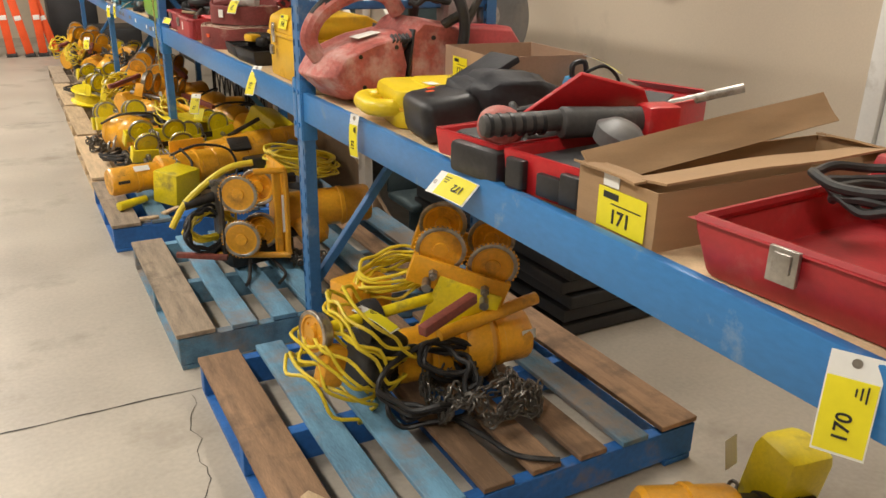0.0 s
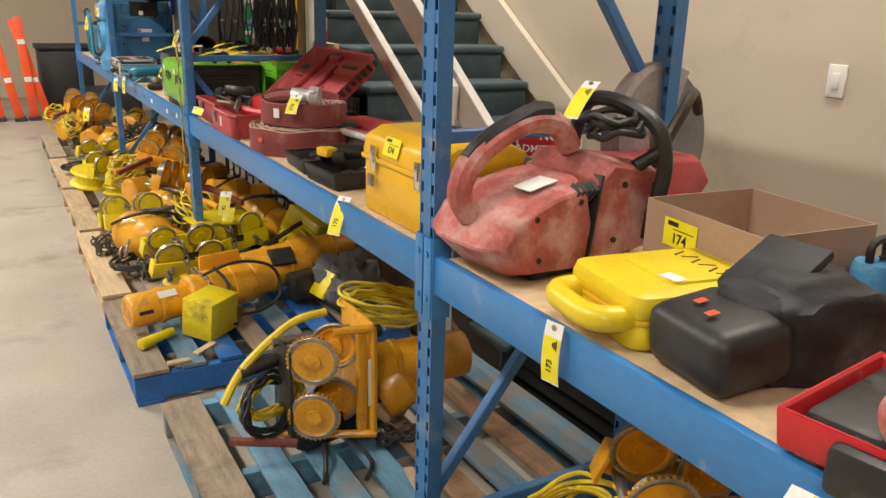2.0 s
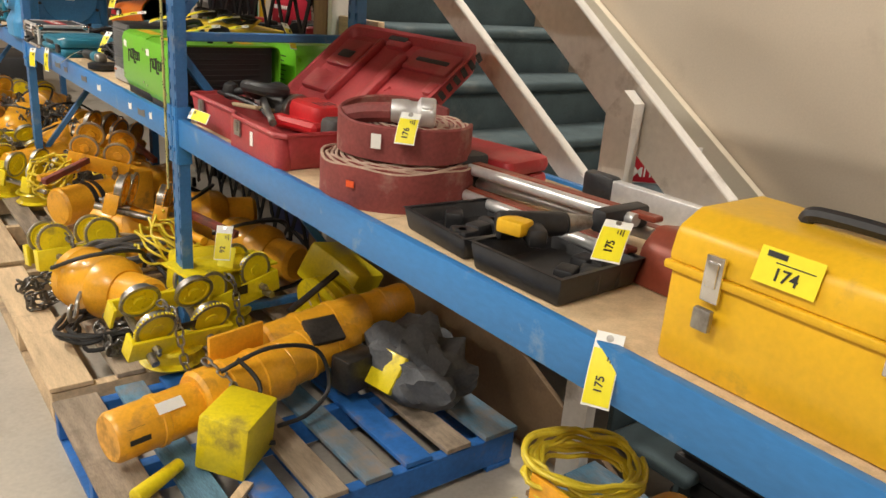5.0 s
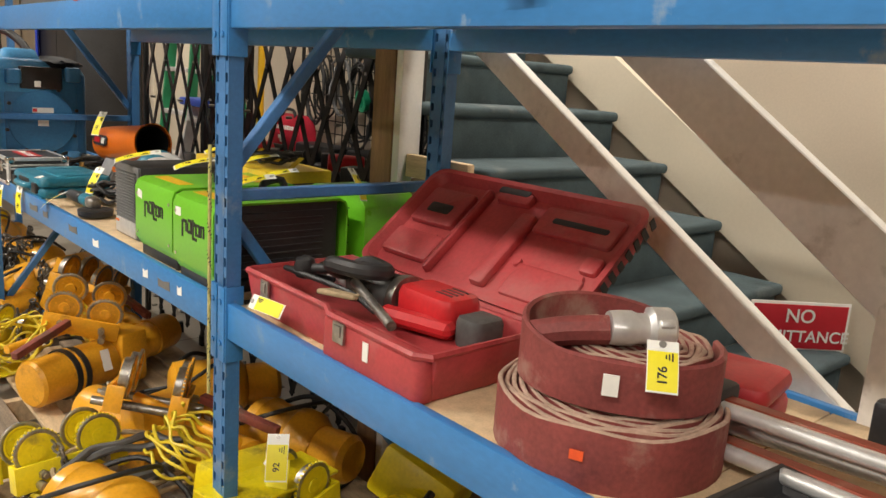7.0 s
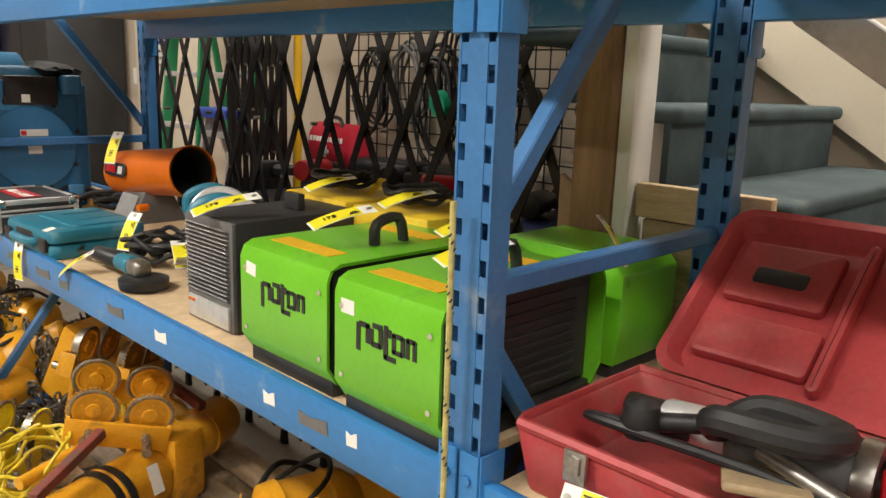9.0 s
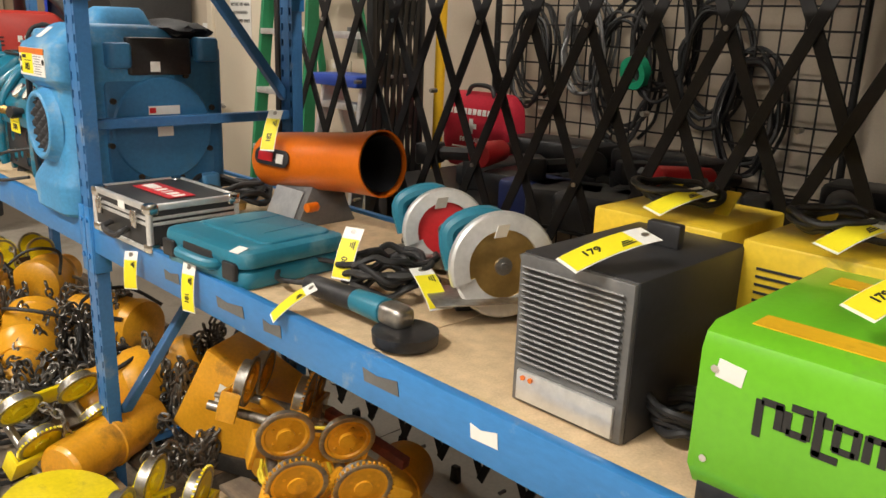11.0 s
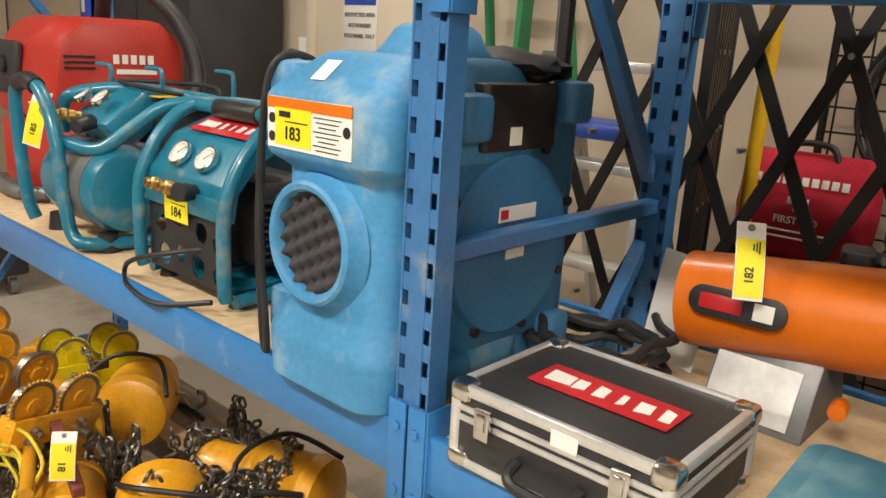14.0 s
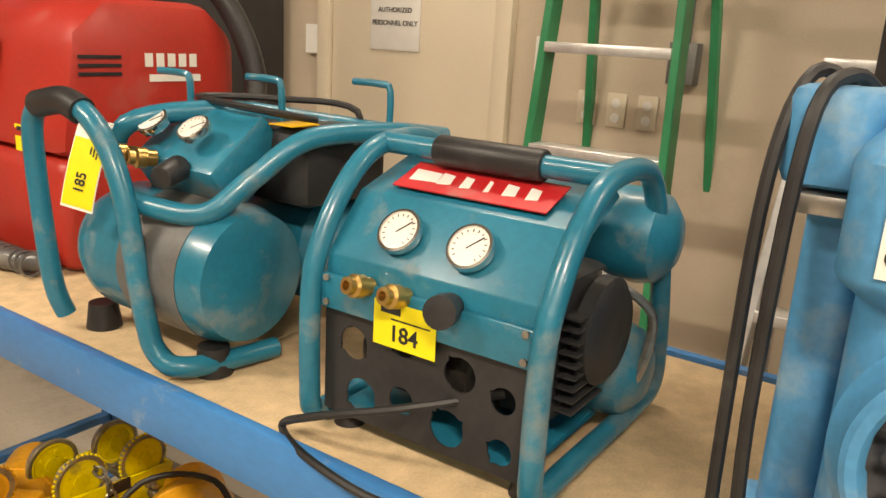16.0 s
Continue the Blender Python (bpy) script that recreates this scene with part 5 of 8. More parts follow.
for x, z in ((-0.17, 0.13), (-0.06, 0.15), (0.04, 0.06), (-0.16, 0.05), (0.06, 0.17), (0.14, 0.08), (0.15, 0.16)):
    part("screw", B(rod, (x, -0.108, z), (x, -0.117, z), 0.006, n=10), DARKST, c)
part("gear_arm", B(faceted, [(0.15, 0.02), (0.40, 0.05), (0.47, 0.12), (0.42, 0.18), (0.15, 0.2)], 0.065, 0.85, pose(0, 0.03, 0)), REDDUST, c, "dusty red blade arm")
m = Matrix.Translation((0.40, 0.085, 0.205)) @ pose(0, 0, 0, 84, 0, 0)
part("blade", B(lathe, [(0.01, -0.002), (0.17, -0.002), (0.172, 0), (0.17, 0.002), (0.01, 0.002)], m, 56), GREY, c, "worn grey diamond blade")
part("blade_flange", B(lathe, [(0.005, -0.012), (0.04, -0.012), (0.045, 0), (0.04, 0.012), (0.005, 0.012)], m, 24), STEEL, c)
bm = bmesh.new()
prev = None
for i in range(25):
    a = radians(65 + 130 * i / 24)
    ring = [bm.verts.new(m @ Vector((rr * math.cos(a), rr * math.sin(a), z))) for rr, z in ((0.06, 0.02), (0.17, 0.026), (0.182, 0.018), (0.182, -0.02), (0.17, -0.028), (0.06, -0.022))]
    if prev:
        for j in range(6):
            bm.faces.new((prev[j], prev[(j + 1) % 6], ring[(j + 1) % 6], ring[j]))
    else:
        bm.faces.new(ring)
    prev = ring
bm.faces.new(prev[::-1])
part("blade_guard", bm, mat("dusty_grey_guard", (0.30, 0.27, 0.26), 0.6, 0, 0.2, 8, 0.15, (0.36, 0.20, 0.18), 0.35, 6), c, "dusty grey curved blade guard")
part("front_handle", B(tube, [(0.14, -0.11, 0.05), (0.15, -0.135, 0.2), (0.13, -0.10, 0.295), (0.13, 0.06, 0.315), (0.14, 0.12, 0.2)], 0.016, 10), BLACK, c, "black bent front handle")
part("switch_plate", B(box, 0.06, -0.098, 0.14, 0.09, 0.02, 0.13, rot=(0, 8, 0), bev=0.008), PINKRED, c)
part("water_valve", B(rod, (0.10, -0.1, 0.2), (0.16, -0.13, 0.24), 0.014, n=10), DARKST, c)
part("dust_label", B(box, -0.12, -0.05, 0.1795, 0.07, 0.05, 0.002, rot=(0, -11, 0), bev=0), PAPER, c, "faded pale label")
part("guard_lever", B(tube, [(0.2, -0.06, 0.18), (0.26, -0.08, 0.3), (0.34, -0.04, 0.33), (0.42, 0.0, 0.28)], 0.012), DARKST, c)
part("coiled_cable", B(tube, coil((0.08, -0.05, 0.25), 0.06, 4, 21, 0.02), 0.007), RUBBER, c)
part("skid", B(box, -0.02, 0, 0.012, 0.24, 0.14, 0.024, bev=0.008), BLACK, c)
lot_tag(1.15, 2.36, 1.325, "", (40, 0, -70), 0.04, 0.12)

sw = thing("light_switch", pose(XW - 0.006, 2.79, 1.29), "white wall switch plate on the beige wall", "light switch")
part("plate", B(box, 0, 0, 0, 0.01, 0.075, 0.12), WHITE, sw)
part("rocker", B(box, -0.007, 0, 0, 0.008, 0.03, 0.06), WHITE, sw)

# ---- shelf, second bay ----
c = on_deck("yellow_toolbox", 1.02, 2.765, 0, "yellow plastic toolbox with metal latches, closed", "toolbox")
part("body", B(box, 0, 0, 0.08, 0.27, 0.42, 0.16, bev=0.012), YBOX, c)
part("lid", B(prism, [(-0.14, 0.162), (0.14, 0.162), (0.13, 0.215), (0.08, 0.24), (-0.08, 0.24), (-0.13, 0.215)], 0.43, None, 0.01), YBOX, c)
part("rim", B(box, 0, 0, 0.156, 0.285, 0.435, 0.014), YBOX, c)
for y in (-0.13, 0.13):
    latch(c, -0.143, y, 0.16, (0, 0, 0), 0.03, 0.07, CHROME)
part("padlock", B(box, -0.152, 0.13, 0.1, 0.012, 0.03, 0.035), STEEL, c)
part("handle", B(tube, [(0, -0.09, 0.24), (0, -0.07, 0.255), (0, 0.07, 0.255), (0, 0.09, 0.24)], 0.012), BLACK, c)
sticker(c, Matrix.Translation((-0.1365, 0.03, 0.205)) @ pose(0, 0, 0, 74, 0, -90), "174", 0.09, 0.05)

c = on_deck("open_drill_case", 0.985, 3.42, 0, "open black plastic drill case with a yellow and black drill", "tool case")
part("tray", B(tray, 0.24, 0.24, 0.058, 0.01, 0.01, pose(0, -0.12, 0, 0, 0, 3), 0.08, 0.008), BLACK, c)
part("lid", B(tray, 0.24, 0.24, 0.05, 0.01, 0.01, pose(0.01, 0.13, 0, 0, 0, -4), 0.08, 0.008), BLACK, c)
r = random.Random(9)
for k in range(9):
    part("moulded_insert", B(box, (r.random() - 0.5) * 0.17, 0.13 + (r.random() - 0.5) * 0.17, 0.025, 0.05, 0.04, 0.04, rot=(0, 0, r.random() * 90), bev=0.008), BLACK, c)
for k in range(6):
    part("moulded_insert", B(box, (r.random() - 0.5) * 0.17, -0.15 + (r.random() - 0.5) * 0.13, 0.03, 0.05, 0.04, 0.045, rot=(0, 0, r.random() * 90), bev=0.008), BLACK, c)
part("drill_body", B(rod, (-0.07, -0.02, 0.085), (0.06, -0.08, 0.09), 0.03, 0.024, bev=0.008), BLACK, c, "black drill body")
part("drill_chuck", B(rod, (0.06, -0.08, 0.09), (0.11, -0.1, 0.092), 0.022, 0.012), STEEL, c)
part("battery", B(box, -0.06, -0.06, 0.095, 0.05, 0.06, 0.03, rot=(0, 0, 15), bev=0.008), YBOX, c, "yellow battery")
part("grip", B(box, -0.02, -0.07, 0.08, 0.1, 0.04, 0.04, rot=(0, 0, 60), bev=0.012), BLACK, c)
lot_tag(0.825, 3.02, 0.925, "175", (60, 0, -60), 0.045, 0.12)

c = on_deck("tripod", 1.16, 3.46, 0, "folded aluminium and red survey tripod lying on its side", "tripod")
for k, (x, z) in enumerate(((-0.03, 0.03), (0.03, 0.045), (0.0, 0.085))):
    lg = part("leg", B(rod, (x * 1.2, 0.34, z), (x * 2.2, -0.20, z + 0.02), 0.014), ALU, c, "aluminium tube leg")
    part("red_rail", B(plank, (x * 1.2 + 0.02, 0.34, z + 0.01), (x * 2.2 + 0.02, -0.24, z + 0.03), 0.03, 0.012), TRIPOD, lg, "brick red rail")
part("foot_clamp", B(box, 0, 0.36, 0.06, 0.13, 0.06, 0.12, bev=0.012), BLACK, c)
part("foot_spike", B(box, -0.04, 0.43, 0.08, 0.04, 0.10, 0.02, rot=(15, 0, 20)), GREY, c)
part("head", B(prism, [(-0.08, 0.0), (0.08, 0.0), (0.06, 0.10), (-0.02, 0.115), (-0.06, 0.08)], 0.14, pose(0.02, -0.32, 0), 0.012), TRIPOD, c, "brick red cast tripod head")
part("strap_buckle", B(box, 0, -0.16, 0.1, 0.14, 0.04, 0.05, bev=0.01), BLACK, c)
lot_tag(1.06, 3.23, 1.04, "175", (25, 0, -60), 0.055, 0.12)
c = on_deck("level_box", 1.43, 3.25, 0, "long aluminium box level with black end caps", "box level")
part("body", B(box, 0, 0, 0.05, 0.03, 0.62, 0.085), ALU, c)
part("end_cap", B(box, 0, 0.34, 0.05, 0.04, 0.1, 0.1, bev=0.012), BLACK, c)
bm = bmesh.new()
for k in range(7):
    box(bm, -0.0165, -0.25 + 0.022 * k, 0.05, 0.001, 0.012, 0.04, bev=0)
part("lettering_bars", bm, INK, c)


def hose_roll(parent, cx, cy, cz, r, turns, h, thick, seed):
    bm, n = bmesh.new(), 40
    rnd2 = random.Random(seed)
    prev = None
    for i in range(int(turns * n) + 1):
        a = 2 * math.pi * i / n
        rr = r - (r - 0.03) * (i / (turns * n))
        dz = 0.004 * math.sin(i * 0.9) + 0.004 * noise.noise(Vector((i * 0.05, seed, 0)))
        ring = [bm.verts.new((cx + (rr + dr) * math.cos(a), cy + (rr + dr) * math.sin(a), cz + z + (dz if z else 0))) for dr, z in ((thick / 2, 0), (thick / 2, h * 0.97), (thick / 4, h), (-thick / 4, h), (-thick / 2, h * 0.97), (-thick / 2, 0))]
        if prev:
            for j in range(6):
                f = bm.faces.new((prev[j], prev[(j + 1) % 6], ring[(j + 1) % 6], ring[j]))
                f.material_index = 1 if j in (1, 2, 3) else 0
        else:
            bm.faces.new(ring)
        prev = ring
    bm.faces.new(prev[::-1])
    return bm


c = on_deck("hose_roll", 1.04, 3.93, 0, "rolled flat red fire hose, dusty along its edges", "hose", "hose rolls")
part("hose", hose_roll(c, 0, 0, 0, 0.20, 14, 0.10, 0.009, 3), HOSE, c).data.materials.append(HOSETAN)
part("red_mark", B(box, -0.189, -0.077, 0.06, 0.002, 0.022, 0.016, rot=(0, 0, 22), bev=0), FLUOR, c)
c = on_deck("hose_roll", 1.07, 3.945, 0, "rolled red fire hose with a metal coupling on top", "hose", "hose rolls", ZD + 0.108)
part("hose", hose_roll(c, 0.03, -0.01, 0, 0.135, 10, 0.07, 0.009, 7), HOSE, c).data.materials.append(HOSETAN)
bm = bmesh.new()
prev = None
for i in range(49):
    a = radians(-150 + 300 * i / 48 + 165)
    rr, hh = 0.168 + 0.006 * math.sin(3 * a), 0.085 + 0.03 * max(0, math.sin(a))
    ring = [bm.verts.new(((rr + q) * math.cos(a) * 0.98, (rr + q) * math.sin(a), z)) for q, z in ((0.006, 0), (0.006, hh - 0.004), (0, hh), (-0.006, hh - 0.004), (-0.006, 0))]
    if prev:
        for j in range(5):
            bm.faces.new((prev[j], prev[(j + 1) % 5], ring[(j + 1) % 5], ring[j]))
    else:
        bm.faces.new(ring)
    prev = ring
bm.faces.new(prev[::-1])
part("outer_turn", bm, HOSE, c, "loose outer turn of the hose")
m = Matrix.Translation((-0.01, -0.045, 0.105)) @ pose(0, 0, 0, 0, 90, -35)
cp = part("coupling", B(lathe, [(0.018, -0.06), (0.028, -0.06), (0.03, -0.045), (0.03, -0.02), (0.026, -0.01), (0.026, 0.005), (0.037, 0.012), (0.037, 0.045), (0.033, 0.05), (0.018, 0.05)], m, 20), ALU, c, "worn metal hose coupling")
for k in range(3):
    a = k * 2.094
    part("lug", B(box, 0, 0, 0, 0.016, 0.014, 0.026, bev=0.004), ALU, cp).matrix_basis = m @ pose(0.038 * math.cos(a), 0.038 * math.sin(a), 0.028, 0, 0, math.degrees(a))
part("hose_end", B(tube, [(-0.055, -0.01, 0.10), (-0.10, 0.04, 0.092), (-0.13, 0.09, 0.075)], 0.026, 10), HOSE, c)
part("white_tape", B(box, -0.153, -0.093, 0.05, 0.002, 0.025, 0.035, rot=(0, 0, 35), bev=0), PAPER, c)
lot_tag(0.97, 3.80, 1.15, "176", (50, 0, -50), 0.048, 0.085)
# Low red plastic bag; its lid, handle and latch are made up.
c = on_deck("red_nozzle_case", 1.34, 3.92, 10, "low red plastic bag, built as a lidded case, half hidden behind rolled hose", "tool case")
part("body", B(slab, 0, 0.02, 0.0, 0.19, 0.32, 0.05, 0.03, 0.014), RED, c)
part("lid", B(slab, 0, 0.02, 0.052, 0.192, 0.322, 0.045, 0.03, 0.018), RED, c)
part("handle", B(tube, [(-0.09, 0.08, 0.05), (-0.115, 0.07, 0.05), (-0.115, -0.03, 0.05), (-0.09, -0.04, 0.05)], 0.01), RED, c)
part("latch", B(slab, -0.098, 0.14, 0.03, 0.014, 0.04, 0.04, 0.005, 0.003), BLACK, c, "black latch")

# open red drill case
c = on_deck("open_drill_case", 1.03, 4.57, 0, "open dusty red plastic case with a heavy drill inside", "tool case")
part("tray", B(tray, 0.32, 0.74, 0.10, 0.014, 0.012, None, 0.06, 0.008), REDDUST, c)
part("rim", B(tube, [(-0.158, 0.362, 0.10), (-0.16, 0.0, 0.10), (-0.185, -0.05, 0.10), (-0.19, -0.34, 0.10), (-0.17, -0.365, 0.10), (0.16, -0.365, 0.10), (0.16, 0.365, 0.10), (-0.14, 0.368, 0.10)], 0.008, 6, True, 1), REDDUST, c)
part("front_bulge", B(slab, -0.165, -0.19, 0.0, 0.05, 0.33, 0.098, 0.02, 0.012), REDDUST, c)
part("inner_floor", B(slab, 0.0, -0.18, 0.03, 0.26, 0.30, 0.03, 0.02, 0.01), REDDUST, c)
latch(c, -0.166, 0.26, 0.075, (0, 0, 0), 0.035, 0.045)
latch(c, -0.194, -0.10, 0.075, (0, 0, 0), 0.04, 0.045)
LI = Matrix.Translation((0.165, 0, 0.10)) @ pose(0, 0, 0, 0, -40, 0) @ Matrix.Translation((0.195, -0.02, -0.03))
bm = bmesh.new()
loft(bm, [(-0.03, -0.17, 0.165, -0.35, 0.36, 0.05), (0.0, -0.18, 0.18, -0.365, 0.375, 0.05), (0.03, -0.185, 0.19, -0.372, 0.382, 0.045), (0.03, -0.17, 0.175, -0.357, 0.367, 0.04), (0.004, -0.16, 0.16, -0.34, 0.35, 0.035)], LI)
lid = part("lid", bm, REDDUST, c, "open moulded red lid")
for x, y, z, sx, sy, sz in ((0.0, 0.13, 0.0, 0.30, 0.022, 0.030), (-0.02, -0.05, 0.0, 0.24, 0.05, 0.026), (0.06, 0.25, 0.0, 0.13, 0.17, 0.022), (-0.085, 0.24, 0.0, 0.09, 0.19, 0.026), (0.10, -0.20, 0.0, 0.09, 0.24, 0.018), (-0.09, -0.22, 0.0, 0.10, 0.2, 0.014), (0.145, 0.04, 0.0, 0.04, 0.12, 0.024), (0.0, -0.31, 0.0, 0.05, 0.05, 0.02)):
    part("moulded_rib", B(slab, x, y, z, sx, sy, sz, 0.012, 0.008, LI), REDDUST, lid)
# Charcoal patches on the red lid paint the shade of moulded recesses.
for x, y, z, sx, sy in ((0.160, 0.05, 0.022, 0.022, 0.11), (0.10, -0.21, 0.0165, 0.018, 0.17), (0.05, 0.25, 0.0205, 0.035, 0.09)):
    part("recess", B(slab, x, y, z, sx, sy, 0.003, 0.008, 0.001, LI), CHAR, lid, "charcoal patch painted as recess shade")
for y in (0.30, 0.2, -0.11, -0.3):
    part("moulded_boss", B(rod, LI @ Vector((-0.04, y, 0.0)), LI @ Vector((-0.04, y, 0.012)), 0.014, 0.011), REDDUST, lid)
bm = bmesh.new()
r = random.Random(17)
for k in range(9):
    box(bm, 0.16 - 0.034 * k, -0.3735, 0.008, 0.018, 0.002, 0.022 + 0.01 * r.random(), rot=(0, 20 * r.random() - 10, 0), bev=0)
xf(bm, bm.verts[:], LI)
part("marker_writing", bm, INK, lid, "black marker pen writing")
part("gear_case", B(rod, (0.02, 0.14, 0.10), (0.035, -0.02, 0.10), 0.042, 0.05, bev=0.01), DUSTGREY, c, "dusty grey gear case")
part("collar", B(lathe, [(0.03, -0.012), (0.053, -0.012), (0.055, 0), (0.053, 0.012), (0.03, 0.012)], axis_m((0.035, -0.015, 0.10), (0.037, -0.04, 0.10)), 24), STEEL, c, "bare metal collar")
part("motor_housing", B(slab, 0.045, -0.135, 0.045, 0.115, 0.18, 0.105, 0.03, 0.022), REDBR, c, "red drill motor housing")
for k in range(4):
    part("vent_slot", B(box, 0.02 + 0.016 * k, -0.18, 0.1495, 0.006, 0.05, 0.003, bev=0), CHAR, c)
part("gear_head", B(rod, (0.02, 0.24, 0.10), (0.02, 0.13, 0.10), 0.026, 0.036, bev=0.006), ALU, c, "bright metal gear head")
part("trigger_arm", B(plank, (-0.06, -0.06, 0.09), (0.0, -0.24, 0.085), 0.05, 0.035, bev=0.012), REDBR, c)
part("chuck", B(rod, (0.02, 0.30, 0.10), (0.02, 0.235, 0.10), 0.018, 0.022, bev=0.004), DARKST, c)
part("d_handle", B(tube, [(-0.02, 0.14, 0.13), (-0.07, 0.12, 0.16), (-0.06, 0.02, 0.165), (0.0, 0.0, 0.16), (0.02, 0.1, 0.155)], 0.02, 10, True), BLACK, c, "black rubber D-handle")
part("knob_handle", B(lathe, [(0.005, -0.03), (0.022, -0.022), (0.028, 0), (0.022, 0.022), (0.005, 0.03)], pose(-0.08, 0.22, 0.13)), BLACK, c)
part("handle_stem", B(rod, (-0.07, 0.20, 0.13), (-0.04, 0.10, 0.15), 0.013), BLACK, c)
part("pipe_handle", B(rod, (-0.12, -0.18, 0.10), (-0.03, 0.08, 0.12), 0.011), STEEL, c, "steel pipe handle")
part("strap", B(box, -0.06, 0.06, 0.10, 0.13, 0.10, 0.014, rot=(0, 12, 25), bev=0.006), TAN, c, "tan leather strap")
part("cord", B(tube, [(-0.02, 0.18, 0.1), (-0.08, 0.3, 0.11), (-0.1, 0.22, 0.12), (-0.07, 0.05, 0.11), (-0.09, -0.08, 0.1)], 0.007), RUBBER, c)
part("drill_tail", B(slab, 0.04, -0.275, 0.05, 0.09, 0.08, 0.075, 0.025, 0.015), DUSTGREY, c)
part("label_white", B(box, -0.191, -0.19, 0.06, 0.002, 0.018, 0.04, bev=0), PAPER, c)
lot_tag(0.83, 4.76, 1.01, "", (0, -60, 8), 0.035, 0.12)

si = thing("wall_sign", pose(2.53, 4.25, 0.835, 90, 0, -38), "red and white NO ADMITTANCE sign on the stairs", "sign")
part("plate", B(box, 0, 0, 0, 0.345, 0.17, 0.004, bev=0.002), PAPER, si)
part("red_field", B(box, 0, 0, 0.004, 0.325, 0.15, 0.003, bev=0.001), SIGNRED, si)
lettering("NO", 0.065, PAPER, si, pose(0, 0.035, 0.007))
lettering("ADMITTANCE", 0.056, PAPER, si, pose(0, -0.035, 0.007))
part("prop_back", B(box, 0, -0.07, -0.03, 0.2, 0.02, 0.05), PAPER, si)


# ---- shelf, third bay: heaters ----
def box_heater(x, y, rz, material, label, w=0.25, d=0.42, h=0.245, back=True):
    """w along y, d along x; folded shell, black base, open grilled sides."""
    c = on_deck("box_heater", x, y, rz, label, "heater", "green heaters")
    part("base", B(box, 0, 0, 0.016, d - 0.036, w - 0.012, 0.032), BLACK, c)
    top = [(-d / 2 + 0.022, 0.026), (-d / 2, 0.06), (-d / 2, h - 0.03), (-d / 2 + 0.008, h - 0.01), (-d / 2 + 0.028, h), (d / 2 - 0.028, h), (d / 2 - 0.008, h - 0.01), (d / 2, h - 0.03), (d / 2, 0.06), (d / 2 - 0.022, 0.026)]
    t = 0.006
    inner = [(x - math.copysign(t, x), min(z, h - t)) for x, z in top[::-1]]
    bm = bmesh.new()
    prism(bm, top + inner, w)
    part("shell", bm, material, c)
    part("core", B(box, 0, 0, (h + 0.03) / 2, d - 0.05, w - 0.035, h - 0.042, bev=0.004), CHAR, c, "black inner casing")
    for s in (-1, 1):
        sp = part("side_panel", B(box, 0, s * (w / 2 - 0.014), 0.13, d * 0.78, 0.006, 0.17, bev=0.002), CHAR, c, "black side grille panel")
        for k in range(8):
            part("grille_slat", B(box, 0, s * (w / 2 - 0.009), 0.06 + 0.019 * k, d * 0.62, 0.006, 0.008, bev=0.001, seg=1), BLACK, sp)
    part("warning_label", B(box, -d * 0.34, 0.01, h + 0.0012, 0.045, w * 0.66, 0.0015, bev=0), YBOX, c, "orange-yellow warning label")
    part("warning_label", B(box, d * 0.25, 0.01, h + 0.0012, 0.045, w * 0.66, 0.0015, bev=0), YBOX, c, "orange-yellow warning label")
    part("white_label", B(box, -d / 2 - 0.0006, w * 0.36, h - 0.05, 0.001, 0.034, 0.024, rot=(8 * (w > 0.26), 0, 0), bev=0), PAPER, c)
    bm = bmesh.new()
    tube(bm, [(-0.03, -0.05, h), (-0.025, -0.05, h + 0.04), (0.03, -0.05, h + 0.048), (0.045, -0.05, h)], 0.011, 8, False, 3)
    part("handle", bm, BLACK, c)
    for yy in (-w / 2 + 0.02, w / 2 - 0.02):
        for zz in (0.075, h - 0.05):
            part("screw", B(rod, (-d / 2 + 0.001, yy, zz), (-d / 2 - 0.003, yy, zz), 0.005, n=10), CHROME, c)
    bm = bmesh.new()
    x0, zc, g = -d / 2 - 0.0008, h * 0.66, 1.12
    for yy, ww, hh, dz in (((0.055, 0.006, 0.04, -0.008), (0.042, 0.02, 0.006, 0.012), (0.034, 0.006, 0.026, 0), (0.026, 0.006, 0.022, -0.002), (0.013, 0.018, 0.006, 0.016), (0.015, 0.018, 0.006, -0.012), (0.006, 0.006, 0.026, 0), (-0.005, 0.006, 0.046, -0.002), (-0.014, 0.022, 0.006, -0.024), (-0.012, 0.006, 0.01, 0.012), (-0.022, 0.005, 0.026, 0), (-0.03, 0.018, 0.005, 0.012), (-0.04, 0.005, 0.026, 0), (-0.03, 0.018, 0.005, -0.012), (-0.05, 0.005, 0.026, 0), (-0.057, 0.014, 0.005, 0.012), (-0.064, 0.005, 0.026, 0))):
        box(bm, x0, yy * g, zc + dz * g, 0.0012, ww * g + 0.003, hh * g + 0.002, bev=0)
    part("logo_shape", bm, INK, c, "black logo shape")
    return c


h1 = box_heater(1.045, 5.18, 0, GREEN, "bright green box heater with a black base beside the rack post", 0.25)
h2 = box_heater(1.058, 5.485, 0, GREEN, "bright green box heater with a black base and tag", 0.28)
c = on_deck("green_heater_rear", 1.42, 5.22, 90, "darker green box heater turned sideways at the back", "heater", "green heaters")
part("shell", B(prism, [(-0.15, 0.03), (0.15, 0.03), (0.16, 0.1), (0.16, 0.21), (0.13, 0.245), (-0.13, 0.245), (-0.16, 0.21), (-0.16, 0.1)], 0.2, None, 0.004), GREEN, c)
part("base", B(box, 0, 0, 0.017, 0.28, 0.18, 0.034), BLACK, c)
bm = bmesh.new()
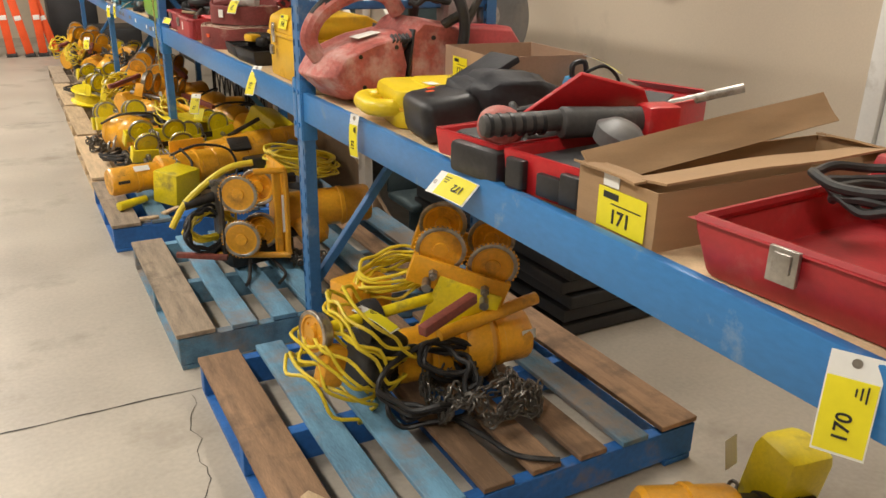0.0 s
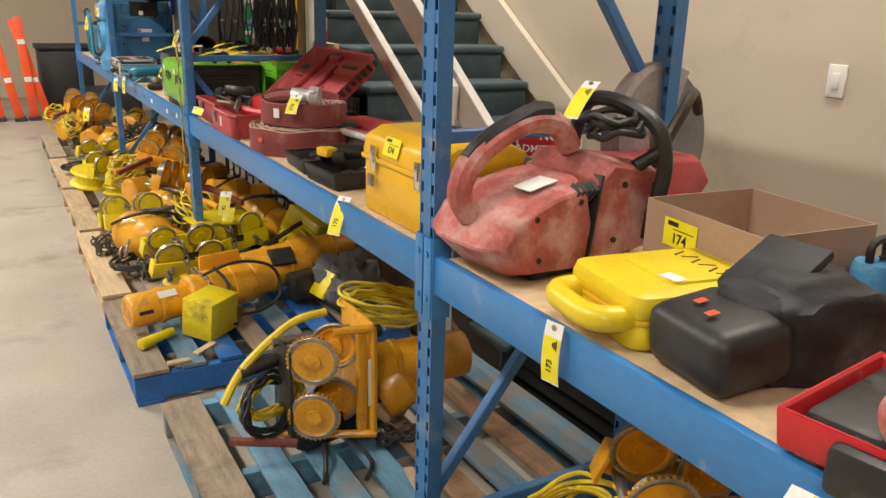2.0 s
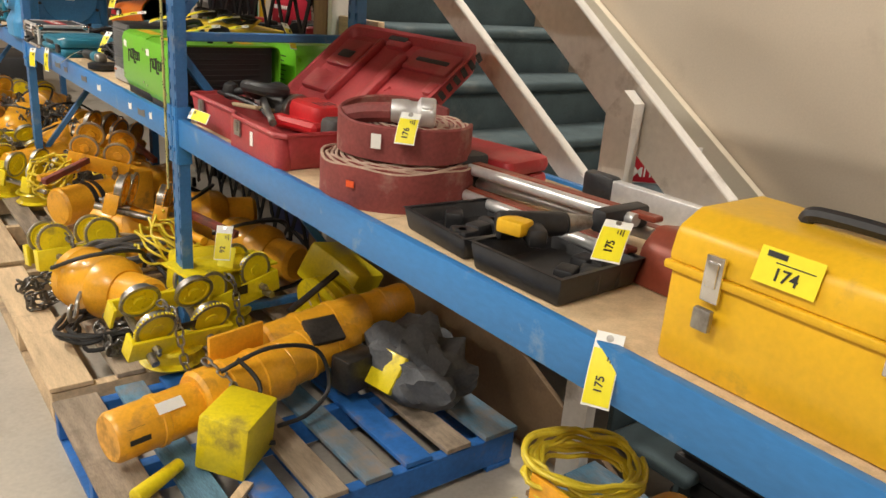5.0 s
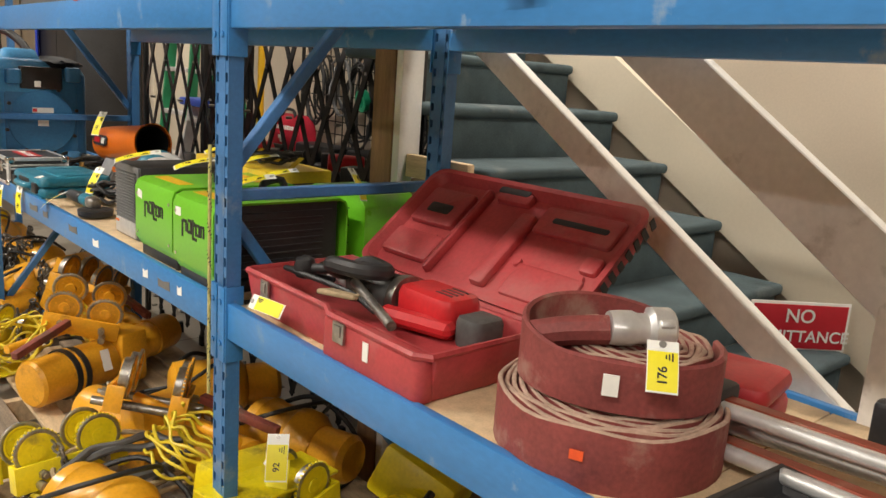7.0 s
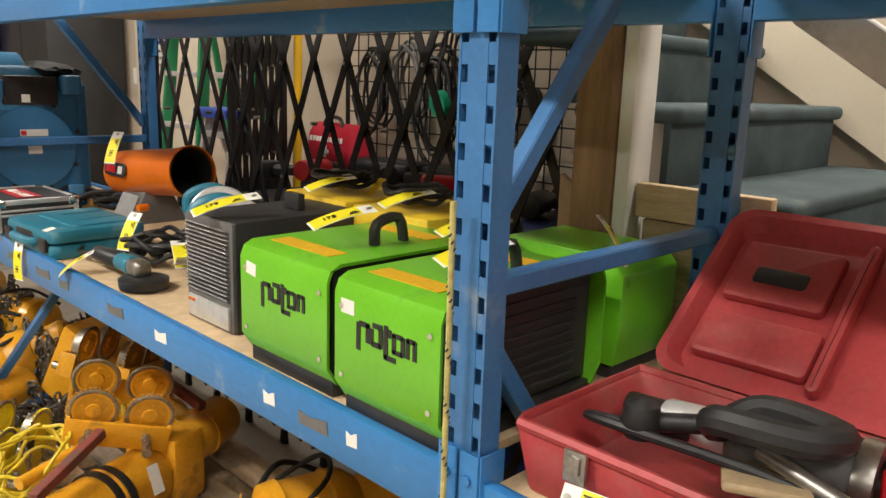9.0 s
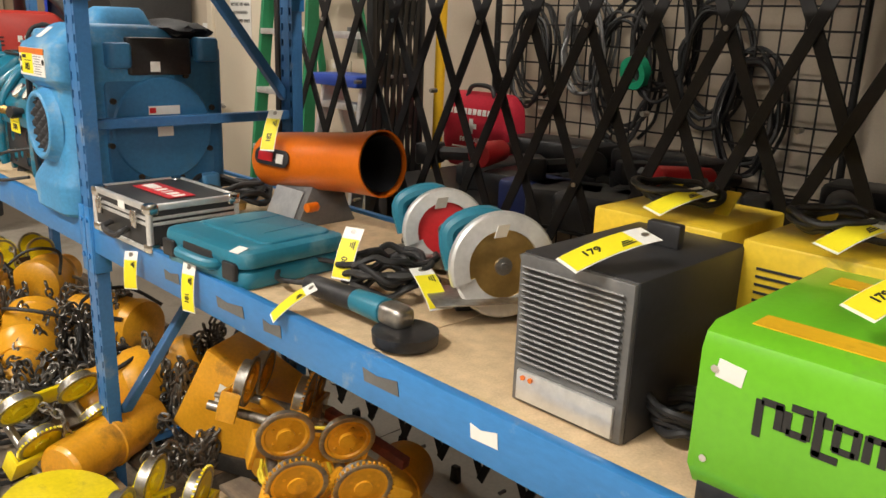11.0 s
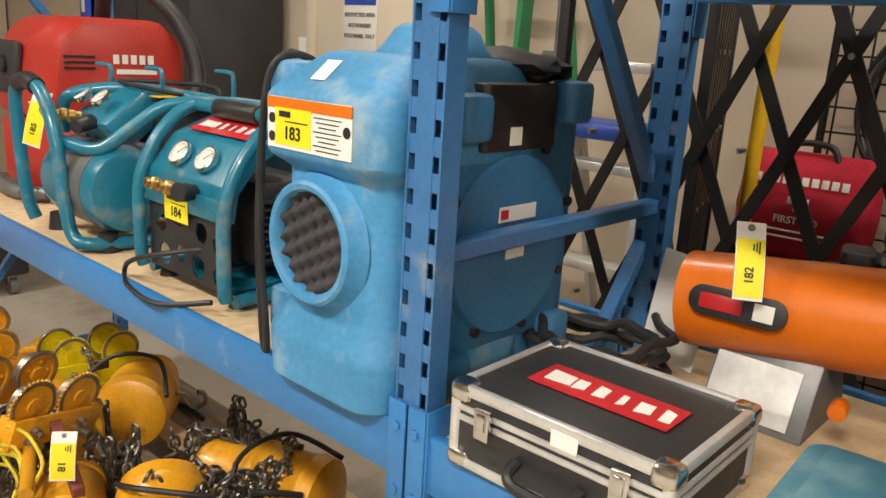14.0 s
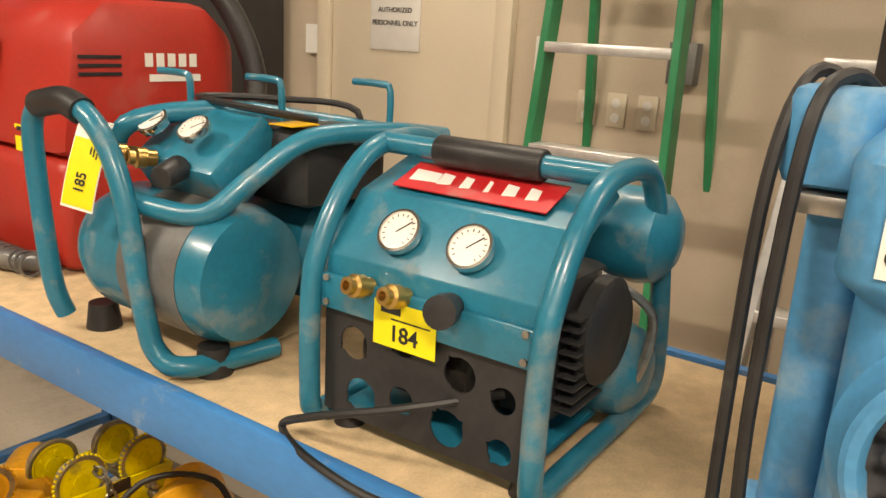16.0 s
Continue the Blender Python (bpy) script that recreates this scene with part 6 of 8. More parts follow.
for k in range(7):
    box(bm, 0.02, 0.101, 0.09 + 0.018 * k, 0.2 - 0.02 * (k % 3), 0.001, 0.004, bev=0)
part("small_print", bm, CHAR, c)
lot_tag(0.99, 5.14, 1.245, "177", (14, 8, -108), 0.045, 0.13)
lot_tag(0.97, 5.46, 1.255, "178", (14, 8, -108), 0.045, 0.13)
lot_tag(1.2, 5.36, 1.23, "", (14, 8, -108), 0.04, 0.12)
lot_tag(1.3, 5.08, 1.235, "", (55, 8, 20), 0.035, 0.11)
bm = bmesh.new()
tube(bm, [(0.805, 5.01, 1.36 - 0.05 * k) for k in range(14)], 0.0045, 8)
ob = solid("twisted_rope", bm, ROPE, "yellow and black twisted rope hanging on the rack post", "rope")
bm = bmesh.new()
for k in range(64):
    a = k * 0.8
    z = 1.355 - 0.01 * k
    box(bm, 0.805 + 0.004 * math.cos(a), 5.01 + 0.004 * math.sin(a), z, 0.0025, 0.0025, 0.006, rot=(35, 0, 40), bev=0)
p = part("dark_strand", bm, INK, ob, "black strand")

c = on_deck("fan_heater", 1.06, 5.86, 0, "dark grey metal fan heater with a louvred front", "heater")
part("case", B(box, 0.02, 0, 0.125, 0.33, 0.21, 0.25, bev=0.005), CHAR, c)
part("front_frame", B(box, -0.148, 0, 0.125, 0.012, 0.205, 0.245, bev=0.003), GREY, c)
for k in range(17):
    part("louvre", B(box, -0.157, 0, 0.075 + 0.0095 * k, 0.014, 0.18, 0.003, rot=(0, 35, 0), bev=0), GREY, c)
part("control_strip", B(box, -0.157, 0, 0.035, 0.008, 0.18, 0.05, bev=0.002), ALU, c, "bare metal control strip")
for y in (0.06, 0.075):
    part("indicator", B(rod, (-0.16, y, 0.05), (-0.165, y, 0.05), 0.004, n=10), ORANGE, c)
part("handle", B(box, 0.06, -0.02, 0.27, 0.02, 0.06, 0.04), BLACK, c)
part("cord", B(tube, coil((-0.05, -0.15, 0.01), 0.06, 4, 51, 0.02), 0.007), RUBBER, c)
lot_tag(0.93, 5.82, 1.235, "179", (14, 8, -108), 0.05, 0.15)
for k, (x, y) in enumerate(((1.36, 5.63), (1.37, 5.93))):
    c = on_deck("yellow_heater", x, y, 0, "yellow metal heater with slotted vents and a black cord on top", "heater", "yellow heaters")
    part("case", B(box, 0, 0, 0.137, 0.26, 0.26, 0.25, bev=0.006), YHEAT, c)
    bm = bmesh.new()
    for i in range(12):
        box(bm, -0.131, 0, 0.07 + 0.0135 * i, 0.003, 0.2, 0.004, bev=0)
        box(bm, 0, -0.131, 0.07 + 0.0135 * i, 0.2, 0.003, 0.004, bev=0)
    part("vent_slot", bm, CHAR, c)
    for i in (-1, 1):
        part("handle_bracket", B(plank, (0.0, i * 0.06, 0.26), (0.05, i * 0.06, 0.30), 0.03, 0.004), YHEAT, c)
        part("foot", B(rod, (0.08 * i, 0, 0), (0.08 * i, 0, 0.012), 0.015), BLACK, c)
    part("cord", B(tube, coil((-0.02, 0.02, 0.275), 0.08, 4, 70 + k, 0.015), 0.006), RUBBER, c)
    lot_tag(x - 0.10, y - 0.03, 1.25, "", (14, 8, -108), 0.045, 0.13)

c = on_deck("angle_grinder", 0.95, 6.36, -3, "teal and grey angle grinder with a coiled cord", "angle grinder")
part("body", B(rod, (-0.02, 0.04, 0.045), (-0.02, -0.06, 0.05), 0.024, 0.027, bev=0.006), TEALP, c)
part("grip", B(rod, (-0.03, 0.20, 0.04), (-0.02, 0.035, 0.045), 0.022, 0.025, bev=0.008), BLACK, c, "dusty dark grip sleeve")
part("gear_head", B(box, -0.02, -0.09, 0.052, 0.05, 0.07, 0.045, bev=0.016, seg=3), STEEL, c, "cast metal gear head")
part("guard_disc", B(lathe, [(0.01, 0), (0.062, 0), (0.064, 0.022), (0.055, 0.026), (0.01, 0.027)], pose(-0.02, -0.12, 0.008)), BLACK, c, "black wheel guard")
part("cord", B(tube, coil((0.14, 0.14, 0.012), 0.10, 7, 33, 0.03, 0.3, 0.3), 0.0075), RUBBER, c)
part("cord_tail", B(tube, [(-0.03, 0.20, 0.04), (-0.05, 0.30, 0.03), (0.05, 0.38, 0.04), (0.15, 0.26, 0.03)], 0.006), RUBBER, c)
lot_tag(0.85, 6.50, 0.985, "", (35, 0, -115), 0.05, 0.11)
lot_tag(1.02, 6.54, 1.05, "180", (60, 0, -70), 0.048, 0.12)
lot_tag(1.08, 6.34, 1.01, "", (25, 0, -20), 0.05, 0.13)


def circular_saw(x, y, rz, label, big=1.0):
    c = on_deck("circular_saw", x, y, rz, label, "circular saw", "circular saws")
    m = Matrix.Translation((0, 0, 0.115 * big)) @ pose(0, 0, 0, 82, 0, 0)
    R = 0.105 * big
    part("blade", B(lathe, [(0.01, -0.0015), (R * 0.86, -0.0015), (R * 0.88, 0), (R * 0.86, 0.0015), (0.01, 0.0015)], m, 48), BRASS if big >= 1 else REDBR, c, "worn round blade")
    part("arbor_bolt", B(lathe, [(0.003, 0.0), (0.02, 0.0), (0.018, 0.006), (0.008, 0.007), (0.008, 0.014), (0.003, 0.014)], m, 12), STEEL, c)

    def guard(a0, a1, r0, r1, z0, z1):
        bm, prev = bmesh.new(), None
        for i in range(25):
            a = radians(a0 + (a1 - a0) * i / 24)
            ring = [bm.verts.new(m @ Vector((rr * math.cos(a), rr * math.sin(a), z))) for rr, z in ((r0, z1), (r1 - 0.005, z1), (r1, z1 - 0.006), (r1, z0 + 0.006), (r1 - 0.005, z0), (r0, z0))]
            if prev:
                for j in range(6):
                    bm.faces.new((prev[j], prev[(j + 1) % 6], ring[(j + 1) % 6], ring[j]))
            else:
                bm.faces.new(ring)
            prev = ring
        bm.faces.new(prev[::-1])
        return bm

    part("upper_guard", guard(-10, 200, R * 0.72, R * 1.08, -0.02, 0.012), ALU, c, "cast aluminium blade guard")
    part("upper_guard", guard(30, 170, R * 0.2, R * 0.7, -0.02, -0.006), ALU, c, "cast aluminium blade guard")
    part("lower_guard", guard(200, 345, R * 0.62, R * 1.02, -0.012, 0.006), ALU, c, "steel lower guard")
    part("guard_lever", B(rod, m @ Vector((R * 0.3, R * 0.2, 0.014)), m @ Vector((R * 1.25, R * 0.35, 0.03)), 0.006, n=8), STEEL, c)
    part("depth_bracket", B(box, 0.09, 0.05, 0.08, 0.012, 0.03, 0.09, rot=(0, 20, 0), bev=0.002), STEEL, c)
    part("motor", B(rod, (0.0, 0.04, 0.12 * big), (0.0, 0.15, 0.11 * big), 0.045, bev=0.01), TEALP, c)
    part("handle", B(tube, [(-0.09, 0.05, 0.1 * big), (-0.1, 0.06, 0.18 * big), (-0.02, 0.06, 0.21 * big), (0.06, 0.06, 0.16 * big)], 0.02, 10), TEALP, c, "teal loop handle")
    part("base_plate", B(box, 0.0, 0.02, 0.05, 0.30, 0.13, 0.004, rot=(0, 0, 0), bev=0.001), STEEL, c)
    part("foot", B(box, 0, 0.08, 0.025, 0.16, 0.05, 0.05), BLACK, c)
    part("cord", B(tube, coil((0.0, 0.12, 0.012), 0.08, 4, 91 + int(rz), 0.02), 0.006), RUBBER, c)
    part("white_tag", B(box, -0.02, -0.04, 0.2 * big, 0.03, 0.002, 0.03, rot=(20, 0, 20), bev=0), PAPER, c)
    return c


circular_saw(1.17, 6.22, -30, "teal circular saw with a large bare-metal guard", 1.0)
circular_saw(1.31, 6.53, -32, "teal circular saw with a red blade", 0.92)

c = on_deck("teal_tool_case", 0.985, 6.865, 3, "closed teal plastic tool case lying flat, dusty on top", "tool case")
part("base", B(slab, 0, 0, 0.0, 0.30, 0.345, 0.044, 0.035, 0.012), TEALP, c)
part("lid", B(slab, 0, 0, 0.046, 0.304, 0.35, 0.044, 0.035, 0.016), TEALP, c)
part("raised_panel", B(slab, 0.03, 0, 0.082, 0.20, 0.29, 0.014, 0.03, 0.006), TEALP, c)
part("hinge_ridge", B(slab, 0.135, 0, 0.03, 0.034, 0.28, 0.036, 0.01, 0.006), TEALP, c)
# Charcoal block paints the shade behind the handle.
part("handle_recess", B(slab, -0.14, 0.01, 0.024, 0.03, 0.13, 0.05, 0.008, 0.005), CHAR, c, "charcoal block painted as shade in the handle recess")
part("handle", B(tube, [(-0.135, 0.085, 0.045), (-0.158, 0.08, 0.045), (-0.165, 0.05, 0.045), (-0.165, -0.03, 0.045), (-0.158, -0.06, 0.045), (-0.135, -0.065, 0.045)], 0.014, 10), TEALP, c)
for y in (-0.125, 0.135):
    part("latch", B(slab, -0.152, y, 0.022, 0.016, 0.05, 0.042, 0.006, 0.004), BLACK, c, "black latch")
part("white_tape", B(box, -0.135, -0.135, 0.0905, 0.03, 0.03, 0.001, rot=(0, -14, 5), bev=0), PAPER, c)
for k in range(2):
    part("panel_groove", B(box, 0.05, 0.06 - 0.12 * k, 0.0965, 0.14, 0.004, 0.001, rot=(0, 0, 4), bev=0), TEAL, c)
lot_tag(0.815, 6.88, 0.925, "181", (85, 0, -75), 0.042, 0.12)

c = on_deck("aluminium_case", 0.95, 7.272, 1, "black flight case with aluminium edges and a red label", "flight case")
CX, CY, CH = 0.13, 0.168, 0.124
part("panel_body", B(box, 0, 0, CH / 2, 2 * CX - 0.006, 2 * CY - 0.006, CH - 0.006, bev=0.003), CHAR, c)
for sx in (-1, 1):
    for sy in (-1, 1):
        part("edge_trim", B(rod, (sx * (CX - 0.006), sy * (CY - 0.006), 0.004), (sx * (CX - 0.006), sy * (CY - 0.006), CH - 0.004), 0.009, n=12), ALU, c, "aluminium edge trim")
        part("corner_cap", B(slab, sx * (CX - 0.014), sy * (CY - 0.014), CH - 0.026, 0.038, 0.038, 0.029, 0.012, 0.008), CHROME, c)
        part("corner_cap", B(slab, sx * (CX - 0.014), sy * (CY - 0.014), 0.0, 0.038, 0.038, 0.024, 0.012, 0.006), CHROME, c)
for z, hh in ((0.007, 0.014), (CH * 0.60, 0.009), (CH * 0.72, 0.009), (CH - 0.007, 0.017)):
    for s in (-1, 1):
        part("edge_trim", B(box, s * (CX - 0.005), 0, z, 0.012, 2 * CY - 0.02, hh, bev=0.003), ALU, c)
        part("edge_trim", B(box, 0, s * (CY - 0.005), z, 2 * CX - 0.02, 0.012, hh, bev=0.003), ALU, c)
lb = part("red_label", B(box, -0.005, -0.005, CH + 0.0005, 0.075, 0.215, 0.002, bev=0), REDBR, c, "red label with white logo shape")
for k, (wd, sk) in enumerate(((0.044, 0), (0.022, 0.004), (0.022, 0), (0.014, 0.002), (0.026, 0.003), (0.02, -0.002))):
    part("logo_shape", B(prism, [(-wd / 2, -0.017 + sk), (wd / 2 - 0.004, -0.014), (wd / 2, 0.016 - sk), (-wd / 2 + 0.004, 0.019)], 0.0012, pose(-0.005, 0.068 - 0.033 * k, CH + 0.0022, 90, 0, -90)), PAPER, lb)
part("handle", B(tube, [(-CX, 0.05, 0.045), (-CX - 0.022, 0.048, 0.036), (-CX - 0.026, 0.03, 0.026), (-CX - 0.026, -0.03, 0.026), (-CX - 0.022, -0.048, 0.036), (-CX, -0.05, 0.045)], 0.008), BLACK, c)
for y in (-0.105, 0.105):
    latch(c, -CX - 0.008, y, CH * 0.66, (0, 0, 0), 0.026, 0.045, CHROME)
part("white_tape", B(box, -CX - 0.0015, -0.02, CH - 0.02, 0.001, 0.04, 0.022, bev=0), PAPER, c)
lot_tag(0.80, 7.17, 0.90, "", (80, 0, -50), 0.035, 0.10)

c = on_deck("torpedo_heater", 1.37, 7.09, 0, "orange propane torpedo heater on a grey stand", "heater")
p0, p1 = Vector((-0.02, 0.26, 0.165)), Vector((0.02, -0.23, 0.215))
m = Matrix.Translation(p0) @ (p1 - p0).to_track_quat("Z", "Y").to_matrix().to_4x4()
L = (p1 - p0).length
part("barrel", B(lathe, [(0.07, 0.0), (0.084, 0.006), (0.086, 0.1), (0.086, L - 0.1), (0.094, L), (0.089, L), (0.08, L - 0.1), (0.08, 0.08), (0.05, 0.06), (0.01, 0.06)], m, 40), ORANGE, c)
part("liner", B(lathe, [(0.078, L - 0.006), (0.0785, L - 0.006), (0.0785, 0.12), (0.076, 0.12)], m, 36), CHAR, c, "sooty grey inner liner")
part("inner_plate", B(lathe, [(0.005, 0.11), (0.078, 0.11), (0.078, 0.115), (0.005, 0.115)], m, 36), DARKST, c)
part("stand", B(prism, [(-0.11, 0.0), (0.11, 0.0), (0.05, 0.12), (-0.05, 0.12)], 0.17, pose(0.0, 0.09, 0, 0, 0, 0), 0.004), GREY, c, "grey sheet-metal stand")
part("data_plate", B(box, -0.086, 0.10, 0.058, 0.002, 0.14, 0.10, rot=(0, 26.5, 0), bev=0), ALU, c)
part("knob", B(rod, (-0.06, -0.03, 0.07), (-0.1, -0.035, 0.07), 0.014, bev=0.003), ORANGE, c, "orange control knob")
bd = part("badge", B(slab, 0, 0, 0, 0.05, 0.16, 0.006, 0.024, 0.002, pose(-0.098, 0.14, 0.194, 0, -80, 4)), CHAR, c, "dark rounded badge")
part("logo_shape", B(box, -0.1065, 0.165, 0.195, 0.003, 0.07, 0.026, rot=(0, 10, 4), bev=0.001), REDBR, bd)
part("logo_shape", B(box, -0.1035, 0.095, 0.195, 0.003, 0.032, 0.028, rot=(0, 10, 4), bev=0.001), PAPER, bd)
lot_tag(1.265, 7.22, 1.23, "182", (60, 0, -60), 0.045, 0.13)
solid("propane_hose", B(tube, coil((1.27, 7.47, ZD + 0.012), 0.13, 5, 77, 0.03, 0.4, 0.3), 0.009, 8, False, 3), RUBBER, "coiled black propane hose with a brass fitting", "hose")
solid("paper_sheet", B(box, 1.43, 7.40, ZD + 0.11, 0.004, 0.14, 0.21, rot=(0, 10, -20), bev=0), PAPER, "white printed instruction sheet leaning upright", "paper sheet")
solid("brass_regulator", B(lathe, [(0.01, 0), (0.03, 0), (0.032, 0.02), (0.012, 0.03), (0.012, 0.05), (0.005, 0.05)], pose(1.22, 7.36, ZD + 0.02)), BRASS, "small brass gas regulator on the hose", "gas regulator")


# ---- shelf, fourth bay ----
c = on_deck("air_mover", 1.0, 7.715, 0, "light blue dusty plastic air scrubber with a round foam intake", "air scrubber")
bm = bmesh.new()
loft(bm, [(0.0, -0.195, 0.17, -0.125, 0.145, 0.05), (0.012, -0.206, 0.18, -0.136, 0.155, 0.055), (0.085, -0.21, 0.18, -0.140, 0.158, 0.055), (0.10, -0.206, 0.18, -0.137, 0.156, 0.055), (0.145, -0.182, 0.18, -0.125, 0.142, 0.06), (0.372, -0.182, 0.18, -0.125, 0.142, 0.06), (0.382, -0.192, 0.18, -0.13, 0.148, 0.05), (0.392, -0.206, 0.18, -0.138, 0.155, 0.045), (0.400, -0.21, 0.18, -0.141, 0.157, 0.042), (0.488, -0.21, 0.18, -0.141, 0.157, 0.042), (0.498, -0.204, 0.18, -0.138, 0.153, 0.042), (0.508, -0.19, 0.175, -0.13, 0.145, 0.04), (0.548, -0.135, 0.16, -0.11, 0.12, 0.035), (0.557, -0.12, 0.155, -0.10, 0.11, 0.035), (0.561, -0.105, 0.14, -0.09, 0.10, 0.03)])
part("front_shell", bm, FANB, c, "faded light blue stepped shell")
bm = bmesh.new()
loft(bm, [(0.552, -0.08, 0.13, -0.08, 0.06, 0.04), (0.575, -0.06, 0.12, -0.068, 0.048, 0.04), (0.600, -0.045, 0.11, -0.056, 0.036, 0.035), (0.610, -0.03, 0.1, -0.044, 0.026, 0.03)])
part("hump", bm, FANB, c)
# Same plastic as the front, coloured as if standing in shade.
bm = bmesh.new()
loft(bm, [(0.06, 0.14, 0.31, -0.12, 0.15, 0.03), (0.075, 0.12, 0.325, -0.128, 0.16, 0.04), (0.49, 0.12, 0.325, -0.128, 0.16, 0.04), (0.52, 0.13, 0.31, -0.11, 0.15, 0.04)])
part("rear_shell", bm, FANB_SHADE, c, "rear shell in shaded blue")
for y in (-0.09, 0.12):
    part("foot", B(slab, 0.24, y, 0.0, 0.14, 0.07, 0.07, 0.02, 0.01), FANB_SHADE, c)
part("handle_recess", B(slab, 0.10, -0.128, 0.415, 0.20, 0.05, 0.11, 0.012, 0.006), BLACK, c, "black handle recess")
part("recess_label", B(box, 0.08, -0.154, 0.44, 0.03, 0.002, 0.03, bev=0), PAPER, c)
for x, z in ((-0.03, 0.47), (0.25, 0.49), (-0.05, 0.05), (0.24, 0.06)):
    part("corner_lug", B(slab, x, -0.143, z - 0.035, 0.075, 0.06, 0.075, 0.02, 0.012), FANB_SHADE, c)
for z in (0.455, 0.05):
    part("lug", B(slab, -0.10, 0.18, z, 0.10, 0.075, 0.085, 0.018, 0.012), FANB, c)
    part("latch_clip", B(box, -0.125, 0.182, z - 0.012, 0.05, 0.05, 0.018, bev=0.003), STEEL, c, "worn steel clip")
part("side_column", B(slab, -0.06, 0.168, 0.03, 0.10, 0.055, 0.45, 0.02, 0.01), FANB, c)
m = Matrix.Translation((-0.181, 0.022, 0.262)) @ pose(0, 0, 0, 0, -90, 0) @ Matrix.Diagonal((0.9, 0.9, 1.0, 1.0))
part("intake_ring", B(lathe, [(0.091, 0.0), (0.128, 0.0), (0.118, 0.012), (0.112, 0.03), (0.106, 0.034), (0.097, 0.032), (0.092, 0.026), (0.091, 0.008)], m, 48), FANB, c)
bm = bmesh.new()
N = 72
for i in range(N):
    for j in range(N):
        bm.verts.new(((i / (N - 1) - 0.5) * 0.186, (j / (N - 1) - 0.5) * 0.186, 0.0))
bm.verts.ensure_lookup_table()
for i in range(N - 1):
    for j in range(N - 1):
        a = bm.verts[i * N + j].co
        if (a.xy).length < 0.092:
            bm.faces.new([bm.verts[k] for k in (i * N + j, (i + 1) * N + j, (i + 1) * N + j + 1, i * N + j + 1)])
for v in bm.verts:
    v.co.z = 0.017 + 0.0075 * (math.sin(v.co.x * 190 + v.co.y * 100) + math.sin(v.co.y * 200 - v.co.x * 60)) / 1.4
bmesh.ops.delete(bm, geom=[v for v in bm.verts if not v.link_faces], context="VERTS")
xf(bm, bm.verts[:], m)
part("foam_filter", bm, FOAM, c, "grey egg-crate foam filter")
# side face details
m = Matrix.Translation((0.10, -0.136, 0.25)) @ pose(0, 0, 0, 90, 0, 0)
part("side_ring", B(lathe, [(0.01, 0), (0.15, 0), (0.16, 0.006), (0.155, 0.014), (0.12, 0.016), (0.01, 0.018)], m, 40), FANB_SHADE, c, "round moulded side cover")
part("side_plate", B(slab, 0, 0, 0, 0.34, 0.40, 0.02, 0.05, 0.006, pose(0.10, -0.12, 0.27, 90, 0, 0)), FANB_SHADE, c)
for k in range(8):
    a = k * math.pi / 4 + 0.3
    part("bolt", B(rod, (0.10 + 0.172 * math.cos(a), -0.133, 0.26 + 0.172 * math.sin(a)), (0.10 + 0.172 * math.cos(a), -0.150, 0.26 + 0.172 * math.sin(a)), 0.009, n=10), DARKST, c)
part("label", B(box, 0.10, -0.1555, 0.31, 0.10, 0.002, 0.026, bev=0), PAPER, c, "white printed label")
part("label", B(box, 0.10, -0.1555, 0.245, 0.05, 0.002, 0.03, bev=0), PAPER, c, "white printed label")
part("logo_shape", B(box, 0.062, -0.157, 0.31, 0.02, 0.001, 0.016, bev=0), REDBR, c)
wl = part("warning_label", B(box, -0.2115, 0.022, 0.446, 0.002, 0.205, 0.08, bev=0), PAPER, c, "white warning label with an orange band")
part("orange_band", B(box, -0.2125, 0.022, 0.477, 0.002, 0.205, 0.017, bev=0), ORANGE, wl)
bm = bmesh.new()
for k in range(8):
    box(bm, -0.2127, -0.025, 0.462 - 0.007 * k, 0.001, 0.065 - 0.012 * (k % 3), 0.0016, bev=0)
part("small_print", bm, INK, wl)
sticker(c, Matrix.Translation((-0.2132, 0.058, 0.441)) @ pose(0, 0, 0, 90, 0, -90), "183", 0.09, 0.058)
for y, z in ((0.112, 0.452), (0.112, 0.423), (-0.07, 0.447)):
    part("hazard_mark", B(lathe, [(0.004, 0), (0.0085, 0), (0.0085, 0.0006), (0.004, 0.0006)], Matrix.Translation((-0.2127, y, z)) @ pose(0, 0, 0, 0, -90, 0), 14), INK, c)
part("white_tape", B(box, -0.163, 0.04, 0.531, 0.05, 0.03, 0.001, rot=(0, -36, 8), bev=0), PAPER, c)
part("power_cord", B(tube, [(-0.06, 0.15, 0.52), (-0.12, 0.175, 0.549), (-0.165, 0.195, 0.50), (-0.175, 0.20, 0.25), (-0.17, 0.19, 0.05), (-0.165, 0.20, 0.015), (-0.16, 0.218, 0.05), (-0.165, 0.222, 0.25), (-0.15, 0.222, 0.46), (-0.12, 0.205, 0.549), (-0.07, 0.17, 0.53)], 0.0065), RUBBER, c)
bm = bmesh.new()
bmesh.ops.create_icosphere(bm, subdivisions=3, radius=1)
for v in bm.verts:
    n = 1 + 0.3 * noise.noise(v.co * 2.5)
    v.co = Vector((0.2 + v.co.x * 0.12 * n, v.co.y * 0.12 * n - 0.02, 0.545 + v.co.z * 0.035 * n))
part("black_cloth", bm, BAGPL, c, "black folded fabric on top")

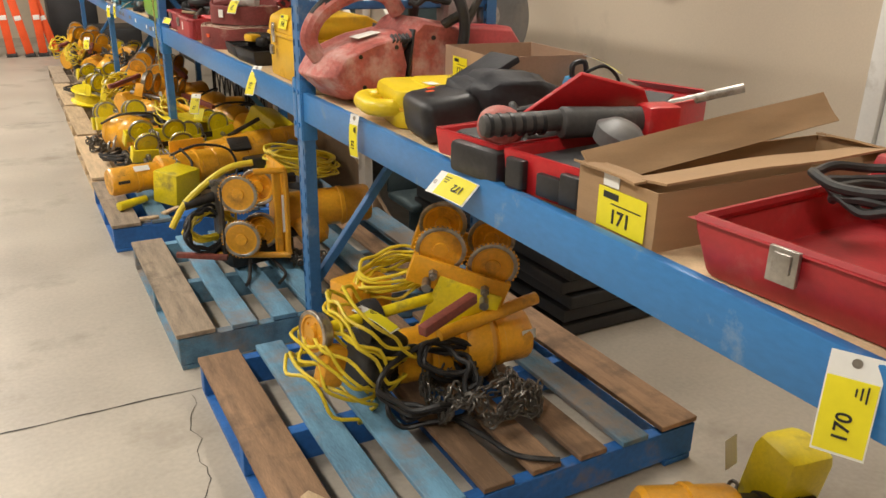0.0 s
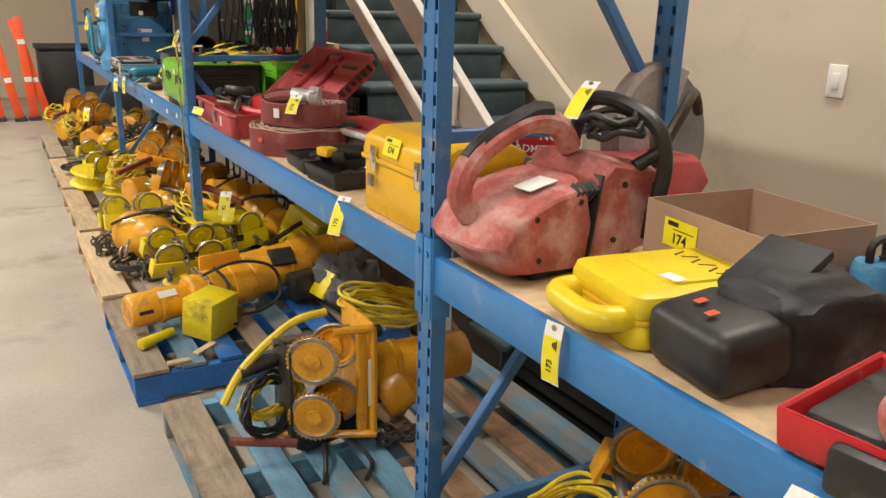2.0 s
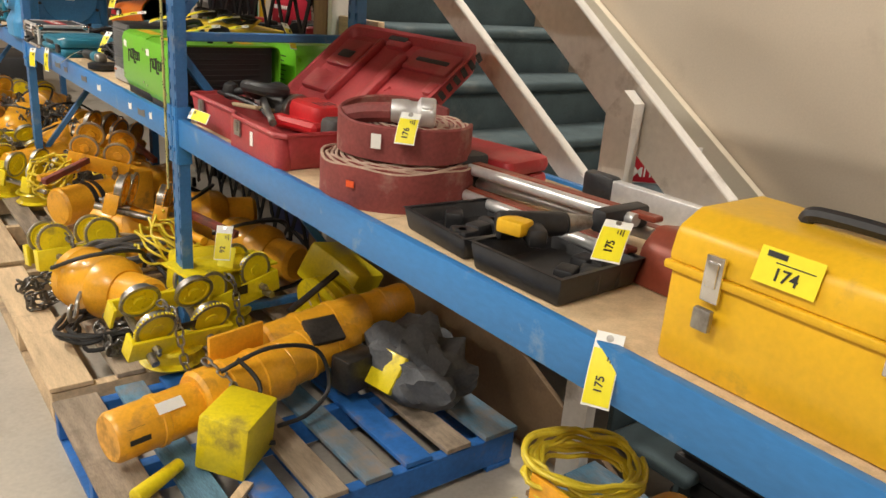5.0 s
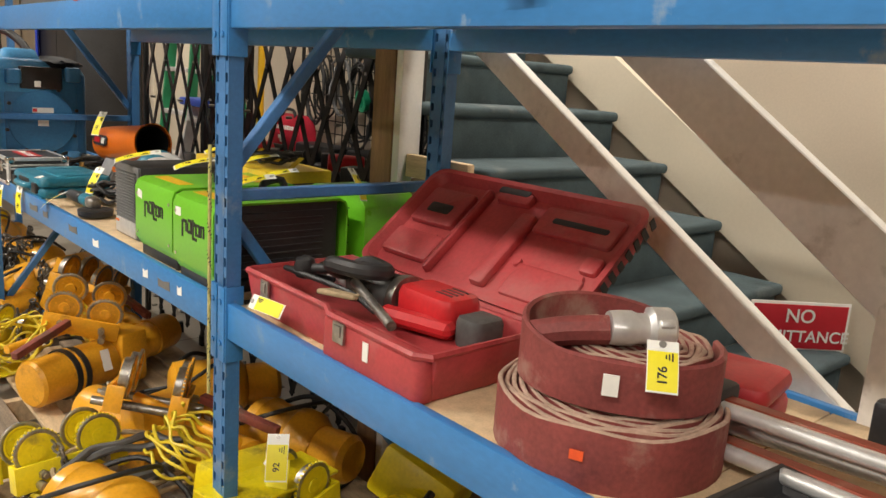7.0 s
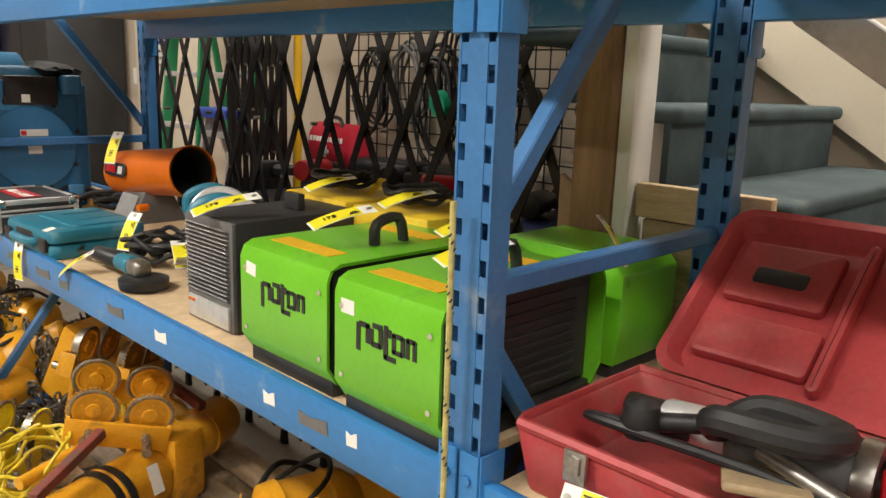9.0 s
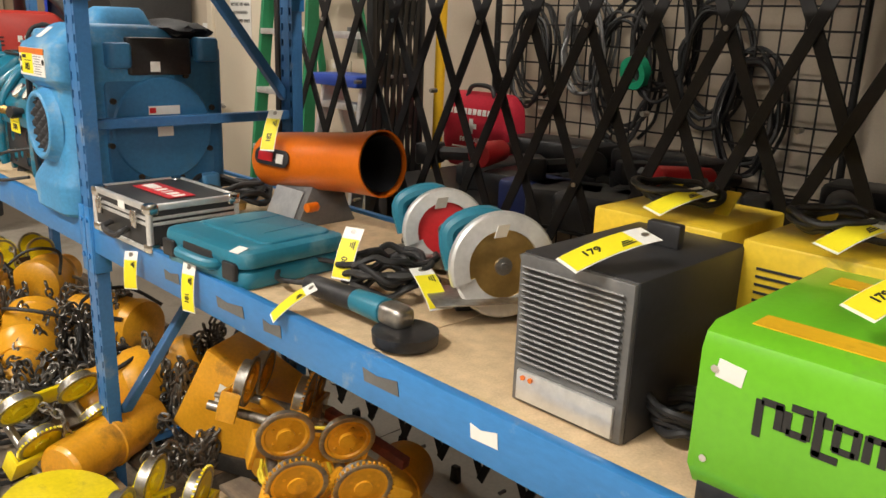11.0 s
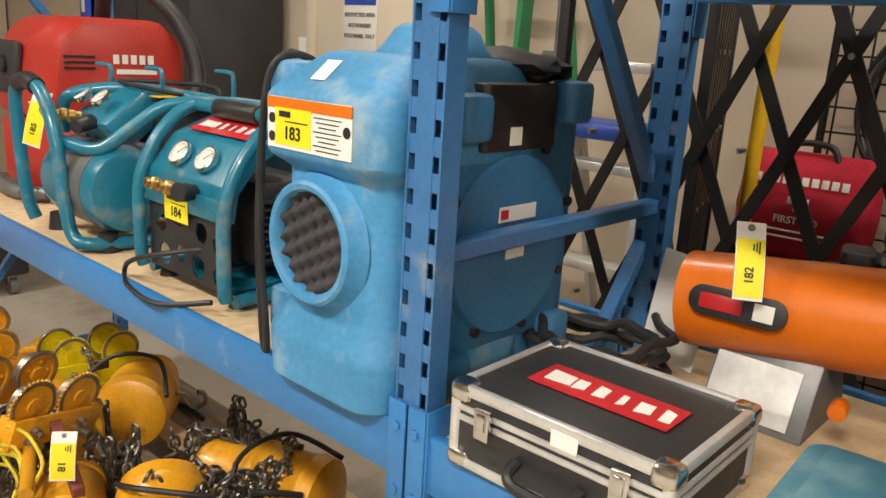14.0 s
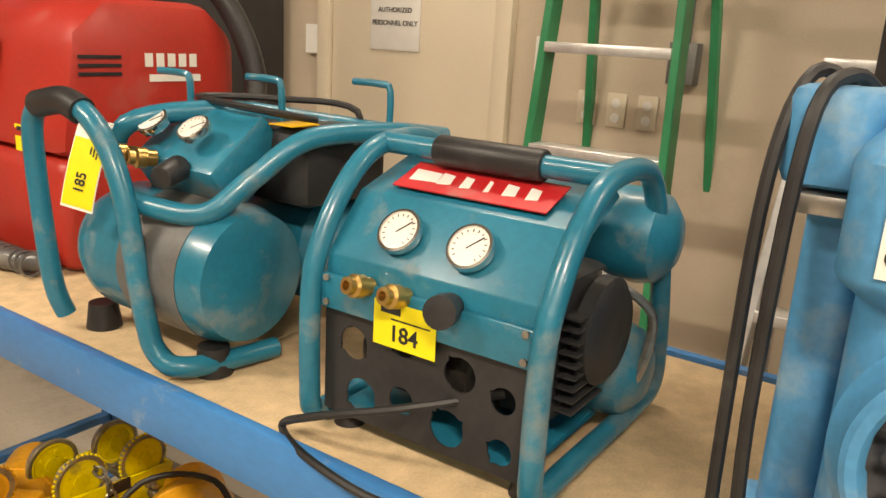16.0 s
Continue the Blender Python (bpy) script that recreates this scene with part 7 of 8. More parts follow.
# compressor with round gauges on a sloping panel
def gauge(p, c, d, r=0.026):
    m = Matrix.Translation(c) @ Vector(d).to_track_quat("Z", "Y").to_matrix().to_4x4()
    g = part("gauge", B(lathe, [(0.003, 0), (r, 0), (r * 1.08, 0.006), (r * 1.05, 0.014), (r * 0.93, 0.015), (r * 0.92, 0.011), (0.003, 0.011)], m, 28), CHROME, p, "round pressure gauge")
    part("dial", B(lathe, [(0.002, 0.011), (r * 0.91, 0.011), (r * 0.91, 0.0125), (0.002, 0.0125)], m, 28), GAUGE, g, "white dial")
    bm = bmesh.new()
    box(bm, r * 0.2, r * 0.2, 0.0132, r * 0.9, r * 0.06, 0.0006, rot=(0, 0, 45), bev=0)
    for k in range(14):
        a = -0.8 + k * 0.36
        box(bm, r * 0.74 * math.cos(a), r * 0.74 * math.sin(a), 0.0132, r * 0.13, r * 0.04, 0.0006, rot=(0, 0, math.degrees(a)), bev=0)
    xf(bm, bm.verts[:], m)
    part("needle", bm, INK, g)


def fitting(p, c, d, material=BRASS, r=0.013):
    m = Matrix.Translation(c) @ Vector(d).to_track_quat("Z", "Y").to_matrix().to_4x4()
    part("outlet", B(lathe, [(0.004, 0), (r, 0), (r, 0.014), (r * 1.25, 0.016), (r * 1.25, 0.03), (r * 0.9, 0.033), (r * 0.9, 0.042), (r * 0.5, 0.043), (r * 0.45, 0.03), (0.004, 0.03)], m, 16), material, p, "brass air outlet" if material is BRASS else "")


c = on_deck("air_compressor", 1.115, 8.335, 0, "teal portable air compressor with two gauges in a tube frame", "air compressor", "air compressors")
for s in (-1, 1):
    y = 0.18 * s
    part("frame_tube", B(tube, [(-0.21, y, 0.03), (-0.215, y, 0.06), (-0.215, y, 0.2), (-0.20, y, 0.27), (-0.15, y, 0.35), (-0.08, y, 0.40), (0.03, y, 0.405), (0.09, y, 0.37), (0.16, y, 0.25), (0.2, y, 0.1), (0.19, y, 0.035), (0.1, y, 0.025), (-0.1, y, 0.025), (-0.19, y, 0.022)], 0.0155, 12), TEAL, c, "bent teal tube frame")
part("top_bar", B(rod, (-0.06, -0.18, 0.405), (-0.06, 0.18, 0.405), 0.0155, n=14), TEAL, c)
part("grip", B(rod, (-0.06, -0.085, 0.405), (-0.06, 0.085, 0.405), 0.022, n=16, bev=0.004), BLACK, c, "black foam grip")
part("sloping_panel", B(prism, [(-0.205, 0.19), (-0.195, 0.265), (-0.13, 0.345), (-0.02, 0.385), (0.0, 0.37), (-0.12, 0.31), (-0.17, 0.25), (-0.18, 0.19)], 0.335, None, 0.003), TEAL, c, "teal control panel")
part("lower_panel", B(box, -0.205, 0, 0.215, 0.008, 0.335, 0.05, bev=0.003), TEAL, c)
def pierced(bm, w, h, t, holes, m):
    """A plate in x-z with round openings, built from strips of quads; holes are (x, z, radius)."""
    n = 48
    keep, vs = {}, {}
    for i in range(n):
        for j in range(int(n * h / w)):
            x, z = -w / 2 + w * (i + 0.5) / n, -h / 2 + w * (j + 0.5) / n
            if all((x - a) ** 2 + (z - b) ** 2 > r * r for a, b, r in holes):
                keep[i, j] = 1

    def vert(i, j):
        if (i, j) not in vs:
            x, z = -w / 2 + w * i / n, -h / 2 + w * j / n
            for a, b, r in holes:
                d = math.hypot(x - a, z - b)
                if d < r + 0.6 * w / n and d > 1e-6:
                    x, z = a + (x - a) * r / d, b + (z - b) * r / d
            vs[i, j] = bm.verts.new((x, 0, z))
        return vs[i, j]
    for i, j in keep:
        bm.faces.new((vert(i, j), vert(i + 1, j), vert(i + 1, j + 1), vert(i, j + 1)))
    o = bmesh.ops.extrude_face_region(bm, geom=bm.faces[:], use_keep_orig=True)
    for v in o["geom"]:
        if isinstance(v, bmesh.types.BMVert):
            v.co.y += t
    xf(bm, bm.verts[:], m)


part("front_guard", B(pierced, 0.335, 0.165, 0.003, [(-0.115, 0.03, 0.024), (-0.03, 0.055, 0.022), (0.06, 0.035, 0.024), (0.125, 0.02, 0.018), (-0.10, -0.045, 0.026), (0.045, -0.045, 0.026), (-0.03, -0.03, 0.02), (0.125, -0.05, 0.018)], pose(-0.197, 0, 0.115, 0, 0, -90)), CHAR, c, "black front guard plate with round openings")
part("motor_drum", B(lathe, [(0.01, -0.10), (0.06, -0.10), (0.066, -0.09), (0.066, 0.08), (0.05, 0.10), (0.01, 0.10)], Matrix.Translation((-0.10, 0.03, 0.12)) @ pose(0, 0, 0, 90, 0, 0), 28), DARKST, c, "dark motor behind the guard")
part("base_pan", B(box, -0.02, 0, 0.036, 0.34, 0.30, 0.012, bev=0.003), TEAL, c)
for sy in (-0.155, 0.155):
    for z in (0.20, 0.235):
        part("screw", B(rod, (-0.209, sy, z), (-0.213, sy, z), 0.005, n=8), STEEL, c)
lab = part("brand_band", B(box, -0.085, 0.0, 0.3695, 0.07, 0.24, 0.002, rot=(0, -21, 0), bev=0), REDBR, c, "red band with white logo shape")
for k, wd in enumerate((0.05, 0.026, 0.02, 0.012, 0.024, 0.022)):
    part("logo_shape", B(prism, [(-wd / 2, -0.014), (wd / 2 - 0.005, -0.011), (wd / 2, 0.013), (-wd / 2 + 0.005, 0.016)], 0.001, Matrix.Translation((-0.085, 0.085 - 0.034 * k, 0.3708)) @ pose(0, 0, 0, 0, -21, 0) @ pose(0, 0, 0, 90, 0, -90)), PAPER, lab)
d = (-0.78, 0, 0.62)
gauge(c, (-0.168, 0.06, 0.305), d, 0.03)
gauge(c, (-0.168, -0.05, 0.305), d, 0.03)
for y in (0.085, 0.025):
    fitting(c, (-0.203, y, 0.235), (-1, 0.15, 0.25))
part("regulator_knob", B(lathe, [(0.004, 0), (0.018, 0), (0.018, 0.02), (0.021, 0.022), (0.021, 0.045), (0.004, 0.047)], Matrix.Translation((-0.205, -0.045, 0.24)) @ Vector((-1, -0.3, 0.15)).to_track_quat("Z", "Y").to_matrix().to_4x4(), 20), BLACK, c, "black regulator knob with a red ring")
sticker(c, Matrix.Translation((-0.2105, 0.02, 0.195)) @ pose(0, 0, 0, 90, 0, -90), "184", 0.10, 0.062)
for z, x in ((0.10, 0.08), (0.29, 0.14)):
    part("tank", B(lathe, [(0.01, -0.19), (0.04, -0.185), (0.065, -0.165), (0.072, -0.14), (0.072, 0.14), (0.065, 0.165), (0.04, 0.185), (0.01, 0.19)], Matrix.Translation((x, -0.02, z)) @ pose(0, 0, 0, 90, 0, 0), 28), TEAL, c, "dark teal air tank")
part("pump", B(box, -0.03, -0.06, 0.17, 0.16, 0.18, 0.2, bev=0.02), CHAR, c, "dark finned pump and motor")
for k in range(9):
    part("cooling_fin", B(box, -0.06, -0.165, 0.1 + 0.016 * k, 0.10, 0.026, 0.004, bev=0.001), CHAR, c)
part("fan_cover", B(lathe, [(0.02, 0), (0.075, 0), (0.075, 0.02), (0.06, 0.03), (0.02, 0.03)], Matrix.Translation((-0.02, -0.16, 0.19)) @ pose(0, 0, 0, 90, 0, 0)), CHAR, c)
for sx in (-0.16, 0.15):
    for sy in (-0.15, 0.15):
        part("rubber_foot", B(rod, (sx, sy, 0.0), (sx, sy, 0.022), 0.024, 0.018), RUBBER, c)
part("cord", B(tube, [(-0.15, -0.1, 0.12), (-0.24, 0.0, 0.1), (-0.27, 0.12, 0.06), (-0.25, 0.2, 0.01), (-0.29, 0.1, 0.008), (-0.3, -0.05, 0.008), (-0.24, -0.17, 0.03)], 0.006), RUBBER, c)
part("copper_pipe", B(tube, [(0.0, -0.15, 0.26), (0.06, -0.21, 0.2), (0.05, -0.2, 0.1), (0.1, -0.16, 0.12)], 0.007), STEEL, c)

c = on_deck("air_compressor", 1.095, 8.905, 0, "dusty teal twin-handled air compressor with a cylindrical tank", "air compressor", "air compressors")
c.scale = (1.07, 1.07, 1.07)
part("tank", B(lathe, [(0.01, -0.185), (0.05, -0.18), (0.09, -0.16), (0.108, -0.12), (0.11, -0.1), (0.11, 0.13), (0.1, 0.165), (0.06, 0.18), (0.01, 0.185)], Matrix.Translation((-0.10, 0.0, 0.15)) @ pose(0, 0, 0, 90, 0, 0), 36), TEAL, c, "dusty teal cylindrical tank")
part("tank", B(lathe, [(0.01, -0.185), (0.05, -0.18), (0.1, -0.14), (0.11, -0.1), (0.11, 0.13), (0.06, 0.18), (0.01, 0.185)], Matrix.Translation((0.14, 0.0, 0.15)) @ pose(0, 0, 0, 90, 0, 0), 28), TEAL, c)
part("data_label", B(lathe, [(0.1105, -0.02), (0.1115, -0.02), (0.1115, 0.12), (0.1105, 0.12)], Matrix.Translation((-0.10, 0.0, 0.15)) @ pose(0, 0, 0, 90, 0, 0), 36), GREY, c, "grey printed data label")
part("front_handle", B(tube, [(-0.2, 0.19, 0.03), (-0.215, 0.2, 0.1), (-0.22, 0.215, 0.3), (-0.22, 0.2, 0.375), (-0.22, 0.12, 0.395), (-0.22, 0.04, 0.37), (-0.22, -0.02, 0.28), (-0.22, -0.06, 0.1), (-0.215, -0.085, 0.035), (-0.19, -0.13, 0.022), (-0.05, -0.16, 0.02)], 0.0165, 12), TEAL, c, "bent teal tube handle")
part("grip", B(tube, [(-0.22, 0.19, 0.385), (-0.22, 0.12, 0.397), (-0.22, 0.07, 0.385)], 0.022, 12), BLACK, c, "dusty black grip")
part("upper_frame", B(tube, [(-0.14, 0.12, 0.27), (-0.14, 0.08, 0.36), (-0.02, 0.0, 0.385), (0.1, -0.12, 0.37), (0.16, -0.2, 0.36), (0.2, -0.28, 0.36)], 0.0165, 12), TEAL, c)
part("upper_frame", B(tube, [(-0.2, -0.0, 0.26), (-0.16, -0.12, 0.25), (-0.1, -0.16, 0.30), (-0.02, -0.2, 0.36), (0.1, -0.26, 0.37), (0.2, -0.3, 0.36)], 0.0165, 12), TEAL, c)
part("control_panel", B(box, -0.06, -0.02, 0.315, 0.14, 0.2, 0.09, rot=(0, -38, 0), bev=0.012), TEAL, c)
gauge(c, (-0.115, 0.04, 0.36), (-0.6, 0, 0.8), 0.025)
gauge(c, (-0.115, -0.06, 0.36), (-0.6, 0, 0.8), 0.025)
for y in (0.06, 0.01):
    fitting(c, (-0.14, y, 0.315), (-1, 0.3, 0.1))
part("regulator_knob", B(rod, (-0.14, -0.05, 0.31), (-0.19, -0.07, 0.30), 0.02, 0.018, bev=0.004), BLACK, c)
part("motor_cover", B(box, 0.08, -0.08, 0.31, 0.2, 0.24, 0.13, bev=0.025), CHAR, c, "black motor cover")
part("warning_label", B(box, 0.0, -0.15, 0.377, 0.06, 0.05, 0.002, bev=0), YBOX, c)
for x, y in ((-0.04, 0.05), (0.02, -0.1), (0.15, -0.22)):
    bm = bmesh.new()
    tube(bm, [(x, y, 0.36), (x, y, 0.43), (x, y + 0.02, 0.44), (x, y + 0.08, 0.44)], 0.006, 8, False, 3)
    part("cord_hook", bm, TEAL, c)
for sx in (-0.15, 0.15):
    for sy in (-0.13, 0.16):
        part("rubber_foot", B(rod, (sx, sy, 0.0), (sx, sy, 0.045), 0.03, 0.024), RUBBER, c)
part("cord", B(tube, [(0.05, -0.15, 0.38), (-0.05, -0.1, 0.4), (0.0, 0.08, 0.4), (0.1, 0.0, 0.4), (0.15, -0.15, 0.39), (0.05, -0.2, 0.3)], 0.006), RUBBER, c)
lot_tag(0.85, 8.96, 1.285, "185", (80, 12, -62), 0.055, 0.15)

c = on_deck("water_recycler", 1.28, 9.62, 0, "large red plastic wet vacuum unit with a black hose", "vacuum")
part("tank", B(box, 0, 0, 0.13, 0.46, 0.48, 0.26, bev=0.04, seg=3), REDVAC, c)
part("head", B(prism, [(-0.24, 0.26), (0.24, 0.26), (0.24, 0.52), (0.16, 0.60), (-0.12, 0.60), (-0.2, 0.53)], 0.5, None, 0.04), REDVAC, c, "red moulded head")
part("front_panel", B(box, -0.225, 0.12, 0.42, 0.03, 0.2, 0.18, bev=0.02), CHAR, c, "dark grey switch panel")
part("dial", B(rod, (-0.235, 0.12, 0.43), (-0.255, 0.12, 0.43), 0.03, bev=0.004), BLACK, c)
bm = bmesh.new()
for k in range(5):
    box(bm, -0.02 + 0.03 * k, -0.252, 0.47, 0.02, 0.002, 0.03, bev=0)
box(bm, 0.05, -0.252, 0.43, 0.14, 0.002, 0.016, bev=0)
part("logo_shape", bm, PAPER, c, "white logo shape")
bm = bmesh.new()
for k in range(3):
    box(bm, -0.14, -0.252, 0.44 + 0.018 * k, 0.1, 0.004, 0.007, bev=0)
part("vent_slot", bm, BLACK, c)
sticker(c, Matrix.Translation((-0.232, -0.1, 0.29)) @ pose(0, 0, 0, 90, 0, -90), "186", 0.09, 0.06)
bm = bmesh.new()
tube(bm, [(0.1, 0.1, 0.60), (0.08, 0.0, 0.72), (0.12, -0.12, 0.72), (0.2, -0.24, 0.62), (0.24, -0.31, 0.44), (0.2, -0.32, 0.25), (0.22, -0.3, 0.03)], 0.028, 12)
part("suction_hose", bm, BLACK, c, "thick black suction hose")
bm = bmesh.new()
tube(bm, [(-0.26, 0.16, 0.03), (-0.3, 0.05, 0.03), (-0.3, -0.1, 0.03), (-0.24, -0.2, 0.03)], 0.024, 12)
rh = part("ribbed_hose", bm, GREY, c, "grey ribbed hose")
for k in range(14):
    part("rib", B(lathe, [(0.0235, -0.004), (0.027, -0.003), (0.027, 0.003), (0.0235, 0.004)], Matrix.Translation((-0.288, 0.14 - 0.025 * k, 0.03)) @ pose(0, 0, 0, 90, 0, 0), 14), GREY, rh)

# ---- behind the rack: scissor gate and store ----
g = thing("scissor_gate", pose(1.78, 0, 0), "folding black steel scissor gate across the store", "gate")
def lattice(y0, y1, cells, z0=0.06, z1=2.2, rows=7):
    w, hh = (y1 - y0) / cells, (z1 - z0) / rows
    for s in (-1, 1):
        for k in range(-rows, cells):
            a, b = max(k, 0), min(k + rows, cells)
            if b <= a:
                continue
            ya, yb = y0 + a * w, y0 + b * w
            za, zb = z0 + (a - k) * hh, z0 + (b - k) * hh
            if s < 0:
                za, zb = z0 + z1 - za, z0 + z1 - zb
            part("bar", B(plank, (s * 0.006, ya, za), (s * 0.006, yb, zb), 0.03, 0.006, (1, 0, 0), 0.001), GATE, g)
    bm = bmesh.new()
    for k in range(cells):
        for j in range(rows * 2 + 1):
            if (j + k) % 2 == 0:
                rod(bm, (-0.014, y0 + (k + 0.5) * w, z0 + (j + 0.0) * hh / 2 + hh * 0.0), (0.014, y0 + (k + 0.5) * w, z0 + (j + 0.0) * hh / 2), 0.007, n=6)
    tagged(part("rivet", bm, STEEL, g), kind="stuff")
lattice(5.42, 7.95, 13, rows=5)
for y in (5.39, 7.96):
    part("upright", B(box, 0, y, 1.12, 0.03, 0.03, 2.24), GATE, g)
for k in range(9):
    part("caster_fork", B(prism, [(-0.014, 0.06), (0.014, 0.06), (0.02, 0.0), (-0.02, 0.0)], 0.02, pose(0, 5.5 + 0.28 * k, 0, 0, 0, 90), 0.002), GATE, g)

g = thing("scissor_gate", pose(2.03, 7.68, 0, 0, 0, -74), "second black scissor gate folded together in the store", "gate")
lattice(0.0, 0.34, 7, rows=5)
for y in (-0.015, 0.355):
    part("upright", B(box, 0, y, 1.12, 0.03, 0.03, 2.24), GATE, g)

st = thing("wood_stud", pose(0, 0, 0), "bare brown wooden stud beside the stairs", "stud", kind="structure")
part("stud", B(box, 1.60, 5.305, 1.3, 0.10, 0.11, 2.6), STUD, st)
part("white_jamb", B(box, 1.60, 5.231, 1.3, 0.09, 0.035, 2.6), WHITE, st, "white painted jamb strip")
part("block", B(box, 1.60, 5.06, 1.272, 0.03, 0.30, 0.075), PALN, st, "bare wood block under a step")
part("block", B(box, 1.612, 5.13, 1.06, 0.03, 0.13, 0.34), PALN, st, "bare wood block under a step")

gp = thing("wire_grid_panel", pose(2.6, 0, 0), "black wire grid display panel hung with cables", "grid panel")
for k in range(20):
    part("wire", B(rod, (0, 6.1 + 0.075 * k, 0.5), (0, 6.1 + 0.075 * k, 2.0), 0.0035, n=6), GATE, gp)
for k in range(20):
    part("wire", B(rod, (0.004, 6.08, 0.52 + 0.075 * k), (0.004, 7.55, 0.52 + 0.075 * k), 0.0035, n=6), GATE, gp)
for y in (6.08, 7.56):
    part("post", B(rod, (0.02, y, 0.0), (0.02, y, 2.02), 0.012), GATE, gp)
for i, (y, z, r) in enumerate(((6.15, 1.55, 0.16), (6.3, 1.4, 0.18), (5.95, 1.45, 0.15), (6.48, 1.5, 0.13), (6.75, 1.45, 0.14), (5.8, 1.3, 0.14))):
    ob = solid("hanging_cable", B(tube, [Matrix.Translation((2.55, y + 0.6, z)) @ pose(0, 0, 0, 0, 90, 0) @ Vector((1.5 * p[0], 0.8 * p[1], p[2])) for p in coil((0, 0, 0), r, 6, 100 + i, 0.03)], 0.007, 6, False, 3), RUBBER if i != 3 else GREY, "coiled black cable hung on the wire grid", "cable", None, "hanging cables")
solid("green_tape_roll", B(lathe, [(0.035, -0.02), (0.06, -0.02), (0.06, 0.02), (0.035, 0.02)], pose(2.56, 6.82, 1.41, 0, 78, -10)), mat("green_tape", (0.02, 0.42, 0.22), 0.35), "green tape roll hanging on the wire grid", "tape")
b = thing("red_bag", pose(2.545, 7.54, 0.957), "red nylon first-aid bag with white print", "bag")
bm = bmesh.new()
loft(bm, [(0.0, -0.05, 0.05, -0.17, 0.17, 0.03), (0.02, -0.065, 0.06, -0.19, 0.19, 0.04), (0.15, -0.075, 0.065, -0.20, 0.20, 0.045), (0.27, -0.06, 0.055, -0.195, 0.195, 0.04), (0.315, -0.03, 0.03, -0.175, 0.18, 0.02), (0.325, -0.012, 0.012, -0.16, 0.165, 0.01)])
bmesh.ops.subdivide_edges(bm, edges=bm.edges[:], cuts=2, use_grid_fill=True)
for v in bm.verts:
    v.co.x += 0.010 * noise.noise(v.co * 11) * (v.co.z > 0.01)
    v.co.y += 0.008 * noise.noise(v.co * 9 + Vector((3, 0, 0)))
part("bag_body", bm, BAGRED, b)
for k in range(10):
    part("white_print", B(box, -0.078, 0.13 - 0.028 * k, 0.245, 0.003, 0.02, 0.026, rot=(0, 10, 0), bev=0.001), PAPER, b)
part("cross_mark", B(box, -0.086, 0.0, 0.185, 0.003, 0.022, 0.062, bev=0.001), PAPER, b)
part("cross_mark", B(box, -0.0865, 0.0, 0.185, 0.003, 0.062, 0.022, bev=0.001), PAPER, b)
lettering("FIRST AID", 0.03, PAPER, b, Matrix.Translation((-0.0855, 0, 0.125)) @ pose(0, 0, 0, 90, 0, -90))
for k, wd in enumerate((0.22, 0.18)):
    part("white_print", B(box, -0.085, 0, 0.092 - 0.02 * k, 0.003, wd, 0.006, bev=0.001), PAPER, b)
part("strap", B(tube, [(-0.03, 0.08, 0.30), (-0.03, 0.05, 0.35), (-0.03, -0.05, 0.35), (-0.03, -0.08, 0.30)], 0.010), BLACK, b)

sh = thing("store_bench", pose(2.32, 6.55, 0), "low black bench cluttered with dark cases", "bench")
part("top", B(box, 0, 0, 0.94, 0.7, 2.2, 0.03), CHAR, sh)
for x in (-0.3, 0.3):
    for y in (-1.02, 1.02):
        part("leg", B(box, x, y, 0.465, 0.05, 0.05, 0.92), CHAR, sh)
r = random.Random(12)
for i in range(16):
    x, y = 1.98 + 0.3 * r.random(), 5.55 + 0.125 * i
    if y > 7.2:
        continue
    m_ = (CHAR, BLACK, NAVY, BLACK, REDBR, CHAR, GREEN, BLACK)[i % 8]
    big = 0.06 if m_ in (REDBR, GREEN) else 0.12
    solid("store_case", B(box, 0, 0, big / 2, 0.2, 0.17 + 0.08 * r.random(), big, bev=0.02), m_, ("bright" if m_ in (REDBR, GREEN) else "dark") + " plastic case lying on the bench", "case", pose(x, y, 0.955, 0, 0, 30 * r.random()), "bench cases")
def hand_tool(x, y, z, rz, shell, label):
    """A pistol-grip power tool lying on its side."""
    t = thing("power_tool", pose(x, y, z, 0, 0, rz), label, "power tool", "power tools on the bench")
    part("motor_body", B(rod, (-0.10, 0, 0.05), (0.08, 0, 0.05), 0.045, 0.038, bev=0.012), shell, t)
    part("nose", B(rod, (0.07, 0, 0.05), (0.17, 0, 0.05), 0.03, 0.016, bev=0.005), DARKST, t, "dark metal nose")
    part("grip", B(plank, (-0.05, 0.02, 0.045), (-0.08, 0.17, 0.04), 0.045, 0.045, bev=0.015), BLACK, t, "black rubber grip")
    part("battery", B(slab, -0.085, 0.20, 0.0, 0.11, 0.07, 0.075, 0.015, 0.01), BLACK, t, "black battery pack")
    return t


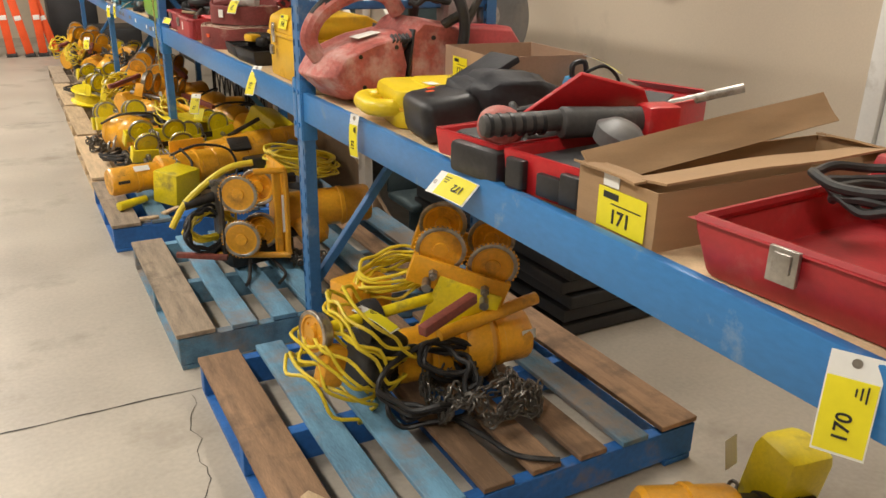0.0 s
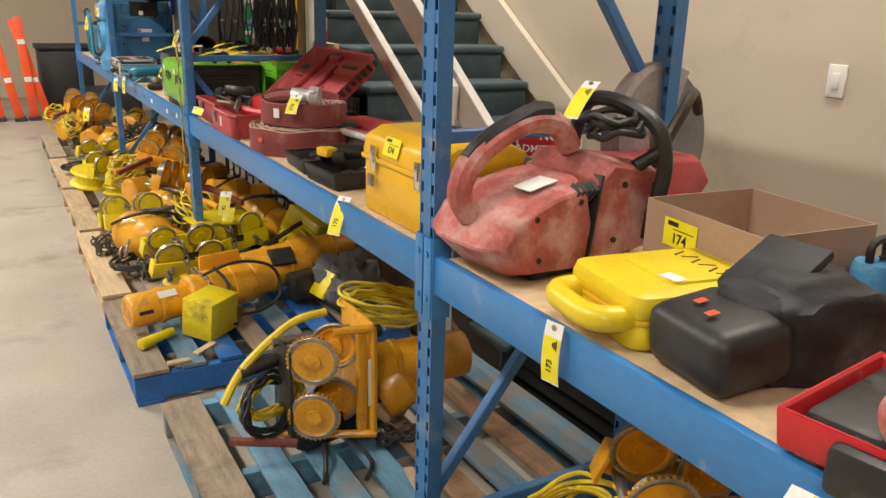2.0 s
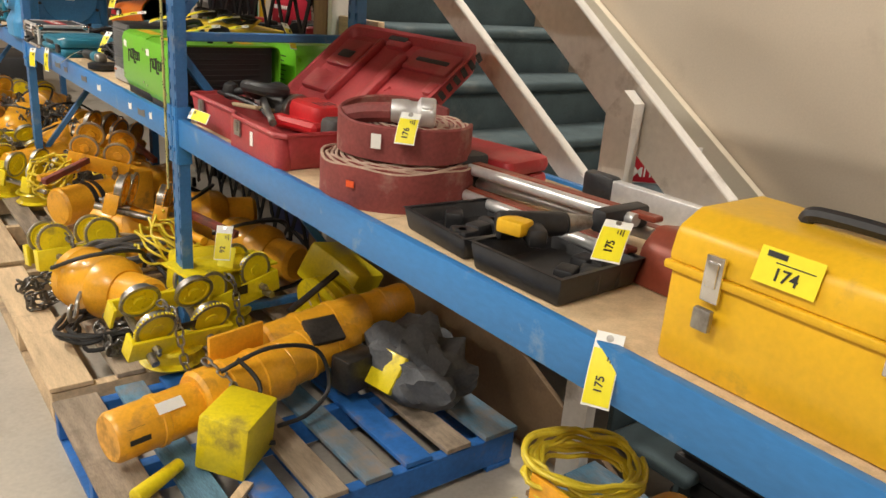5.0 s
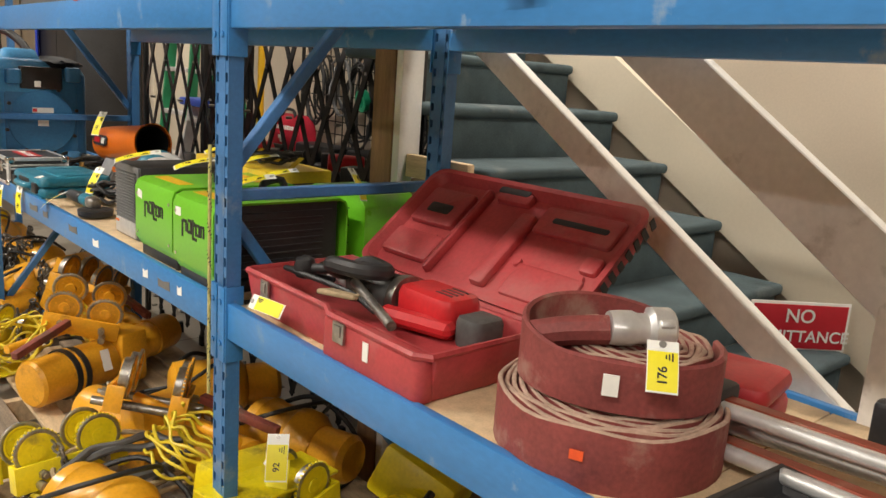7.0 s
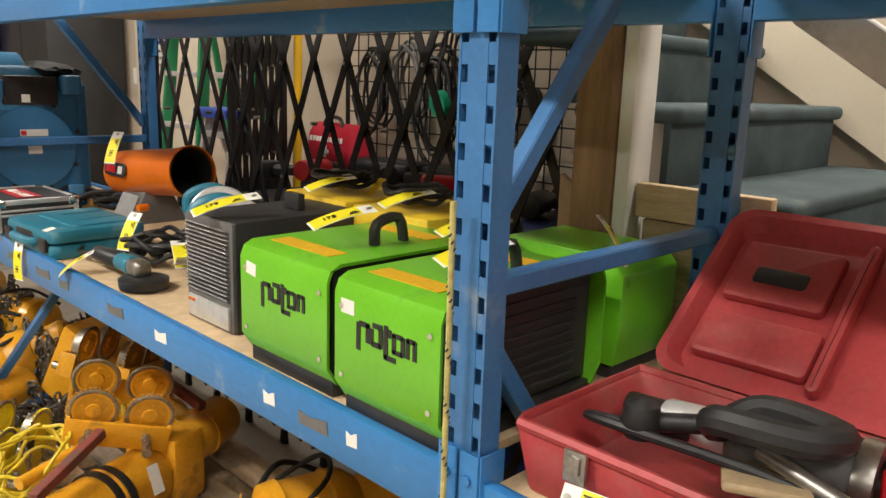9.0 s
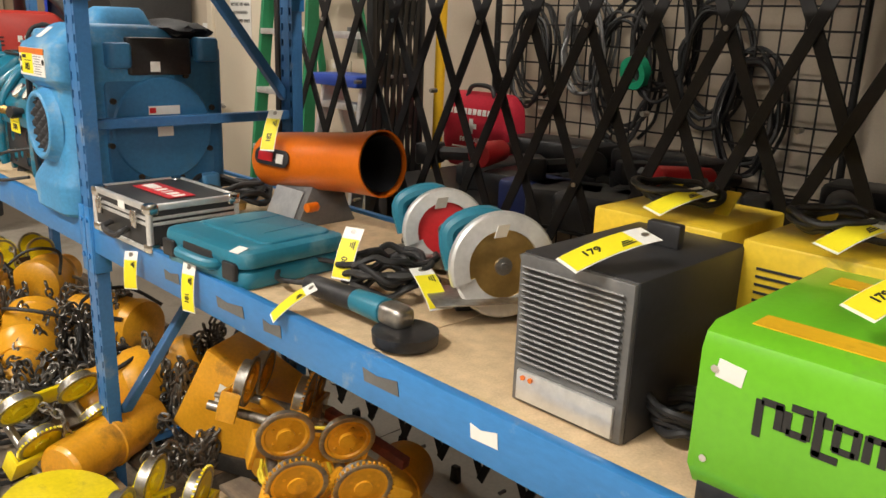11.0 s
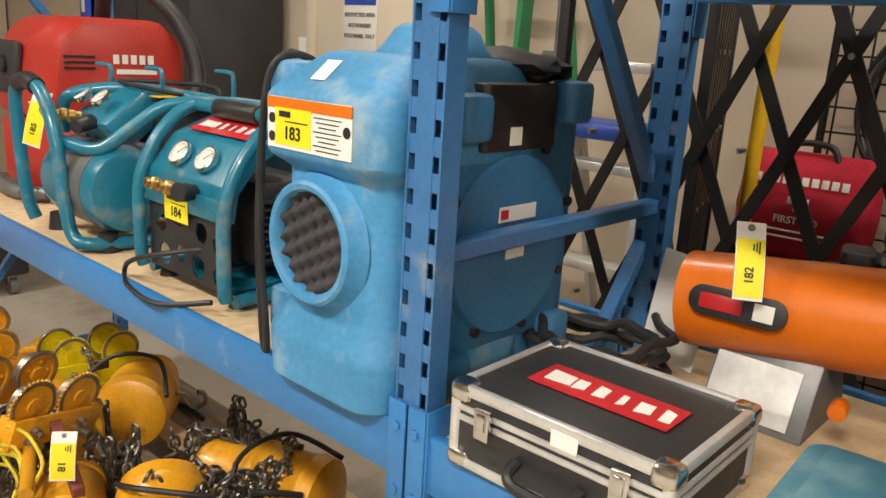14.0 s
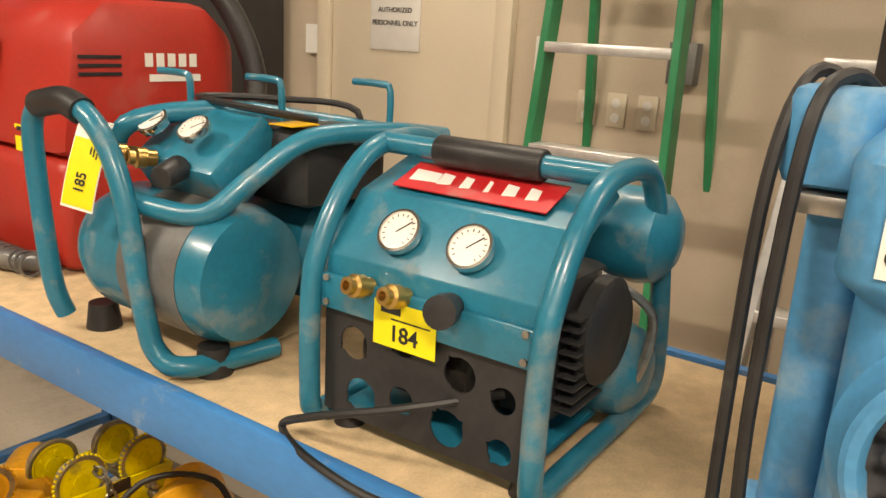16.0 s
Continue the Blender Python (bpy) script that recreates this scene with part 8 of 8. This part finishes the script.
for i, (x, y, z, rz) in enumerate(((2.12, 5.9, 1.075, 20), (2.35, 6.15, 0.957, 70), (2.15, 6.35, 1.075, -35), (2.45, 6.5, 0.957, 10), (2.2, 6.75, 1.075, 50), (2.42, 6.95, 0.957, -60), (2.05, 7.05, 1.075, 15), (2.4, 7.2, 0.957, 30), (2.5, 6.25, 0.957, 120), (2.25, 6.05, 0.957, -20))):
    shell, word = ((BLACK, "black"), (REDBR, "red and black"), (CHAR, "charcoal"))[(0, 2, 1, 0, 2, 0, 1, 0, 2, 0)[i]]
    hand_tool(x, y, z, rz, shell, word + " cordless power tool lying on the bench")
for i, (x, y, rz) in enumerate(((2.48, 5.85, 4), (2.52, 6.62, -8), (2.5, 7.08, 3))):
    ob = thing("long_tool_case", pose(x, y, 0.957, 0, 0, rz), "long black plastic tool case on the bench", "tool case", "long tool cases")
    part("body", B(slab, 0, 0, 0, 0.18, 0.42, 0.10, 0.03, 0.012), BLACK, ob)
    part("lid", B(slab, 0, 0, 0.102, 0.18, 0.42, 0.08, 0.03, 0.018), BLACK, ob)
    part("handle", B(tube, [(-0.09, 0.06, 0.10), (-0.115, 0.05, 0.10), (-0.115, -0.05, 0.10), (-0.09, -0.06, 0.10)], 0.01), CHAR, ob)
solid("cable_drum_case", B(box, 0, 0, 0.35, 0.5, 0.9, 0.7, bev=0.03), NAVY, "dark blue plastic crate under the bench", "crate", pose(2.2, 6.2, 0))
solid("yellow_pole", B(rod, (2.36, 7.66, 0.0), (2.39, 7.66, 2.2), 0.022), YBOX, "yellow fibreglass pole standing upright", "pole")


def step_ladder(x, y, rz, rail, label, h=2.4, w=0.42):
    l = thing("step_ladder", pose(x, y, 0, 0, 0, rz), label, "ladder", "step ladders")
    for s in (-1, 1):
        k = 0.6 + 0.4
        part("rail", B(plank, (0.0, s * w / 2, 0.0), (0.22, s * w / 2 * 0.62, h), 0.07, 0.025, (0, 1, 0)), rail, l)
        part("rear_leg", B(plank, (0.75, s * w / 2, 0.0), (0.24, s * w / 2 * 0.62, h), 0.04, 0.025, (0, 1, 0)), rail, l)
    for k in range(1, 8):
        z = 0.3 * k
        q = z / h
        part("step", B(box, 0.22 * q, 0, z, 0.085, w * (1 - 0.38 * q) - 0.02, 0.03), ALU, l)
    part("top_cap", B(box, 0.23, 0, h + 0.01, 0.2, w * 0.62 + 0.08, 0.05, bev=0.012), SIGNBLUE if rail is ALU else FIBRE, l)
    return l


step_ladder(2.2, 8.72, 0, FIBRE, "green fibreglass step ladder with aluminium steps", 2.6, 0.52)
step_ladder(1.95, 8.02, 0, ALU, "small aluminium step ladder with a blue top cap", 1.3, 0.42)
for y in (8.95, 8.84, 8.73):
    o = thing("wall_outlet", pose(XW - 0.006, y, 1.30), "ivory electrical outlet plate on the wall", "outlet", "wall outlets")
    part("plate", B(box, 0, 0, 0, 0.01, 0.07, 0.115), DOORP, o)
    for z in (-0.025, 0.025):
        part("socket", B(rod, (-0.004, 0, z), (-0.008, 0, z), 0.016, n=16), WHITE, o)
o = thing("switch_box", pose(XW - 0.03, 8.62, 1.47), "grey electrical box with conduit on the wall", "electrical box")
part("box", B(box, 0, 0, 0, 0.06, 0.09, 0.13), GREY, o)
part("conduit", B(rod, (0.005, 0, 0.06), (0.005, 0, 2.4), 0.011), GREY, o)
solid("paper_notice", B(box, XW - 0.004, 9.14, 1.47, 0.004, 0.06, 0.12, bev=0), PAPER, "small white paper notice on the wall", "notice")
solid("paper_notice", B(box, XW - 0.03, 10.24, 1.47, 0.004, 0.08, 0.12, bev=0), PAPER, "small white paper notice by the door", "notice")
n = thing("notice_sign", pose(XW - 0.024, 9.80, 1.62, 90, 0, -90), "white and blue NOTICE sign fixed on the door", "sign")
part("plate", B(box, 0, 0, 0, 0.25, 0.35, 0.003, bev=0.001), PAPER, n)
part("blue_band", B(box, 0, 0.12, 0.003, 0.23, 0.085, 0.002, bev=0), SIGNBLUE, n)
lettering("NOTICE", 0.058, PAPER, n, pose(0, 0.12, 0.005))
for k, w in enumerate(("RESTRICTED AREA", "AUTHORIZED", "PERSONNEL ONLY")):
    lettering(w, 0.027, INK, n, pose(0, 0.03 - 0.05 * k, 0.003))
d = thing("dark_cabinet", pose(2.40, 10.95, 0), "tall charcoal steel cabinet beyond the door", "cabinet")
part("body", B(box, 0, 0, 1.05, 0.55, 1.1, 2.1), CHAR, d)
part("door_gap", B(box, -0.277, 0, 1.05, 0.003, 0.006, 2.0, bev=0), BLACK, d)
part("handle", B(box, -0.285, 0.05, 1.1, 0.02, 0.015, 0.14), STEEL, d)
bb = thing("blue_banner", pose(2.2, 11.75, 1.75, 0, 0, -20), "bright blue banner with a white panel", "banner")
part("cloth", B(box, 0, 0, 0, 0.02, 0.7, 0.9, bev=0.003), BLUEBAN, bb)
part("white_panel", B(box, -0.013, 0, 0.0, 0.004, 0.26, 0.3, bev=0.001), PAPER, bb)
part("pole", B(rod, (0.02, 0, -1.75), (0.02, 0, 0.46), 0.015), ALU, bb)

# ---- far end of the aisle ----
for i, (x, y, a) in enumerate(((-0.15, 12.0, 12), (0.08, 12.05, 4), (0.30, 12.0, 10), (0.46, 12.02, 3), (0.62, 12.05, 13))):
    q = thing("barricade_board", pose(x, y, 0, 0, -a, 0), "orange barricade leg with white reflective patches", "barricade", "barricades")
    part("board", B(box, 0, 0, 0.62, 0.10, 0.03, 1.24), FLUOR, q)
    for z in (0.5, 0.95):
        part("reflective_patch", B(box, 0, -0.017, z, 0.08, 0.003, 0.06), PAPER, q)
    part("foot", B(box, 0, 0, 0.02, 0.13, 0.2, 0.04), BLACK, q)
q = thing("black_bin", pose(0.95, 13.1, 0), "black plastic wheeled bin with a lid", "bin")
part("body", B(box, 0, 0, 0.4, 0.65, 0.6, 0.8, bev=0.03), CHAR, q)
part("lid", B(box, 0, 0, 0.83, 0.7, 0.65, 0.06, bev=0.015), BLACK, q)
q = thing("black_cart", pose(1.35, 11.85, 0), "low black cart on casters", "cart")
part("deck", B(box, 0, 0, 0.25, 0.6, 0.9, 0.26, bev=0.02), CHAR, q)
for x in (-0.22, 0.22):
    for y in (-0.38, 0.38):
        part("caster", B(rod, (x - 0.02, y, 0.05), (x + 0.02, y, 0.05), 0.05, n=18), GREY, q)
        part("fork", B(box, x, y, 0.1, 0.05, 0.03, 0.05), STEEL, q)
solid("tag_on_hoist", B(box, 0, 0, 0, 0.06, 0.1, 0.001, bev=0), TAGY, "yellow lot tag lying on a hoist", "lot tag", pose(1.0, 4.98, 0.42, 55, 0, -40))
lot_tag(0.98, 4.95, 0.50, "92", (60, 0, -35), 0.06, 0.13)
lot_tag(0.78, 1.78, 0.455, "", (20, 10, 40), 0.06, 0.13)
lot_tag(0.72, 8.6, 0.50, "81", (70, 0, -40), 0.06, 0.12)
# stock on the upper shelf
for i, (x, y, m_) in enumerate(((1.1, 4.4, RED), (1.1, 3.6, CHAR), (1.05, 5.9, REDBR), (1.1, 6.7, GREY))):
    solid("upper_case", B(box, 0, 0, 0.06, 0.4, 0.5, 0.12, bev=0.02), m_, "plastic tool case on the upper shelf", "tool case", pose(x, y, 1.725, 0, 0, 4 * i), "upper cases")
lot_tag(0.815, 4.02, 1.715, "", (88, 0, -85), 0.05, 0.07)

# Made-up charcoal slabs standing in for the dark floor behind the rack.
mats = thing("rubber_mat_stack", pose(2.15, 2.78, 0), "made-up stack of charcoal slabs darkening the floor behind the rack", "mats")
for k in range(9):
    part("mat", B(box, 0.01 * (k % 3), 0.012 * (k % 2), 0.03 + 0.06 * k, 0.86, 1.26, 0.055, rot=(0, 0, 0.6 * (k % 3)), bev=0.012), CHAR, mats)

# torn label remnants and chalk marks on the beams
rs = random.Random(31)
for y, w in ((5.36, 0.09), (5.5, 0.04), (5.95, 0.06), (6.2, 0.1), (6.55, 0.07), (6.72, 0.12), (7.0, 0.08), (5.25, 0.03)):
    lbl = solid("torn_label", B(prism, [(-w / 2, -0.014), (w / 2 * 0.9, -0.017), (w / 2, 0.008), (w * 0.1, 0.004), (-w * 0.45, 0.013)], 0.001, pose(XF - 0.0012, y, ZB - 0.045 + 0.01 * rs.random(), 0, 0, 90)), PAPER if w < 0.065 else GREY, "torn remnant of a paper label on a blue beam", "label remnant", None, "label remnants")
# fallen yellow strap and small scraps on the pallets
for i, (x, y) in enumerate(((0.5, 3.9), (0.62, 3.98), (0.95, 2.75), (0.5, 1.5), (1.2, 6.35), (0.9, 6.2))):
    solid("wood_scrap", B(box, x, y, PT + 0.006, 0.09 + 0.03 * (i % 3), 0.03, 0.012, rot=(0, 0, 40 * i), bev=0.002), PALN, "small offcut of pale wood on a pallet", "wood scrap", None, "wood scraps")
